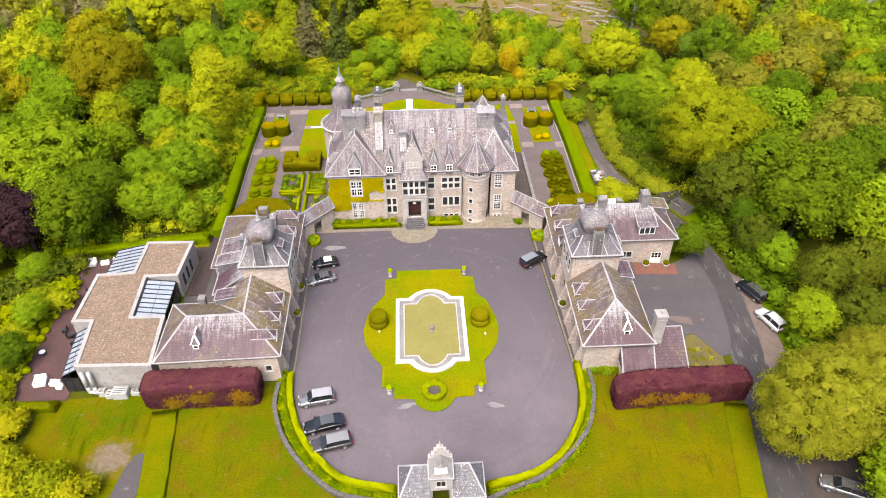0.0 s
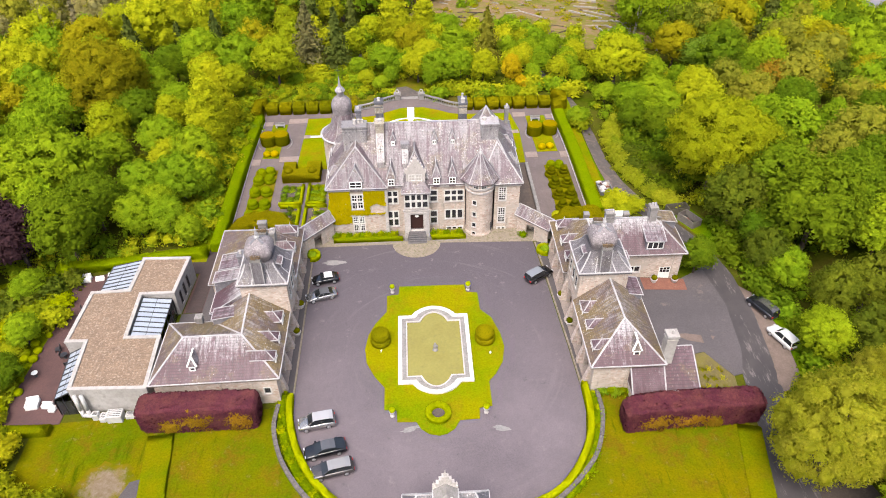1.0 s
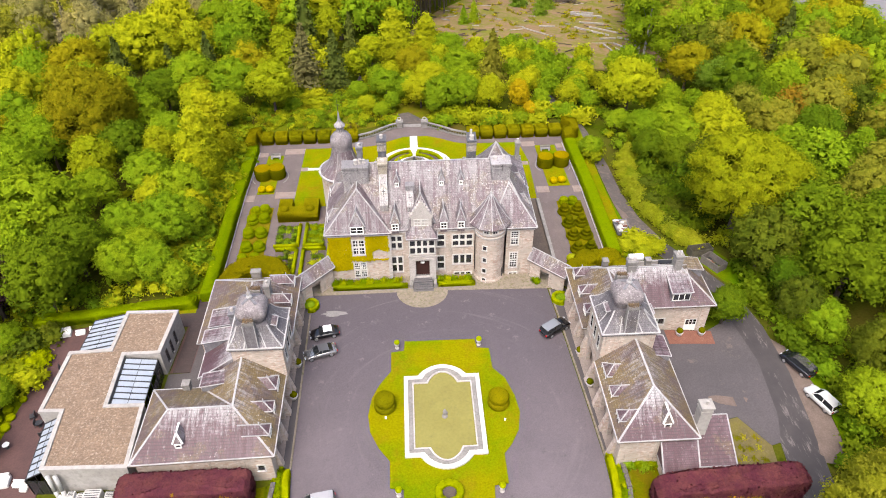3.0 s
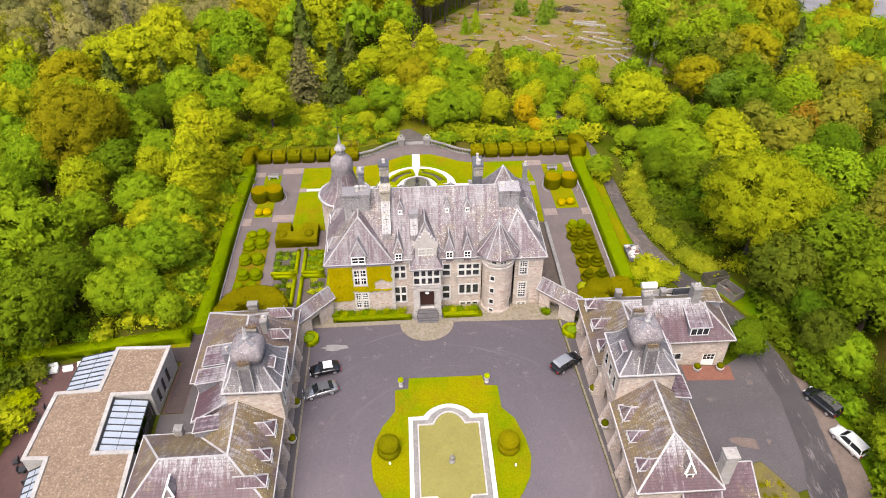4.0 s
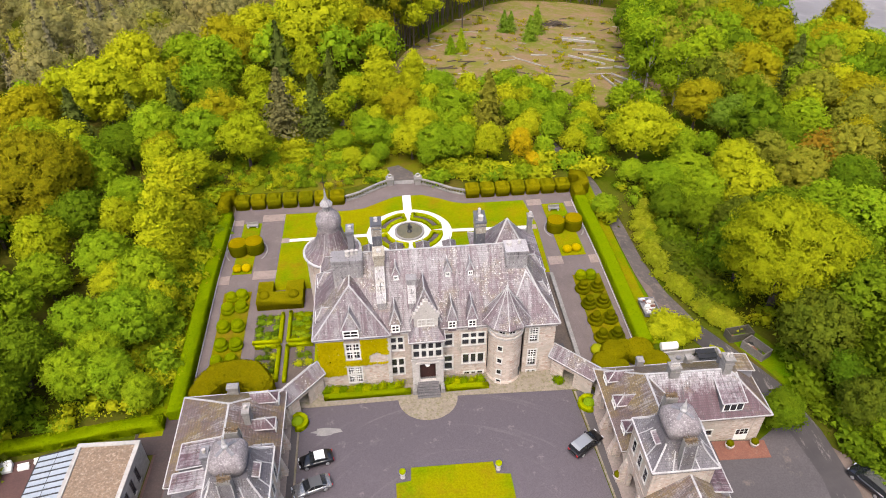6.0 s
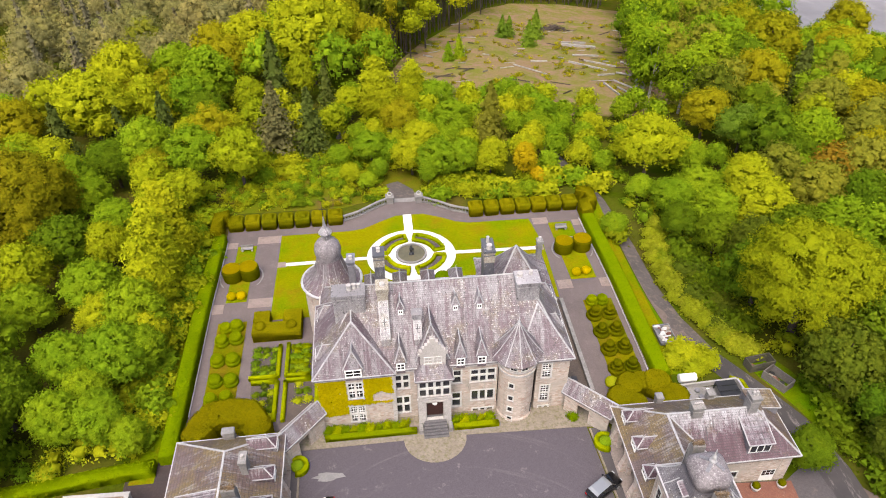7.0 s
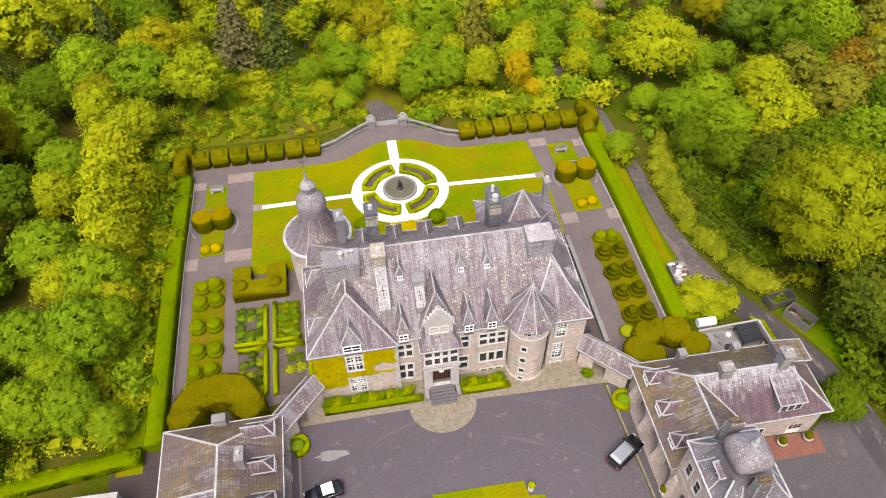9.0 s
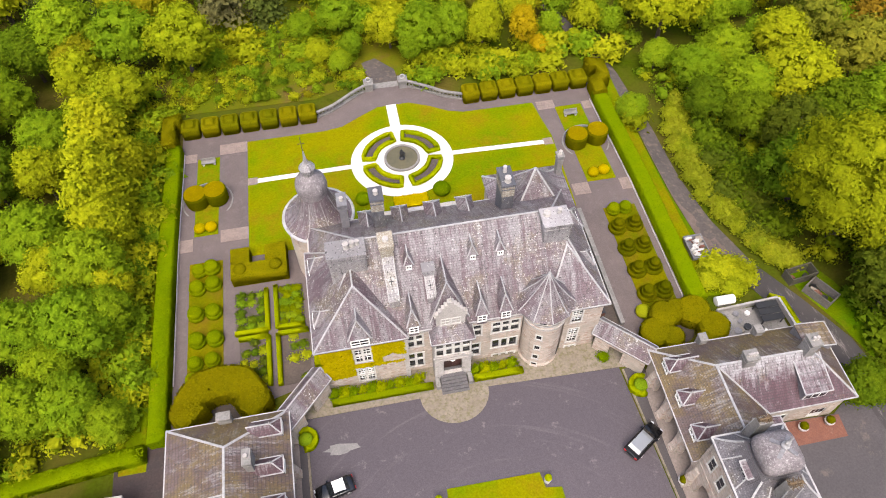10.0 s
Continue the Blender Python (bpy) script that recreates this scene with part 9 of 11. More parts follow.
loose_shrubs("shrub", "large loose yellow-green shrub at the edge of the lawn", "lawn edge shrubs", (SPRAY, OAK, SPRAY, LIME), [(-46.5, 46.2, 5.6, 4.4), (-43.0, 45.6, 5.2, 4.2), (-40.2, 45.0, 4.4, 3.6), (-48.6, 50.2, 4.6, 3.6), (-50.6, 54.6, 4.2, 3.2), (-44.6, 42.6, 6.0, 4.6), (-41.0, 42.0, 5.0, 4.0), (-52.6, 56.6, 3.4, 2.4), (-54.4, 59.4, 3.2, 2.4), (-53.4, 53.0, 4.4, 3.6), (-51.5, 49.0, 4.6, 4.0), (-48.6, 46.0, 5.0, 4.2)], seed=52, leaves=4400, leaf=0.066)
loose_shrubs("shrub", "large dark green rounded bush above the slope", "dark bushes", (DARKGREEN,), [(-62.0, 78.4, 4.2, 2.6), (-60.0, 80.2, 4.0, 2.6), (-57.4, 82.5, 4.0, 2.6), (-54.8, 84.3, 3.8, 2.5), (-52.2, 85.6, 3.0, 2.2)], seed=32)
sb = topiary(ball_profile(0.62, 0.95), -53.1, 73.0, BOX, "round clipped box ball on the slope", "box_ball", "slope box balls", category="shrub", leaf=0.18)
for i, (x, y) in enumerate(((-52.3, 71.8), (-53.4, 70.3), (-54.3, 69.6), (-53.7, 71.4), (-52.3, 70.2), (-52.6, 66.7), (-53.0, 68.6), (-52.0, 64.6), (-51.9, 74.6))):
    again(sb, x, y, 0.9 + 0.15 * math.sin(i * 2.2), i)
loose_shrubs("shrub", "low leafy green shrub at the foot of the wing wall", "wall foot shrubs", (MIDGREEN, BOXBALL), [(21.8 + 0.85 * i, 60.2 + 0.2 * math.sin(i * 2.2), 1.3, 0.95 + 0.15 * math.sin(i * 1.3)) for i in range(5)], seed=71)
loose_shrubs("weed_clump", "low clump of moss and weeds in the yard", "weed clumps", (YEW, OCHRE, YEW), [(34.4 + 1.15 * (i % 4) + 0.3 * math.sin(i * 3.1), 60.6 + 1.5 * (i // 4), 0.9, 0.3) for i in range(12)], "weeds", 33, 260, 0.19, 0.13)


def area_wall():
    """Low coped wall between the east side of the house and the garden path, with a dark sunken strip behind it."""
    t = thing("area_wall", (18.9, 104, 0), "low stone wall with a flat coping beside the house", "wall")
    for y in np.arange(95.6, 112.5, 1.55):
        bm = bmesh.new()
        box(bm, 19.4, 19.75, y, y + 1.5, -0.3, 0.55)
        part("wall_length", bm, GREYSTONE, t)
        bm = bmesh.new()
        box(bm, 19.31, 19.84, y, y + 1.52, 0.551, 0.68)
        part("coping", bm, GREYSTONE, t, "flat grey stone coping")
    sheet("sunken_area", [(16.3, 94.9), (19.39, 94.9), (19.39, 113.2), (16.3, 113.2)], 0.07, SOIL, "dark sunken strip beside the house", "area")
    for x, y, w, h, mat, lab in ((17.6, 97.4, 0.35, 0.9, BRICKRED, "small red bin beside the house"), (17.2, 96.0, 0.4, 1.0, DARKMETAL, "dark bin beside the house")):
        bm = bmesh.new()
        box(bm, x - w, x + w, y - w, y + w, 0.07, h)
        bmesh.ops.bevel(bm, geom=bm.edges[:], offset=0.06, segments=2, affect="EDGES")
        b = tagged(part("bin", bm, mat), lab, "bin", "side bins")
        bm = bmesh.new()
        box(bm, x - w - 0.03, x + w + 0.03, y - w - 0.03, y + w + 0.03, h + 0.002, h + 0.1)
        part("lid", bm, DARKMETAL, b)


area_wall()

# ---------- service side ----------
def skip():
    x, y = 32.0, 104.1
    z = ground_z(x, y) + 0.05
    t = thing("rubbish_skip", (x, y, z), "grey metal skip filled with white rubble", "skip")
    t.rotation_euler = (0, 0, radians(1))
    t.scale = (1.12, 1.0, 1.0)
    bm = bmesh.new()
    lo, hi = [(-0.8, -1.2), (0.8, -1.2), (0.8, 1.2), (-0.8, 1.2)], [(-1.05, -1.7), (1.05, -1.7), (1.05, 1.7), (-1.05, 1.7)]
    a, b = [bm.verts.new((*p, 0.0)) for p in lo], [bm.verts.new((*p, 1.25)) for p in hi]
    c = [bm.verts.new((p[0] * 0.9, p[1] * 0.93, 1.25)) for p in hi]
    d = [bm.verts.new((p[0] * 0.9, p[1] * 0.93, 0.6)) for p in hi]
    bm.faces.new(a[::-1]), bm.faces.new(d)
    for i in range(4):
        j = (i + 1) % 4
        bm.faces.new((a[i], a[j], b[j], b[i])), bm.faces.new((b[i], b[j], c[j], c[i])), bm.faces.new((c[i], c[j], d[j], d[i]))
    part("container", bm, LEAD, t, local=True)
    rr = random.Random(4)
    for i in range(34):
        bm = bmesh.new()
        bmesh.ops.create_icosphere(bm, subdivisions=1, radius=rr.uniform(0.16, 0.42), matrix=Matrix.Translation((rr.uniform(-0.75, 0.75), rr.uniform(-1.35, 1.35), rr.uniform(0.85, 1.3))) @ Matrix.Rotation(rr.uniform(0, 3), 4, "X") @ Matrix.Diagonal((1.3, 0.9, 0.6, 1)))
        part("rubble", bm, (UNITGREY, RENDERED, UNITGREY, WOODPALE, UNITGREY, BRICKRED)[i % 6], t, "loose rubble piece", local=True)


skip()


def bin_yard():
    """Walled store behind the wing with a covered frame, tank and clutter."""
    zf = ground_z(34.5, 93.5)
    sheet("store_floor", [(30.9, 91.2), (38.6, 91.0), (38.6, 95.4), (31.0, 95.2)], 0.10, GREYSTONE, "grey paved store behind the wing", "paving")
    t = thing("store_wall", (34.6, 95.3, zf), "low pale wall round the paved store", "wall", kind="structure")
    for p, q in (((30.9, 95.3), (38.5, 95.6)), ((38.6, 95.5), (38.9, 91.3))):
        bm = bmesh.new()
        bar(bm, (*p, zf + 0.35), (*q, zf + 0.35), 0.25, 0.5)
        part("wall_run", bm, RENDERED, t)
    hedge([(38.0, 96.3), (39.4, 95.6), (39.6, 91.5)], 0.5, 0.9, BOX, "bright clipped hedge round the store wall", leaf=0.18, density=60)
    t = thing("oil_tank", (32.2, 95.9, zf), "white oil tank on a low base", "tank")
    bm = bmesh.new()
    bmesh.ops.create_cone(bm, segments=16, radius1=0.55, radius2=0.55, depth=2.2, cap_ends=True, matrix=Matrix.Translation((32.2, 96.3, zf + 0.95)) @ Matrix.Rotation(radians(90), 4, "Y"))
    part("tank_body", bm, WHITE, t, smooth_faces=False)
    bm = bmesh.new()
    box(bm, 31.4, 33.0, 95.9, 96.7, zf - 0.2, zf + 0.42)
    part("tank_base", bm, GREYSTONE, t)
    t = thing("storage_frame", (36.6, 93.9, zf), "dark slatted cover over stored goods", "shelter")
    for i in range(3):
        bm = bmesh.new()
        box(bm, 35.3, 37.9, 92.7 + 0.82 * i, 93.47 + 0.82 * i, zf + 1.0 + 0.06 * i, zf + 1.1 + 0.06 * i)
        part("cover_panel", bm, DARKMETAL, t)
    for x in (35.4, 37.8):
        for y in (92.8, 95.0):
            bm = bmesh.new()
            box(bm, x - 0.06, x + 0.06, y - 0.06, y + 0.06, zf, zf + 1.0)
            part("post", bm, DARKMETAL, t)
    rr = random.Random(8)
    for i in range(16):
        x, y = rr.uniform(31.8, 38.2), rr.uniform(91.6, 94.8)
        if 35.1 < x < 38.0 and y > 92.5:
            continue
        s = rr.uniform(0.2, 0.45)
        bm = bmesh.new()
        if i % 2:
            lathe(bm, [(s, 0), (s * 1.05, s), (s * 0.8, s * 1.1)], (x, y, zf + 0.1), 10)
            tagged(part("drum", bm, (DARKMETAL, LEAD, WHITE)[i % 3]), "small drum standing in the paved store", "drum", "store clutter")
        else:
            box(bm, -s, s, -s * 0.7, s * 0.7, 0, s * 1.1, pose(x, y, zf + 0.1, 0, 0, rr.uniform(0, 90)))
            bmesh.ops.bevel(bm, geom=bm.edges[:], offset=0.03, segments=1, affect="EDGES")
            tagged(part("crate", bm, (WOODPALE, DARKMETAL, LEAD)[i % 3]), "crate standing in the paved store", "crate", "store clutter")


bin_yard()


GREYWOOD = surface("grey_boards", (0.13, 0.115, 0.105), (0.09, 0.08, 0.075), 0.6, (0.19, 0.175, 0.165), 6.0, rough=0.9)


DARKWOOD = surface("mossy_dark_boards", (0.070, 0.064, 0.045), (0.050, 0.045, 0.033), 0.6, (0.10, 0.09, 0.06), 6.0, rough=0.9)


def timber_bay(x, y, w, d, h, turn, label, stuff, boards=GREYWOOD):
    t = thing("timber_bay", (x, y, ground_z(x, y)), label, "enclosure", "timber bays")
    t.rotation_euler = (0, 0, radians(turn))
    for x0, x1, y0, y1 in ((-w / 2, w / 2, d / 2 - 0.12, d / 2), (-w / 2, -w / 2 + 0.12, -d / 2, d / 2 - 0.13), (w / 2 - 0.12, w / 2, -d / 2, d / 2 - 0.13), (-w / 2, w / 2, -d / 2 - 0.13, -d / 2 - 0.01)):
        n = 5
        for i in range(n):
            bm = bmesh.new()
            box(bm, x0, x1, y0, y1, -0.3 + (h + 0.3) * i / n, -0.3 + (h + 0.3) * (i + 0.95) / n)
            part("plank", bm, boards, t, local=True)
    rr = random.Random(int(x * 10))
    for i in range(stuff):
        bm = bmesh.new()
        box(bm, -0.3, 0.3, -0.2, 0.2, 0, 0.4, pose(rr.uniform(-w / 2 + 0.5, w / 2 - 0.5), rr.uniform(-d / 2 + 0.4, d / 2 - 0.4), rr.uniform(0.0, 0.5), rr.uniform(-20, 20), rr.uniform(-20, 20), rr.uniform(0, 90)))
        part("scrap", bm, (BRICKRED, DARKMETAL, WOODPALE)[i % 3], t, local=True)


timber_bay(43.3, 98.7, 3.6, 1.5, 1.5, 8, "open timber bay beside the wood", 2, DARKWOOD)
timber_bay(44.5, 95.7, 3.4, 1.9, 1.4, -61, "timber bay filled with reddish scrap", 9)


def moss_pen():
    sheet("overgrown_yard", [(33.5, 58.8), (39.2, 59.0), (39.7, 62.5), (37.0, 66.6), (33.8, 65.7)], 0.10, surface("moss_bed", (0.1102, 0.0928, 0.0174), (0.0812, 0.0638, 0.029), 0.5, (0.145, 0.116, 0.058), 4.0), "mossy overgrown yard behind the lean-to", "yard")
    t = thing("lattice_fence", (33, 57.9, ground_z(33, 57.9)), "low pale timber fence before the lean-to", "fence")
    for i in range(26):
        bm = bmesh.new()
        x = 29.3 + 0.42 * i
        z = ground_z(x, 58.0)
        box(bm, x, x + 0.07, 57.75, 57.8, z, z + 0.95)
        part("picket", bm, WOODPALE, t)
    for zz in (0.3, 0.8):
        bm = bmesh.new()
        bar(bm, (29.2, 57.84, ground_z(29.2, 57.8) + zz), (40.2, 57.84, ground_z(40.2, 57.8) + zz), 0.05, 0.06)
        part("rail", bm, WOODPALE, t)


moss_pen()
for i, (x, y) in enumerate(((34.0, 80.4), (37.2, 80.6))):
    copy_thing(p0, Matrix.Translation((x, y, ground_z(x, y) + 0.12)))


# ---------- cars ----------
TYRE = plain("tyre_rubber", (0.018, 0.018, 0.019), 0.85)
RIM = plain("alloy_rim", (0.55, 0.55, 0.57), 0.3, 0.8)
CARGLASS = plain("car_glass", (0.012, 0.014, 0.016), 0.05)
HEADLAMP = plain("headlamp_glass", (0.35, 0.36, 0.38), 0.1)
TAILLAMP = plain("tail_lamp_red", (0.30, 0.010, 0.012), 0.15)
PAINTS = {}


def car_paint(name, c, metal=0.4):
    if name not in PAINTS:
        m = plain(name, c, 0.25, metal, 0.03)
        m.node_tree.nodes["Principled BSDF"].inputs["Coat Weight"].default_value = 0.8
        PAINTS[name] = m
    return PAINTS[name]


STYLES = {
    "suv": dict(L=4.45, W=1.86, H=1.66, hood=1.0, lower=0.30, roof=[(-2.12, 0.98), (-1.98, 1.50), (-1.60, 1.62), (0.10, 1.66), (0.42, 1.58), (1.02, 1.06)]),
    "estate": dict(L=4.9, W=1.86, H=1.48, hood=0.92, lower=0.26, roof=[(-2.36, 0.92), (-2.10, 1.34), (-1.60, 1.45), (0.0, 1.48), (0.45, 1.42), (1.22, 0.95)]),
    "saloon": dict(L=4.9, W=1.86, H=1.45, hood=0.90, lower=0.25, roof=[(-2.10, 0.98), (-1.20, 1.36), (-0.60, 1.44), (0.0, 1.45), (0.40, 1.39), (1.22, 0.94)]),
    "coupe": dict(L=4.45, W=1.82, H=1.30, hood=0.80, lower=0.24, roof=[(-1.75, 0.88), (-1.15, 1.16), (-0.60, 1.28), (-0.05, 1.30), (0.20, 1.24), (0.95, 0.84)]),
    "small": dict(L=4.0, W=1.72, H=1.30, hood=0.84, lower=0.24, roof=[(-1.45, 0.90), (-1.05, 1.20), (-0.65, 1.28), (-0.10, 1.30), (0.12, 1.25), (0.75, 0.88)]),
    "mpv": dict(L=4.7, W=1.88, H=1.75, hood=1.02, lower=0.28, roof=[(-2.25, 1.02), (-2.12, 1.56), (-1.70, 1.70), (0.30, 1.75), (0.70, 1.64), (1.45, 1.08)]),
}


def car(style, paint, top, x, y, turn, label, z=None):
    """A parked car: lofted body, glasshouse, roof skin, wheels, lamps, bumper and mirrors. Its front points along +x before the turn."""
    s = STYLES[style]
    L, W, hood, lo = s["L"], s["W"], s["hood"], s["lower"]
    t = thing("car", (x, y, (ground_z(x, y) + 0.07) if z is None else z), label, "car", "parked cars")
    t.rotation_euler = (0, 0, radians(turn))
    h, hw = L / 2, W / 2
    belt = s["roof"][0][1]
    sections = [(-h, 0.45, belt - 0.28, 0.86), (-h + 0.08, lo + 0.05, belt - 0.12, 0.94), (-h + 0.35, lo, belt, 0.99), (-h * 0.4, lo, belt + 0.01, 1.0), (h * 0.2, lo, belt, 1.0), (h * 0.48, lo, hood + 0.03, 0.99), (h - 0.45, lo, hood - 0.08, 0.96), (h - 0.1, lo + 0.05, hood - 0.22, 0.88), (h, 0.42, hood - 0.34, 0.74)]
    bm = bmesh.new()
    rings = []
    for sx, zl, zh, k in sections:
        w = hw * k
        rings.append([bm.verts.new((sx, sg * ww, zz)) for sg, ww, zz in ((-1, w * 0.90, zl), (-1, w, zl + 0.2 * (zh - zl)), (-1, w, zl + 0.62 * (zh - zl)), (-1, w * 0.93, zl + 0.93 * (zh - zl)), (-1, w * 0.82, zh), (1, w * 0.82, zh), (1, w * 0.93, zl + 0.93 * (zh - zl)), (1, w, zl + 0.62 * (zh - zl)), (1, w, zl + 0.2 * (zh - zl)), (1, w * 0.90, zl))])
    for a, b in zip(rings, rings[1:]):
        for i in range(10):
            bm.faces.new((a[i], a[(i + 1) % 10], b[(i + 1) % 10], b[i]))
    bm.faces.new(rings[0]), bm.faces.new(rings[-1][::-1])
    body = part("body", bm, paint, t, local=True, smooth_faces=True)
    bm = bmesh.new()
    R = s["roof"]
    zt = max(p[1] for p in R)
    rings = []
    for sx, zz in R:
        k = (zz - belt) / max(0.01, zt - belt)
        w = hw * (0.86 - 0.18 * max(0, k))
        rings.append([bm.verts.new((sx, -hw * 0.86, belt - 0.06)), bm.verts.new((sx, -w, zz - 0.03)), bm.verts.new((sx, w, zz - 0.03)), bm.verts.new((sx, hw * 0.86, belt - 0.06))])
    for a, b in zip(rings, rings[1:]):
        for i in range(4):
            bm.faces.new((a[i], a[(i + 1) % 4], b[(i + 1) % 4], b[i]))
    bm.faces.new(rings[0]), bm.faces.new(rings[-1][::-1])
    part("glasshouse", bm, CARGLASS, t, "dark tinted windows", local=True)
    bm = bmesh.new()
    sk = R[1:-1]
    a = [[bm.verts.new((sx, sg * hw * (0.87 - 0.18 * (zz - belt) / (zt - belt)), zz + dz)) for sg in (-1, 1)] for dz in (0.0, -0.028) for sx, zz in sk]
    n = len(sk)
    for i in range(n - 1):
        bm.faces.new((a[i][0], a[i][1], a[i + 1][1], a[i + 1][0])), bm.faces.new((a[n + i][1], a[n + i][0], a[n + i + 1][0], a[n + i + 1][1]))
        for sg in (0, 1):
            bm.faces.new((a[i][sg], a[i + 1][sg], a[n + i + 1][sg], a[n + i][sg]))
    part("roof_panel", bm, top, t, local=True)
    for sg in (-1, 1):
        for (xa, za), (xb, zb) in ((R[0], R[1]), (R[-2], R[-1])):
            bm = bmesh.new()
            for (x1, z1), (x2, z2) in (((xa, za), (xb, zb)),):
                k1, k2 = max(0, (z1 - belt) / (zt - belt)), max(0, (z2 - belt) / (zt - belt))
                bar(bm, (x1, sg * hw * (0.87 - 0.18 * k1), z1 - 0.02), (x2, sg * hw * (0.87 - 0.18 * k2), z2 - 0.02), 0.1, 0.04)
            part("pillar", bm, paint, t, local=True)
        bm = bmesh.new()
        xm = R[2][0] * 0.35
        bar(bm, (xm, sg * hw * 0.88, belt), (xm, sg * hw * 0.70, zt - 0.05), 0.09, 0.03)
        part("pillar", bm, paint, t, local=True)
        bm = bmesh.new()
        box(bm, R[-1][0] - 0.35, R[-1][0] - 0.15, sg * (hw + 0.02) - 0.09, sg * (hw + 0.02) + 0.09, belt, belt + 0.15)
        part("mirror", bm, paint, t, local=True)
        bm = bmesh.new()
        box(bm, h - 0.22, h - 0.03, sg * hw * 0.62 - 0.17, sg * hw * 0.62 + 0.17, hood - 0.33, hood - 0.20)
        part("headlight", bm, HEADLAMP, t, local=True)
        bm = bmesh.new()
        box(bm, -h - 0.01, -h + 0.12, sg * hw * 0.70 - 0.14, sg * hw * 0.70 + 0.14, belt - 0.40, belt - 0.18)
        part("tail_light", bm, TAILLAMP, t, local=True)
    for xa, nm in ((h + 0.005, "grille"), (-h - 0.008, "bumper")):
        bm = bmesh.new()
        box(bm, min(xa, xa - 0.04), max(xa, xa - 0.04) if xa > 0 else xa + 0.04, -hw * 0.5, hw * 0.5, 0.38, 0.56)
        part(nm, bm, DARKMETAL, t, local=True)
        bm = bmesh.new()
        box(bm, xa - 0.005 if xa < 0 else xa, xa if xa < 0 else xa + 0.01, -0.26, 0.26, 0.42, 0.53)
        part("number_plate", bm, WHITE, t, "blank white number plate", local=True)
    r = 0.34
    for sx in (-h * 0.60, h * 0.60):
        for sg in (-1, 1):
            m = Matrix.Translation((sx, sg * (hw - 0.10), r)) @ Matrix.Rotation(radians(90), 4, "X")
            bm = lathe(bmesh.new(), [(r * 0.62, -0.10), (r, -0.08), (r, 0.08), (r * 0.62, 0.10)], (0, 0, 0), 18)
            bmesh.ops.transform(bm, matrix=m, verts=bm.verts)
            wh = part("wheel", bm, TYRE, t, local=True)
            bm = lathe(bmesh.new(), [(r * 0.60, -0.115), (r * 0.66, -0.105), (r * 0.66, 0.105), (r * 0.60, 0.115)], (0, 0, 0), 14)
            bmesh.ops.transform(bm, matrix=m, verts=bm.verts)
            part("rim", bm, RIM, wh, "alloy wheel rim", local=True)
    return t


BLACK = car_paint("black_car_paint", (0.007, 0.007, 0.0081))
GREYP = car_paint("grey_metallic_paint", (0.116, 0.1102, 0.1102), 0.6)
SILVER = car_paint("silver_metallic_paint", (0.2436, 0.2378, 0.2378), 0.7)
BLUEB = car_paint("dark_blue_black_paint", (0.0145, 0.0151, 0.0203), 0.5)
WHITEP = car_paint("white_car_paint", (0.464, 0.464, 0.4524), 0.0)
SOFT = plain("soft_top_cloth", (0.06, 0.06, 0.065), 0.95)
SOFTPALE = plain("pale_soft_top_cloth", (0.62, 0.60, 0.60), 0.9)
# next three: sky reflected in the upper panels is put into paler paint
car("suv", SILVER, car_paint("pale_roof_paint", (0.319, 0.3074, 0.3132), 0.3), -13.5, 57.2, 190, "small grey crossover car with a pale roof")
car("saloon", BLACK, GREYP, -12.2, 53.3, 193, "black saloon car, sky reflection painted as a grey roof")
car("estate", car_paint("taupe_paint", (0.050, 0.044, 0.043), 0.4), car_paint("taupe_roof_paint", (0.2436, 0.232, 0.2262), 0.4), -11.2, 50.6, 193, "dark estate car with a pale roof")
car("small", BLACK, SOFTPALE, -14.5, 83.0, 192, "small black open-top car with a pale roof")
car("coupe", SILVER, SOFT, -14.8, 79.5, 197, "silver convertible with a black soft top")
car("suv", BLACK, car_paint("silver_roof_paint", (0.261, 0.261, 0.2668), 0.5), 17.1, 82.0, 32, "black crossover car with a silver roof panel")
car("mpv", BLUEB, GREYP, 48.2, 74.6, 116, "dark blue people carrier on the verge")
car("suv", WHITEP, WHITEP, 48.6, 68.7, 112, "white crossover car on the gravel verge")
car("estate", SILVER, SILVER, 46.2, 42.7, 155, "silver estate car under the trees")
for n, (x, y, a, w, d) in enumerate(((-13.4, 87.2, 0, 1.7, 0.55), (-2.2, 56.0, 30, 1.2, 0.35), (8.6, 55.5, -20, 1.0, 0.4))):
    sheet("stain", [(x + w * math.cos(2 * math.pi * i / 14) * (1 + 0.25 * math.sin(3 * i)), y + d * math.sin(2 * math.pi * i / 14) * (1 + 0.2 * math.cos(5 * i)) + 0.02 * a * w * math.cos(2 * math.pi * i / 14) / 2) for i in range(14)], 0.056, surface("pale_stain", (0.174, 0.1653, 0.1624), (0.1392, 0.1334, 0.1334), 1.2, None, 8.0) if "pale_stain" not in bpy.data.materials else bpy.data.materials["pale_stain"], "pale dried stain on the asphalt", "stain")


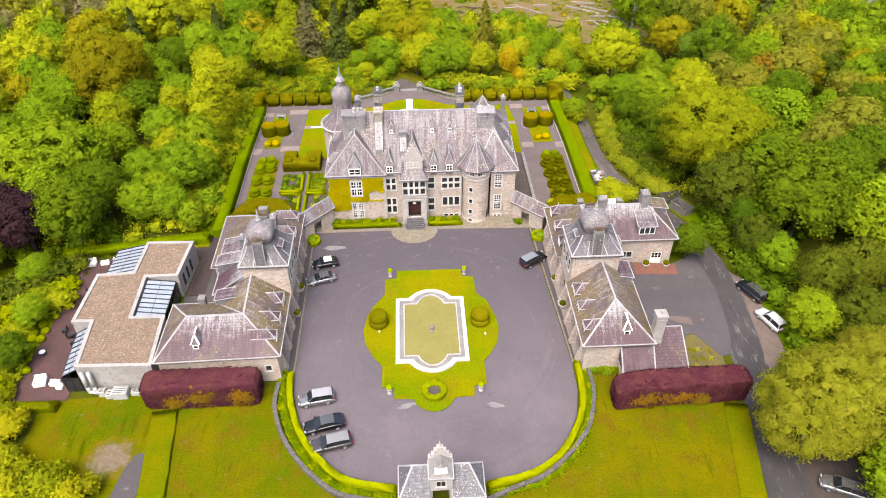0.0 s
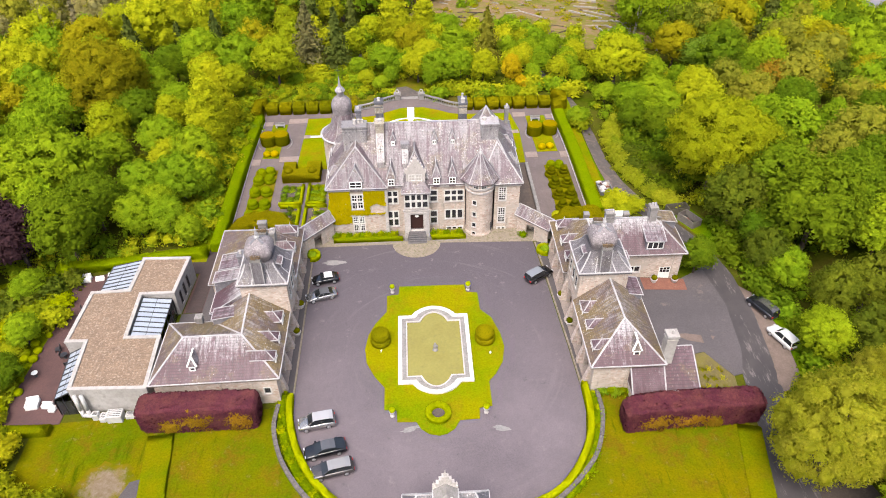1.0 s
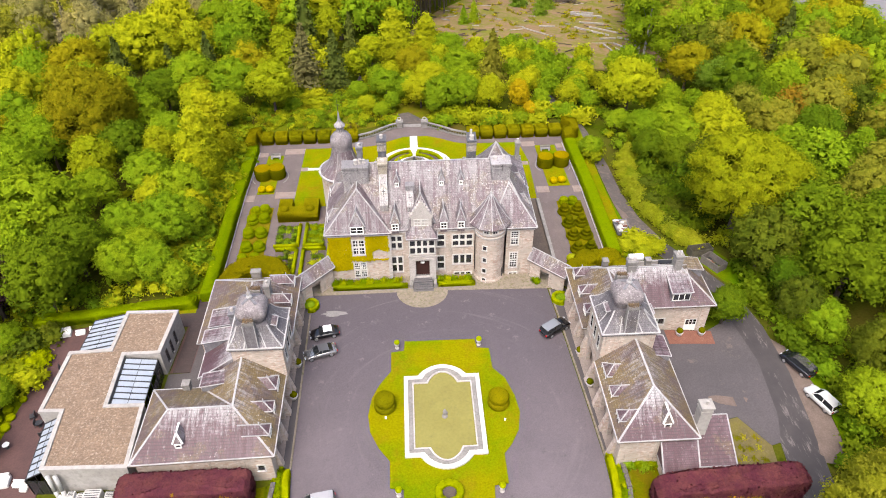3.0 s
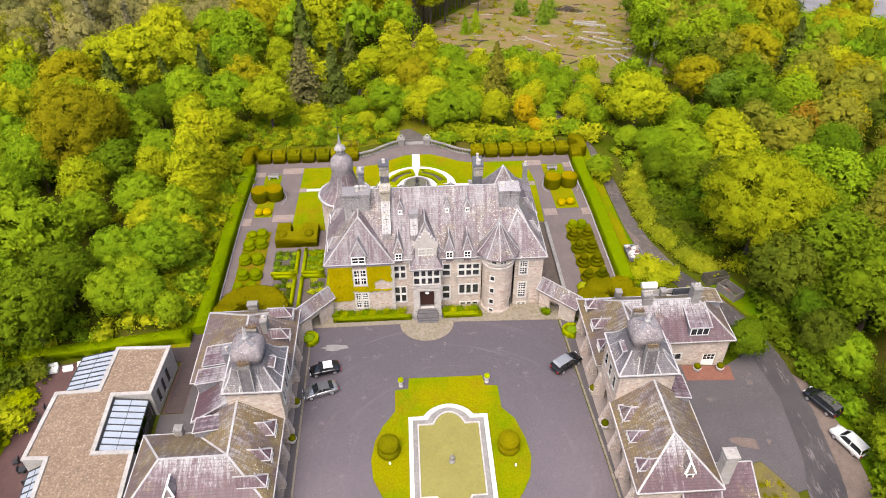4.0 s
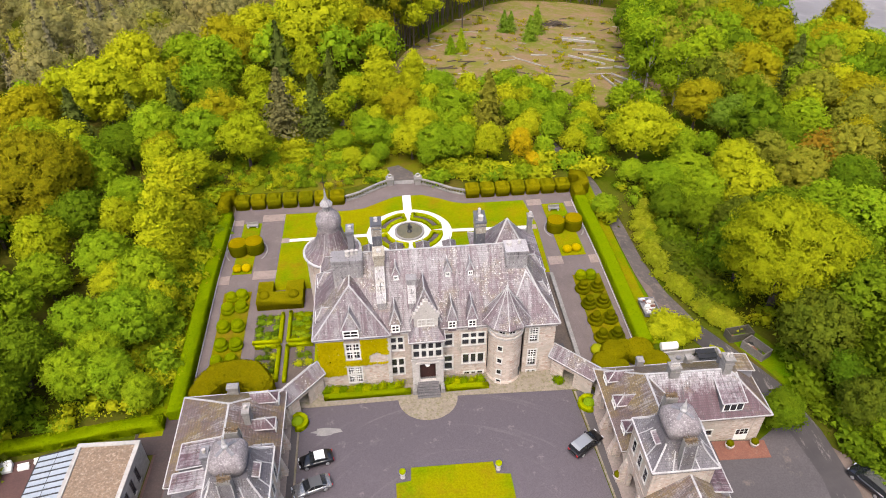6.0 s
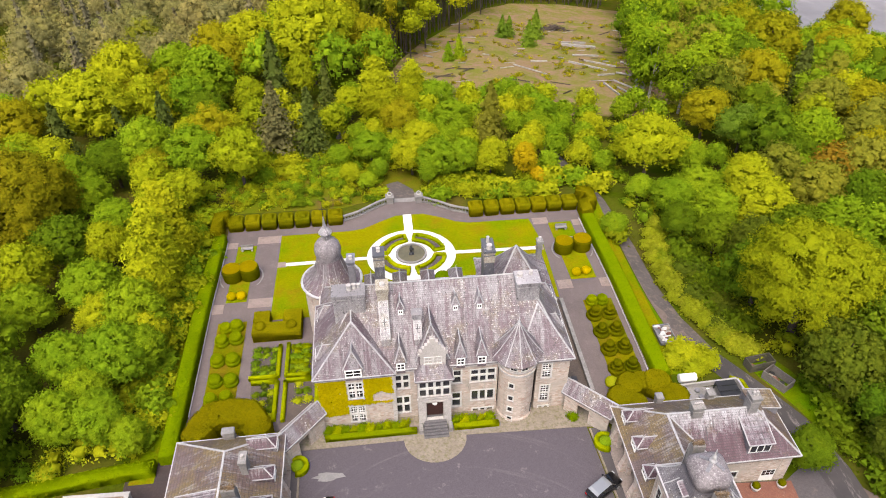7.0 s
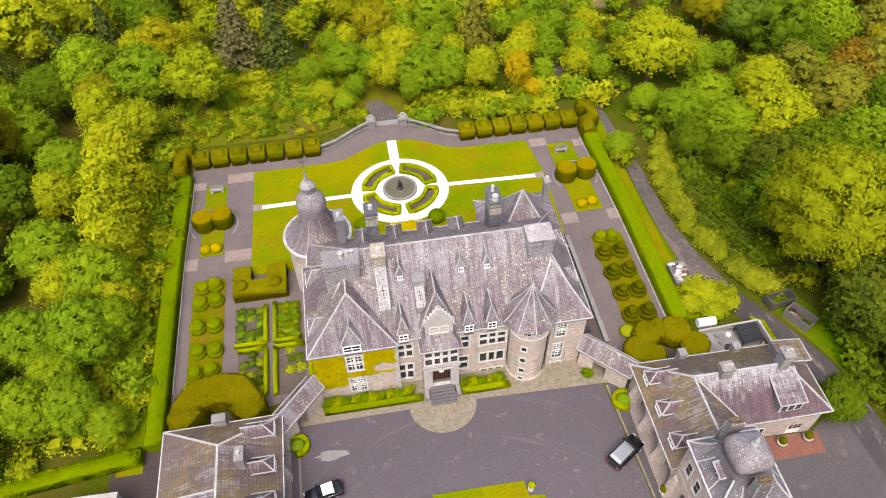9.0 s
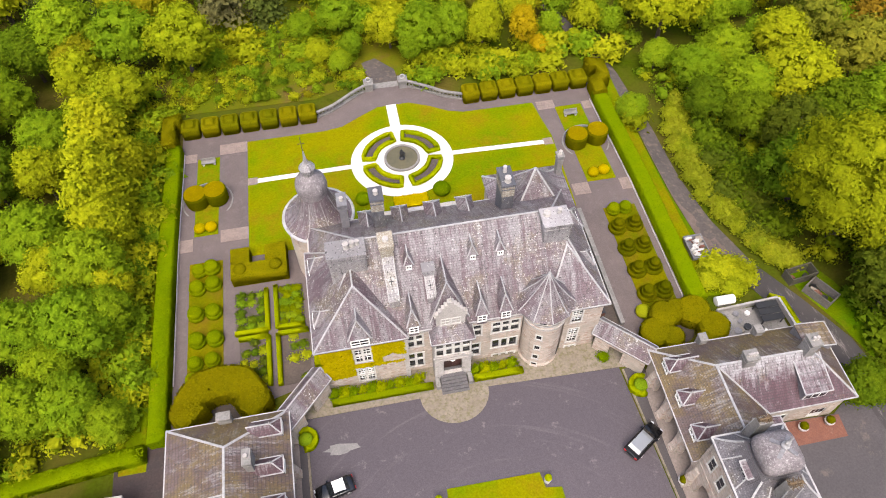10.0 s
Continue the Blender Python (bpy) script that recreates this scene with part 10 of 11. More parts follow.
# ---------- trees and woods ----------
def make_kinds():
    rng = np.random.default_rng(11)
    kinds = {}

    def broad(key, name, label, width, height, n, leaf_mat, leaves=5400, leaf=0.265, base=0.20, point=0.0, bark=BARK, lobe=0.14, **more):
        crown = lobed_crown(broad_lobes(rng, width, height, int(n * 1.5), base, point, lobe * 0.80), leaves, leaf, rng, **more)
        kinds[key] = tree_kind(name, label, crown, trunk_mesh(rng, height, width * 0.035, 6, width * 0.25), leaf_mat, bark)
    broad("lime1", "broadleaf_tree", "bright lime-green broadleaf tree in fresh leaf", 7.0, 10.0, 58, LIME)
    broad("lime2", "broadleaf_tree", "bright lime-green broadleaf tree with a pointed crown", 5.8, 10.0, 50, LIME, base=0.12, point=0.45)
    broad("mid1", "broadleaf_tree", "mid-green broadleaf tree with a rounded crown", 7.2, 10.0, 62, MIDGREEN)
    broad("mid2", "broadleaf_tree", "mid-green broadleaf tree with a pointed crown", 5.8, 10.0, 50, MIDGREEN, base=0.14, point=0.4)
    broad("green1", "broadleaf_tree", "deep green broadleaf tree with a heaped crown", 7.2, 10.0, 48, GREENLEAF, lobe=0.155)
    broad("dark1", "broadleaf_tree", "dark green dense broadleaf tree", 7.4, 10.0, 58, DARKGREEN)
    broad("ochre1", "oak_tree", "yellow-ochre oak tree with young leaves", 7.8, 10.0, 64, OCHRE, lobe=0.13)
    broad("fan1", "broadleaf_tree", "blue-green tree with layered fan-shaped sprays", 7.0, 10.0, 30, FANGREEN, lobe=0.20, round_off=0.7)
    broad("brown1", "oak_tree", "rusty brown oak tree with sparse opening leaves", 7.0, 10.0, 60, RUSTY, 2600, core_k=0.45)
    broad("oak2", "oak_tree", "large yellow-green oak tree with a heaped crown", 15.5, 18.0, 105, OAK, 32000, 0.245, 0.15, lobe=0.095)
    broad("big2", "broadleaf_tree", "large bushy yellow-green tree beside the drive", 12.5, 12.0, 150, WILLOW, 42000, 0.17, 0.05, lobe=0.085)
    broad("beech2", "beech_tree", "large dark ochre-brown beech tree in the wood", 15.5, 18.0, 90, BEECHDARK, 24000, 0.30, 0.05, lobe=0.11)
    broad("pale1", "broadleaf_tree", "pale grey-green tree just coming into leaf", 7.0, 10.0, 48, PALE, 4000)
    broad("purple1", "purple_tree", "dark purple-leaved ornamental tree", 7.0, 10.0, 44, PURPLETREE)
    broad("gold1", "golden_tree", "small tree with golden orange leaves", 6.0, 10.0, 40, AMBER, 4000)
    col = [(rng.uniform(-0.5, 0.5), rng.uniform(-0.5, 0.5), 2.0 + 8.0 * i / 15, 1.7 * (1.06 - 0.74 * (i / 15) ** 1.6), 1.0) for i in range(16)] + [(1.25 * math.cos(i * 2.4), 1.25 * math.sin(i * 2.4), 1.6 + 0.36 * i, 0.8 - 0.02 * i, 1.0) for i in range(20)]
    kinds["column1"] = tree_kind("hornbeam_tree", "tall narrow light green tree beside the garden", lobed_crown(col, 7200, 0.24, rng), trunk_mesh(rng, 9.5, 0.22, 4, 1.0), LIME, BARK)
    bir = [(rng.uniform(-1.3, 1.3), rng.uniform(-1.3, 1.3), 3.4 + 6.2 * i / 16, 1.1 * (1.1 - 0.6 * i / 16), 1.3) for i in range(17)]
    kinds["birch1"] = tree_kind("birch_tree", "slender birch tree with a pale trunk", lobed_crown(bir, 2600, 0.26, rng, core_k=0.5), trunk_mesh(rng, 10, 0.16, 5, 1.0), MIDGREEN, BIRCHBARK)
    kinds["spruce1"] = tree_kind("spruce_tree", "dark green conical spruce tree", conifer_crown(rng, 5.6, 12.0, 30, 0.40, 11), trunk_mesh(rng, 12, 0.22, 0, 1), NEEDLES, BARK, "conifer")
    kinds["spruce2"] = tree_kind("spruce_tree", "dark green conical spruce tree", conifer_crown(rng, 6.4, 12.0, 26, 0.42, 12), trunk_mesh(rng, 12, 0.22, 0, 1), NEEDLES, BARK, "conifer")
    kinds["pine1"] = tree_kind("pine_tree", "grey-green pine tree with a bare lower trunk", conifer_crown(rng, 6.6, 12.0, 22, 0.40, 12, 0.22), trunk_mesh(rng, 12, 0.24, 5, 1.2), NEEDLES_GREY, BARK, "conifer")
    kinds["thuja1"] = tree_kind("cypress_tree", "dense brownish-green conical cypress tree", conifer_crown(rng, 6.4, 12.0, 34, 0.36, 13, 0.03), trunk_mesh(rng, 12, 0.22, 0, 1), CYPRESS, BARK, "conifer")
    young = conifer_crown(rng, 7.0, 12.0, 18, 0.62, 9)
    kinds["young1"] = tree_kind("young_spruce", "young bright green conifer in the clearing", young, trunk_mesh(rng, 10, 0.16, 0, 1), MIDGREEN, BARK, "conifer")
    kinds["young2"] = tree_kind("young_spruce", "young blue-green conifer in the clearing", young, trunk_mesh(rng, 10, 0.16, 0, 1), FANGREEN, BARK, "conifer")
    slim = [(rng.uniform(-0.9, 0.9), rng.uniform(-0.9, 0.9), 4.8 + 4.8 * i / 12, 0.8 * (1.1 - 0.6 * i / 12), 1.3) for i in range(13)]
    kinds["birch2"] = tree_kind("birch_tree", "slender birch with a long pale bare stem", lobed_crown(slim, 1300, 0.24, rng, core_k=0.3), trunk_mesh(rng, 10, 0.15, 5, 0.8), MIDGREEN, BIRCHBARK)
    broad("tall1", "pine_tree", "tall tree with a long bare trunk at the clearing", 3.0, 10.0, 8, OCHRE, 800, 0.24, 0.42)
    broad("edge1", "broadleaf_tree", "yellow-green tree with a bare trunk at the clearing", 4.4, 10.0, 18, LIME, 1600, 0.24, 0.48)
    broad("tall2", "pine_tree", "tall dark tree with a long bare trunk at the clearing", 3.0, 10.0, 8, DARKGREEN, 700, 0.24, 0.46)
    return kinds


KINDS = make_kinds()
PLACED = []


def plant(key, x, y, height, rng, wide=1.0, tall=None):
    """Sets a tree of the given kind, its natural height scaled to the height in metres."""
    nat = {"spruce1": 12.0, "spruce2": 12.0, "pine1": 12.0, "oak2": 18.0, "big2": 12.0, "beech2": 18.0, "young1": 12.0, "young2": 12.0, "thuja1": 12.0}.get(key, 10.0)
    s = height / nat
    m = Matrix.Translation((x, y, ground_z(x, y) - 0.1)) @ Matrix.Rotation(rng.uniform(0, 6.28), 4, "Z") @ Matrix.Diagonal((s * wide, s * wide, s, 1))
    PLACED.append((x, y, 3.4 * s * wide))
    return copy_thing(KINDS[key], m)


def inside(x, y, poly):
    hit = False
    for (xa, ya), (xb, yb) in zip(poly, poly[1:] + poly[:1]):
        if (ya > y) != (yb > y) and x < (xb - xa) * (y - ya) / (yb - ya) + xa:
            hit = not hit
    return hit


SITE = [(-52, 10), (-54.5, 48), (-57, 54), (-66, 56), (-67, 60), (-68, 80), (-62, 86), (-53, 90), (-35.6, 91.5), (-34.6, 110), (-34.6, 138), (-35, 142), (-30, 152), (-24, 160), (-16, 168), (-12, 168), (-8, 158), (-6, 150), (2, 149), (6, 147.5), (28.6, 147.5), (28.8, 151), (31.5, 151), (35.6, 140), (41.5, 129), (46.5, 121), (45.8, 112), (45.5, 103), (48.5, 97), (48.5, 90), (49.5, 84), (52.5, 72), (52, 56), (50, 48), (48, 10)]
CLEAR = [(-2, 217), (4, 231), (9.5, 243), (18.5, 258), (27, 272), (42, 295), (68, 299), (86, 293), (80, 262), (68, 222), (62, 190), (50, 186), (38, 188), (26, 190), (10, 194), (0, 205)]
MISTLAND = [(126, 290), (129, 271), (131, 254), (138, 238), (150, 228), (300, 225), (300, 400), (140, 400)]
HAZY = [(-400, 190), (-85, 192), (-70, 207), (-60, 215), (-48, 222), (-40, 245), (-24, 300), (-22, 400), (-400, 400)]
rngt = np.random.default_rng(5)
# the trees that stand out, stretch by stretch: kind, place, height, breadth
NORTH = [("spruce2", -65.9, 166.2, 15.8, 1.06), ("lime1", -62.8, 176.2, 18.2, 1.14), ("spruce1", -56.8, 172.2, 12.2, 1.19), ("lime1", -63.3, 199.3, 17.7, 1.1), ("brown1", -59.2, 206.6, 9.7, 1.1), ("spruce2", -48.1, 173.5, 14.0, 0.97), ("mid1", -53.2, 207.4, 14.3, 1.07), ("mid2", -43.2, 195.4, 16.5, 1.28), ("ochre1", -41.0, 210.1, 14.3, 0.99), ("lime1", -42.1, 171.0, 8.6, 1.19), ("green1", -41.0, 178.9, 10.5, 1.16)]
CONIFERS = [("lime2", -33.2, 187.9, 11.0, 1.01), ("pine1", -25.0, 166.5, 16.5, 1.1), ("spruce2", -27.4, 190.8, 20.2, 0.85), ("spruce1", -18.3, 165.6, 15.1, 1.13), ("spruce2", -16.2, 188.6, 13.5, 0.89), ("lime2", -22.4, 196.3, 13.3, 0.96), ("lime1", -20.6, 211.3, 22.5, 1.19), ("lime1", -13.8, 232.0, 15.4, 1.19), ("lime1", -38.3, 230.8, 15.5, 1.19), ("ochre1", -5.5, 216.7, 15.7, 1.07), ("ochre1", -8.3, 250.1, 15.9, 0.99), ("pale1", 0.1, 240.5, 15.8, 0.89)]
TERRACE = [("column1", -4.5, 182.5, 14.6, 1.4), ("column1", 2.8, 187.6, 12.1, 1.26), ("lime1", -10.7, 183.8, 8.2, 1.1), ("ochre1", -0.4, 170.1, 9.1, 1.07), ("mid1", -6.8, 159.0, 7.1, 1.26), ("lime1", 3.2, 161.5, 7.9, 1.19), ("lime1", 0.8, 153.0, 8.0, 1.2), ("mid1", 5.3, 149.7, 8.2, 1.2), ("mid1", 3.6, 148.2, 5.4, 1.0), ("mid1", 10.2, 150.9, 7.9, 1.16), ("lime2", 15.2, 149.6, 8.8, 1.15), ("gold1", 21.1, 148.0, 7.6, 1.0), ("gold1", 23.2, 145.5, 3.6, 1.3), ("thuja1", 17.4, 164.9, 14.4, 1.2), ("lime1", 29.4, 147.2, 2.9, 1.2), ("mid1", -12.9, 159.0, 4.6, 1.4), ("lime1", -10.7, 151.4, 3.9, 1.5), ("mid1", -7.6, 148.2, 3.4, 1.5), ("mid1", 10.8, 173.9, 7.1, 1.39), ("mid1", 8.4, 186.2, 7.7, 1.39)]
MEADOW_WEST = [("lime1", -30.5, 153.0, 11.5, 1.2), ("mid1", -38.6, 155.3, 11.6, 1.16), ("mid1", -49.1, 160.6, 12.2, 1.16), ("green1", -54.3, 157.6, 9.9, 1.26), ("ochre1", -45.9, 153.9, 8.4, 1.17), ("lime1", -38.5, 143.1, 8.9, 1.19), ("mid1", -54.8, 143.2, 9.3, 1.16), ("mid1", -48.0, 136.0, 8.7, 1.16), ("green1", -54.0, 129.4, 10.2, 1.1), ("beech2", -61.1, 136.5, 18.0, 1.05), ("ochre1", -80.0, 177.1, 13.2, 1.17), ("lime1", -74.7, 167.5, 9.1, 1.19), ("column1", -38.3, 129.5, 14.5, 1.22)]
GARDEN_WEST = [("column1", -38.8, 123.6, 14.2, 1.15), ("column1", -38.0, 117.2, 13.0, 1.15), ("mid1", -38.6, 111.6, 10.2, 1.0), ("mid1", -45.9, 117.3, 9.8, 1.16), ("mid1", -39.6, 104.1, 9.6, 1.1), ("mid1", -36.8, 105.4, 7.8, 0.95), ("mid1", -42.7, 100.2, 7.0, 1.1), ("mid1", -36.2, 93.2, 5.4, 1.1), ("mid1", -39.9, 95.6, 7.4, 1.15), ("mid1", -46.2, 104.6, 8.6, 1.16), ("mid1", -45.0, 96.2, 6.5, 1.2), ("lime1", -43.4, 112.4, 8.1, 1.15), ("lime1", -41.5, 138.0, 9.1, 1.19), ("lime2", -36.6, 109.0, 7.8, 0.95)]
NORTH_EAST = [("lime1", 44.3, 147.9, 13.3, 1.19), ("ochre1", 64.9, 168.8, 11.9, 1.07), ("fan1", 70.0, 161.7, 10.3, 1.3), ("pale1", 81.8, 176.1, 11.6, 1.02), ("ochre1", 86.1, 188.2, 15.5, 1.07), ("ochre1", 102.8, 214.4, 19.0, 1.07), ("mid2", 78.1, 198.8, 17.3, 1.08), ("birch1", 62.7, 194.4, 19.6, 1.14), ("birch1", 66.6, 185.0, 17.5, 1.2), ("ochre1", 103.2, 235.5, 17.0, 1.07), ("spruce2", 99.6, 192.2, 18.0, 1.11), ("ochre1", 123.3, 215.0, 16.3, 1.07), ("lime1", 124.1, 204.0, 16.7, 1.19), ("ochre1", 150.1, 251.0, 17.0, 1.07), ("ochre1", 104.9, 172.0, 13.4, 1.3), ("pale1", 94.6, 174.1, 13.7, 1.19), ("mid2", 81.7, 155.8, 12.8, 1.44), ("green1", 74.9, 151.3, 9.3, 1.26), ("brown1", 76.9, 138.7, 11.9, 1.43), ("pale1", 93.2, 155.4, 12.5, 1.19)]
EAST = [("lime1", 59.2, 138.1, 10.1, 1.19), ("lime1", 56.2, 128.1, 11.9, 1.2), ("mid1", 49.5, 128.8, 9.6, 1.2), ("pale1", 69.1, 132.4, 11.5, 1.19), ("mid2", 66.8, 121.9, 11.9, 1.44), ("mid1", 51.7, 148.4, 8.6, 1.16), ("mid1", 50.0, 137.8, 7.9, 1.26), ("mid1", 44.0, 134.4, 8.0, 1.2), ("mid1", 40.5, 140.1, 5.0, 1.39), ("green1", 43.4, 128.0, 7.1, 1.2), ("mid1", 32.3, 128.9, 4.2, 1.4), ("mid1", 71.3, 142.8, 8.2, 1.16), ("oak2", 49.8, 103.2, 19.6, 1.03), ("green1", 56.6, 94.4, 14.7, 1.15), ("green1", 52.4, 87.0, 8.2, 1.3), ("green1", 40.9, 82.9, 6.4, 1.1), ("mid1", 52.6, 79.1, 7.1, 1.2), ("pale1", 79.2, 136.2, 14.2, 1.19), ("mid2", 69.2, 116.6, 13.6, 1.44)]
DRIVE = [("big2", 44.4, 48.8, 14.4, 0.95), ("big2", 53.9, 54.3, 11.6, 0.96), ("mid1", 51.6, 65.5, 8.2, 1.1), ("green1", 58.0, 85.2, 16.7, 1.1), ("dark1", 50.8, 82.0, 8.4, 1.0), ("mid2", 68.0, 83.3, 13.9, 1.2), ("pale1", 78.5, 110.6, 14.0, 1.19), ("dark1", 61.8, 73.6, 9.7, 1.13), ("green1", 64.4, 89.3, 14.1, 1.16), ("dark1", 58.2, 64.0, 9.1, 1.3), ("mid1", -65.2, 102.7, 13.9, 1.16), ("mid1", -58.5, 105.0, 14.5, 1.15), ("mid1", -65.4, 84.5, 7.0, 1.2), ("purple1", -60.6, 89.8, 11.0, 1.3), ("purple1", -66.5, 93.0, 10.5, 1.3), ("mid1", -54.0, 73.3, 5.0, 1.3), ("mid1", -54.6, 115.6, 8.0, 1.2), ("mid1", -57.4, 83.0, 4.2, 1.6), ("green1", -52.0, 98.6, 10.4, 1.2), ("mid1", -44.8, 95.8, 8.0, 1.1), ("green1", -53.7, 65.8, 5.0, 1.3)]
for stretch in (NORTH, CONIFERS, TERRACE, MEADOW_WEST, GARDEN_WEST, NORTH_EAST, EAST, DRIVE):
    for key, x, y, h, w in stretch:
        plant(key, x, y, h, rngt, w)


def wood_mix(x, y, r):
    """Kind of tree by stretch of wood."""
    # far north-west stretch takes the leaves with haze in their colour
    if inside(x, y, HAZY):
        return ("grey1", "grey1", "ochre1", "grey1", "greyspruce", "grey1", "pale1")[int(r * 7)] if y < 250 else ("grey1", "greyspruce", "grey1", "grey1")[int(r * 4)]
    if -14 < x < 64 and 145 < y < 206:
        return ("mid2", "mid1", "lime2", "mid1", "mid2", "lime1")[int(r * 6)]
    if x > 44 and y < 98:
        return ("green1", "green1", "dark1", "mid1", "green1", "mid2")[int(r * 6)]
    if x > 60 and y > 60 and y < 150:
        return ("mid1", "mid2", "pale1", "green1", "green1", "dark1", "ochre1", "pale1")[int(r * 8)]
    if 40 < x < 64 and y < 136:
        return ("green1", "dark1", "green1", "mid1")[int(r * 4)]
    if x > 40:
        return ("mid1", "green1", "dark1", "mid2", "pale1", "mid1", "pale1", "green1", "mid2", "lime2")[int(r * 10)]
    if x < -36 and y < 120:
        return ("mid1", "mid1", "green1", "mid2", "green1", "mid2", "green1")[int(r * 7)]
    if x < -36:
        return ("mid1", "lime1", "lime2", "mid2", "ochre1", "lime1", "mid1", "lime2", "ochre1")[int(r * 9)]
    return ("lime1", "mid1", "lime2", "mid2", "lime1", "mid1")[int(r * 6)]


def scatter():
    """Trees of the woods, thick enough for the crowns to close."""
    out = []
    cell = {}

    def crowded(x, y, d):
        cx, cy = int(x // 8), int(y // 8)
        for i in (-1, 0, 1):
            for j in (-1, 0, 1):
                for px, py, pd in cell.get((cx + i, cy + j), ()):
                    if (px - x) ** 2 + (py - y) ** 2 < (0.5 * (pd + d)) ** 2:
                        return True
        return False
    for x, y, r in PLACED:
        cell.setdefault((int(x // 8), int(y // 8)), []).append((x, y, r * 1.7))
    for _ in range(13000):
        y = rngt.uniform(36, 345)
        x = rngt.uniform(-(36 + 0.44 * y), 34 + 0.57 * y)
        if inside(x, y, SITE) or inside(x, y, CLEAR) or inside(x, y, MISTLAND):
            continue
        d = rngt.uniform(4.8, 7.2) + 0.012 * max(0, y - 100)
        if -14 < x < 40 and 147 < y < 190:
            d = rngt.uniform(3.2, 4.6)
        if y < 148 and y > 140 and abs(x) < 36:
            continue
        if crowded(x, y, d):
            continue
        cell.setdefault((int(x // 8), int(y // 8)), []).append((x, y, d))
        h = d * rngt.uniform(1.55, 2.15) + (1.0 if x > 48 else 0)
        if -14 < x < 62 and 145 < y < 205:
            h = min(h, rngt.uniform(4.5, 7.0))
        elif -36 < x < 45 and 145 < y < 185:
            h = min(h, rngt.uniform(7.0, 10.0))
        out.append((wood_mix(x, y, rngt.random()), x, y, h))
    return out


def edge_stand():
    """Close stand of tall bare-stemmed trees along the far edge of the clearing."""
    rng = random.Random(31)
    line = smooth_line([(1.5, 226), (8, 243), (17, 258.5), (25.5, 273), (36, 293), (47, 301.5), (66, 304.5), (84, 298)], 7)
    for back in range(3):
        for i, ((xa, ya), (xb, yb)) in enumerate(zip(line, line[1:])):
            d = Vector((xb - xa, yb - ya)).normalized()
            x, y = xa - d.y * (0.6 + 3.4 * back) + rng.uniform(-0.8, 0.8), ya + d.x * (0.6 + 3.4 * back) + rng.uniform(-0.8, 0.8)
            plant("tall1" if rng.random() < (0.5, 0.25, 0.1)[back] else "tall2", x, y, rng.uniform(18, 24), rngt, rng.uniform(0.7, 0.95))


edge_stand()
WOOD = sorted(scatter(), key=lambda t: t[2] + 0.25 * abs(t[1]))
NEAR = 60
for key, x, y, h in WOOD[:NEAR]:
    plant(key, x, y, h, rngt, rngt.uniform(0.92, 1.12))


def far_woods():
    """The woods behind, joined by colour: every tree a lobed crown of its own on a trunk."""
    groups = {}
    rng = np.random.default_rng(21)
    mats = {"lime1": LIME, "lime2": LIME, "mid1": MIDGREEN, "mid2": MIDGREEN, "dark1": DARKGREEN, "green1": GREENLEAF, "ochre1": OCHRE, "pale1": PALE, "birch1": LIME, "spruce2": NEEDLES, "grey1": HAZEDLEAF, "greyspruce": HAZEDNEEDLE}
    for key, x, y, h in WOOD[NEAR:]:
        mat = mats[key]
        if key in ("spruce2", "greyspruce"):
            v, f, n = conifer_crown(rng, 5.0, h * 1.25, 16, 0.7, 5)
        else:
            v, f, n = lobed_crown(broad_lobes(rng, h * 0.70 * rng.uniform(0.9, 1.12), h, 28, 0.2, rng.uniform(0.0, 0.5), 0.15), 2300 if y < 172 else 1500, 0.33 if y < 172 else 0.46, rng, 1, 0.62, 6)
        groups.setdefault(mat.name, (mat, [], [], [], []))
        _, V, Fc, N, T = groups[mat.name]
        base = sum(len(q) for q in V)
        V.append(v + (x, y, ground_z(x, y) - 0.3)), Fc.append(f + base), N.append(n), T.append(np.full(len(v), rng.random()))
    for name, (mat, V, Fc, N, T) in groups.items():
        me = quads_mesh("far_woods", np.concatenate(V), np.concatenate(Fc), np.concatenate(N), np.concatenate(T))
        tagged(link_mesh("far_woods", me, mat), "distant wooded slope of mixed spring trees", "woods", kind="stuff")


far_woods()


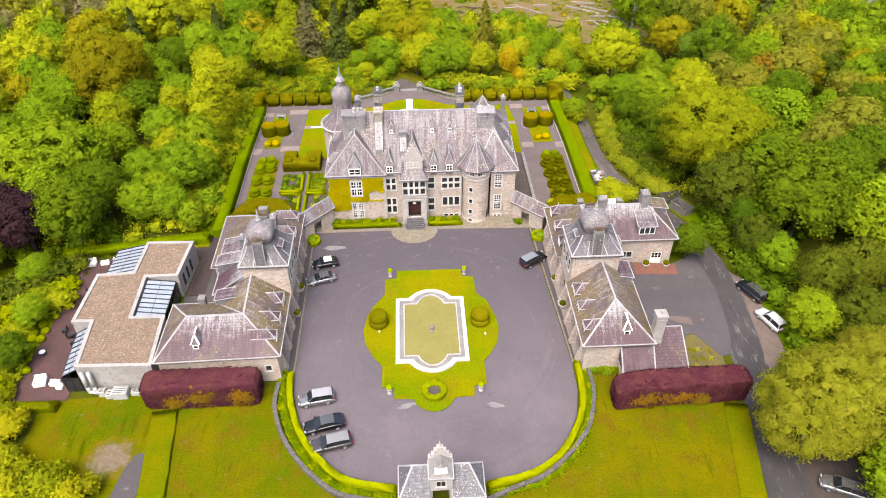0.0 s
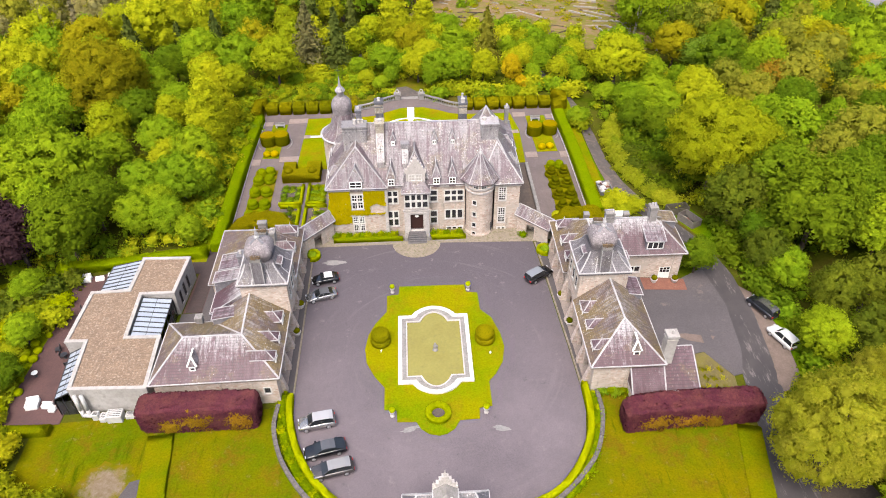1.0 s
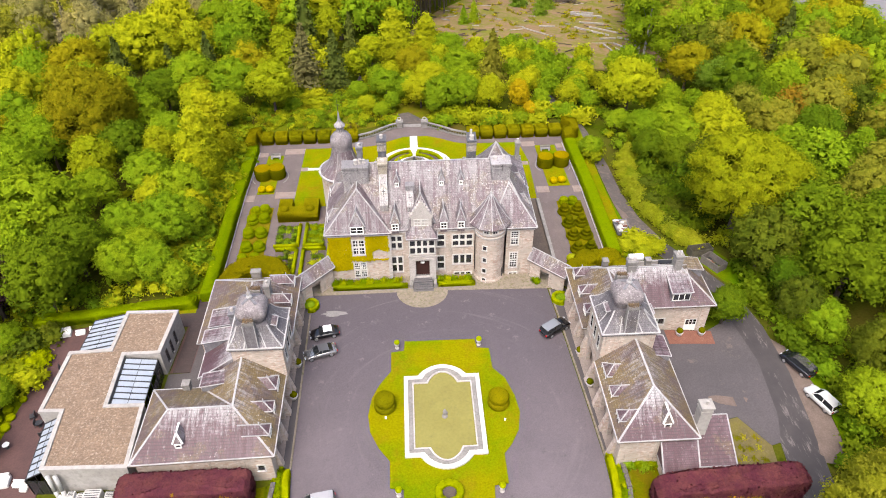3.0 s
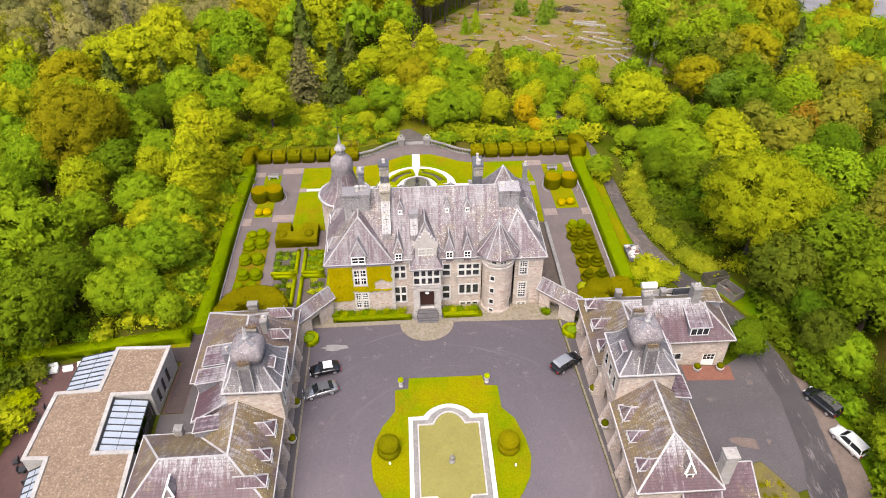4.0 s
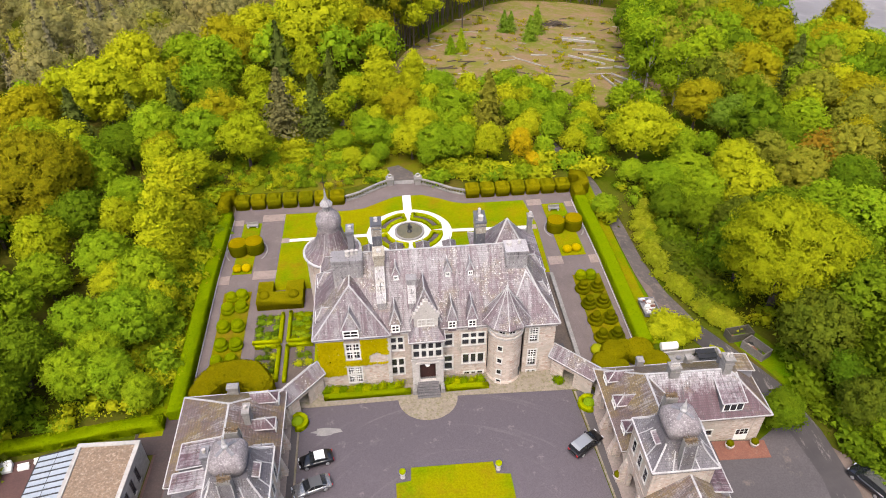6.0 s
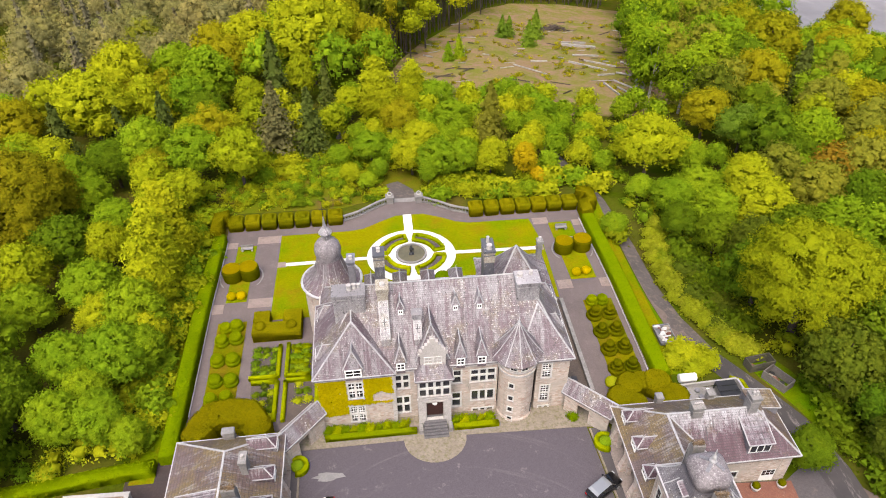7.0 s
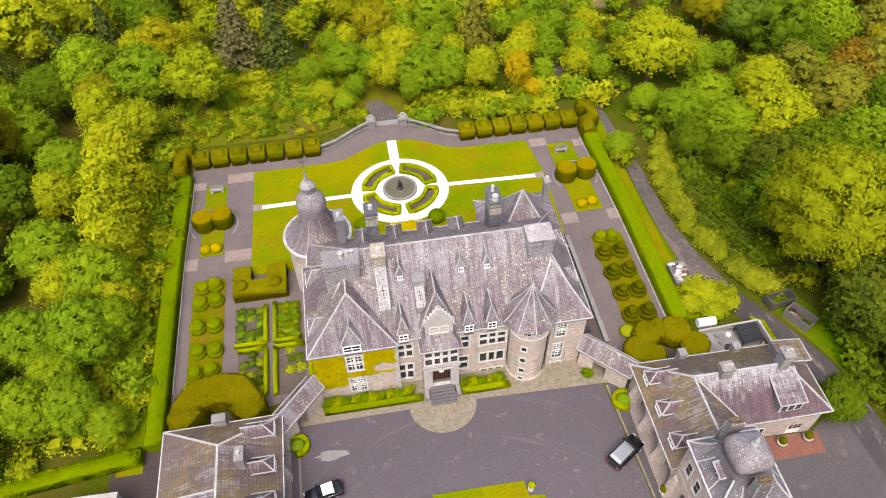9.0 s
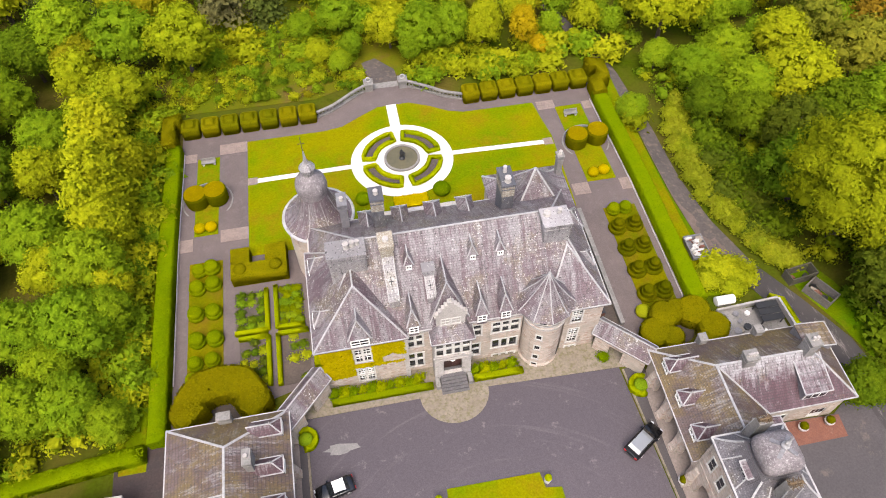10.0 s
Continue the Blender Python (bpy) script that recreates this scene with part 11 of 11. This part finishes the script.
def undergrowth():
    """Low bushes along the edges of the woods and over the rough meadow."""
    rng = np.random.default_rng(33)
    V, Fc, N, T, base, n = [], [], [], [], 0, 0
    for _ in range(9000):
        y = rng.uniform(44, 205)
        x = rng.uniform(-75, 80)
        meadow = -35 < x < 6 and 143 < y < 172
        if inside(x, y, SITE) and not meadow or inside(x, y, CLEAR):
            continue
        if abs(x + 1.5) < 3.5 and y < 154 or 26 < x < 37 and y < 172 and y > 100:
            continue
        near_edge = meadow or any(inside(x + dx, y + dy, SITE) for dx, dy in ((7, 0), (-7, 0), (0, -7), (0, 7)))
        if not near_edge and rng.random() < 0.8:
            continue
        h = rng.uniform(0.5, 1.7) if meadow else rng.uniform(1.2, 3.0)
        lobes = [(rng.normal(0, 0.4 * h), rng.normal(0, 0.4 * h), h * rng.uniform(0.35, 0.6), h * rng.uniform(0.35, 0.5), 0.8) for _ in range(3)]
        v, f, nn = lobed_crown(lobes, 200, 0.30, rng, 1, 0.66, 5)
        V.append(v + (x, y, ground_z(x, y))), Fc.append(f + base), N.append(nn), T.append(np.full(len(v), rng.random()))
        base += len(v)
        n += 1
        if n > 760:
            break
    half = len(V) // 2
    b0 = sum(len(v) for v in V[:half])
    for a, b, off, mat in ((0, half, 0, MIDGREEN), (half, len(V), b0, LIME)):
        me = quads_mesh("undergrowth", np.concatenate(V[a:b]), np.concatenate(Fc[a:b]) - off, np.concatenate(N[a:b]), np.concatenate(T[a:b]))
        tagged(link_mesh("undergrowth", me, mat), "leafy undergrowth along the edge of the wood", "undergrowth", kind="stuff")


undergrowth()


def clearing_litter():
    """Felled stems and brash, young conifers, tall bare stems along the edge."""
    rng = random.Random(12)
    for i, (xa, ya, xb, yb, r) in enumerate(((52.5, 242.2, 62.8, 240.7, 0.5), (50, 224, 59, 217, 0.32), (53, 231, 61, 231.5, 0.3), (39, 224.2, 44, 225, 0.26), (55, 212, 60.2, 213.9, 0.3), (54.5, 205.6, 56.5, 190, 0.3), (58, 208, 63, 199, 0.26), (55, 226, 63, 221, 0.26), (61, 215, 68, 212, 0.3), (33, 219, 41, 213, 0.2), (53, 244.5, 61, 245.5, 0.4), (66, 226, 71, 219, 0.25), (57, 203, 61, 193, 0.22))):
        p, q = Vector((xa, ya, ground_z(xa, ya) + 0.5)), Vector((xb, yb, ground_z(xb, yb) + 0.45))
        bm = bar(bmesh.new(), p, q, r * 1.15, r)
        tagged(part("felled_log", bm, BIRCHBARK), "pale felled log lying in the clearing", "log", "felled logs")
    for i, (x, y, h) in enumerate(((15.7, 224.7, 5.0), (19.0, 227.4, 6.0), (35.2, 249.4, 6.5), (41.9, 241.3, 7.0), (45.9, 250.1, 8.0), (37.8, 251.7, 6.0))):
        plant("young1" if i < 2 else "young2", x, y, h * 1.2, rngt, 1.25)
    for i in range(16):
        k = i / 15
        plant("birch1", 62.5 + 16 * k + rng.uniform(-1, 2), 199 + 50 * k + rng.uniform(-2, 2), rng.uniform(13, 17), rngt, 1.1)
    for x, y, h in ((22.5, 254.0, 15.0), (10.5, 238.5, 16.0), (5.5, 229.0, 14.0), (33.0, 279.0, 16.0)):
        plant("edge1", x, y, h, rngt, 1.15)
    for i in range(15):
        k = i / 14
        plant("birch2", 61.0 + 16 * k + rng.uniform(-1.5, 1), 196 + 50 * k + rng.uniform(-2, 2), rng.uniform(13, 18), rngt, 1.0)
    bm = bmesh.new()
    for i in range(70):
        x, y = 55 + rng.gauss(0, 2.0), 262 + rng.gauss(0, 1.2)
        a, l = rng.uniform(-0.6, 0.6), rng.uniform(0.8, 2.2)
        z = ground_z(x, y) + 0.4 + max(0.0, 1.1 - 0.3 * abs(x - 55)) * rng.random()
        bar(bm, (x - l * math.cos(a), y - l * math.sin(a), z), (x + l * math.cos(a), y + l * math.sin(a), z + rng.uniform(-0.2, 0.4)), 0.14, 0.12)
    tagged(part("brash_heap", bm, BARK), "brown heap of brash in the clearing", "brash", kind="stuff")


clearing_litter()


def brash():
    """Twigs, stumps and tufts strewn over the felled ground."""
    rng = np.random.default_rng(44)
    for name, mat, lab, n in (("brash", BARK, "brown twigs and brash strewn over the clearing", 34), ("brash", BIRCHBARK, "pale broken stems strewn over the clearing", 26)):
        V, Fc = [], []
        while len(V) < n:
            x, y = rng.uniform(4, 78), rng.uniform(188, 274)
            if not inside(x, y, CLEAR):
                continue
            a, l, w = rng.uniform(-0.7, 0.7), rng.uniform(0.8, 3.2), rng.uniform(0.04, 0.10)
            d, e = np.array([math.cos(a), math.sin(a), 0]) * l, np.array([-math.sin(a), math.cos(a), 0]) * w
            p = np.array([x, y, ground_z(x, y) + 0.42])
            up = np.array([0, 0, rng.uniform(0.1, 0.35)])
            V.append(np.array([p - d - e, p - d + e, p + d + e, p + d - e, p - d * 0.9 - e * 0.6 + up, p - d * 0.9 + e * 0.6 + up, p + d * 0.9 + e * 0.6 + up, p + d * 0.9 - e * 0.6 + up]))
            Fc.append(np.array([(4, 7, 6, 5), (0, 1, 5, 4), (1, 2, 6, 5), (2, 3, 7, 6), (3, 0, 4, 7)]) + 8 * (len(V) - 1))
        tagged(link_mesh(name, quads_mesh(name, np.concatenate(V), np.concatenate(Fc)), mat), lab, "brash", kind="stuff")
    V, Fc, N, T, base = [], [], [], [], 0
    while len(V) < 170:
        x, y = rng.uniform(4, 78), rng.uniform(188, 274)
        if not inside(x, y, CLEAR):
            continue
        h = rng.uniform(0.3, 0.8)
        v, f, nn = lobed_crown([(0, 0, h * 0.4, h * 0.8, 0.6), (h, 0.3 * h, h * 0.3, h * 0.6, 0.6), (-0.4 * h, 0.9 * h, h * 0.3, h * 0.6, 0.6)], 40, 0.42, rng)
        V.append(v + (x, y, ground_z(x, y) + 0.2)), Fc.append(f + base), N.append(nn), T.append(np.full(len(v), rng.random()))
        base += len(v)
    tagged(link_mesh("weeds", quads_mesh("weeds", np.concatenate(V), np.concatenate(Fc), np.concatenate(N), np.concatenate(T)), OCHRE), "low weeds and tufts over the clearing", "weeds", kind="stuff")


brash()
for k in KINDS.values():
    for o in list(k.children_recursive) + [k]:
        bpy.data.objects.remove(o)
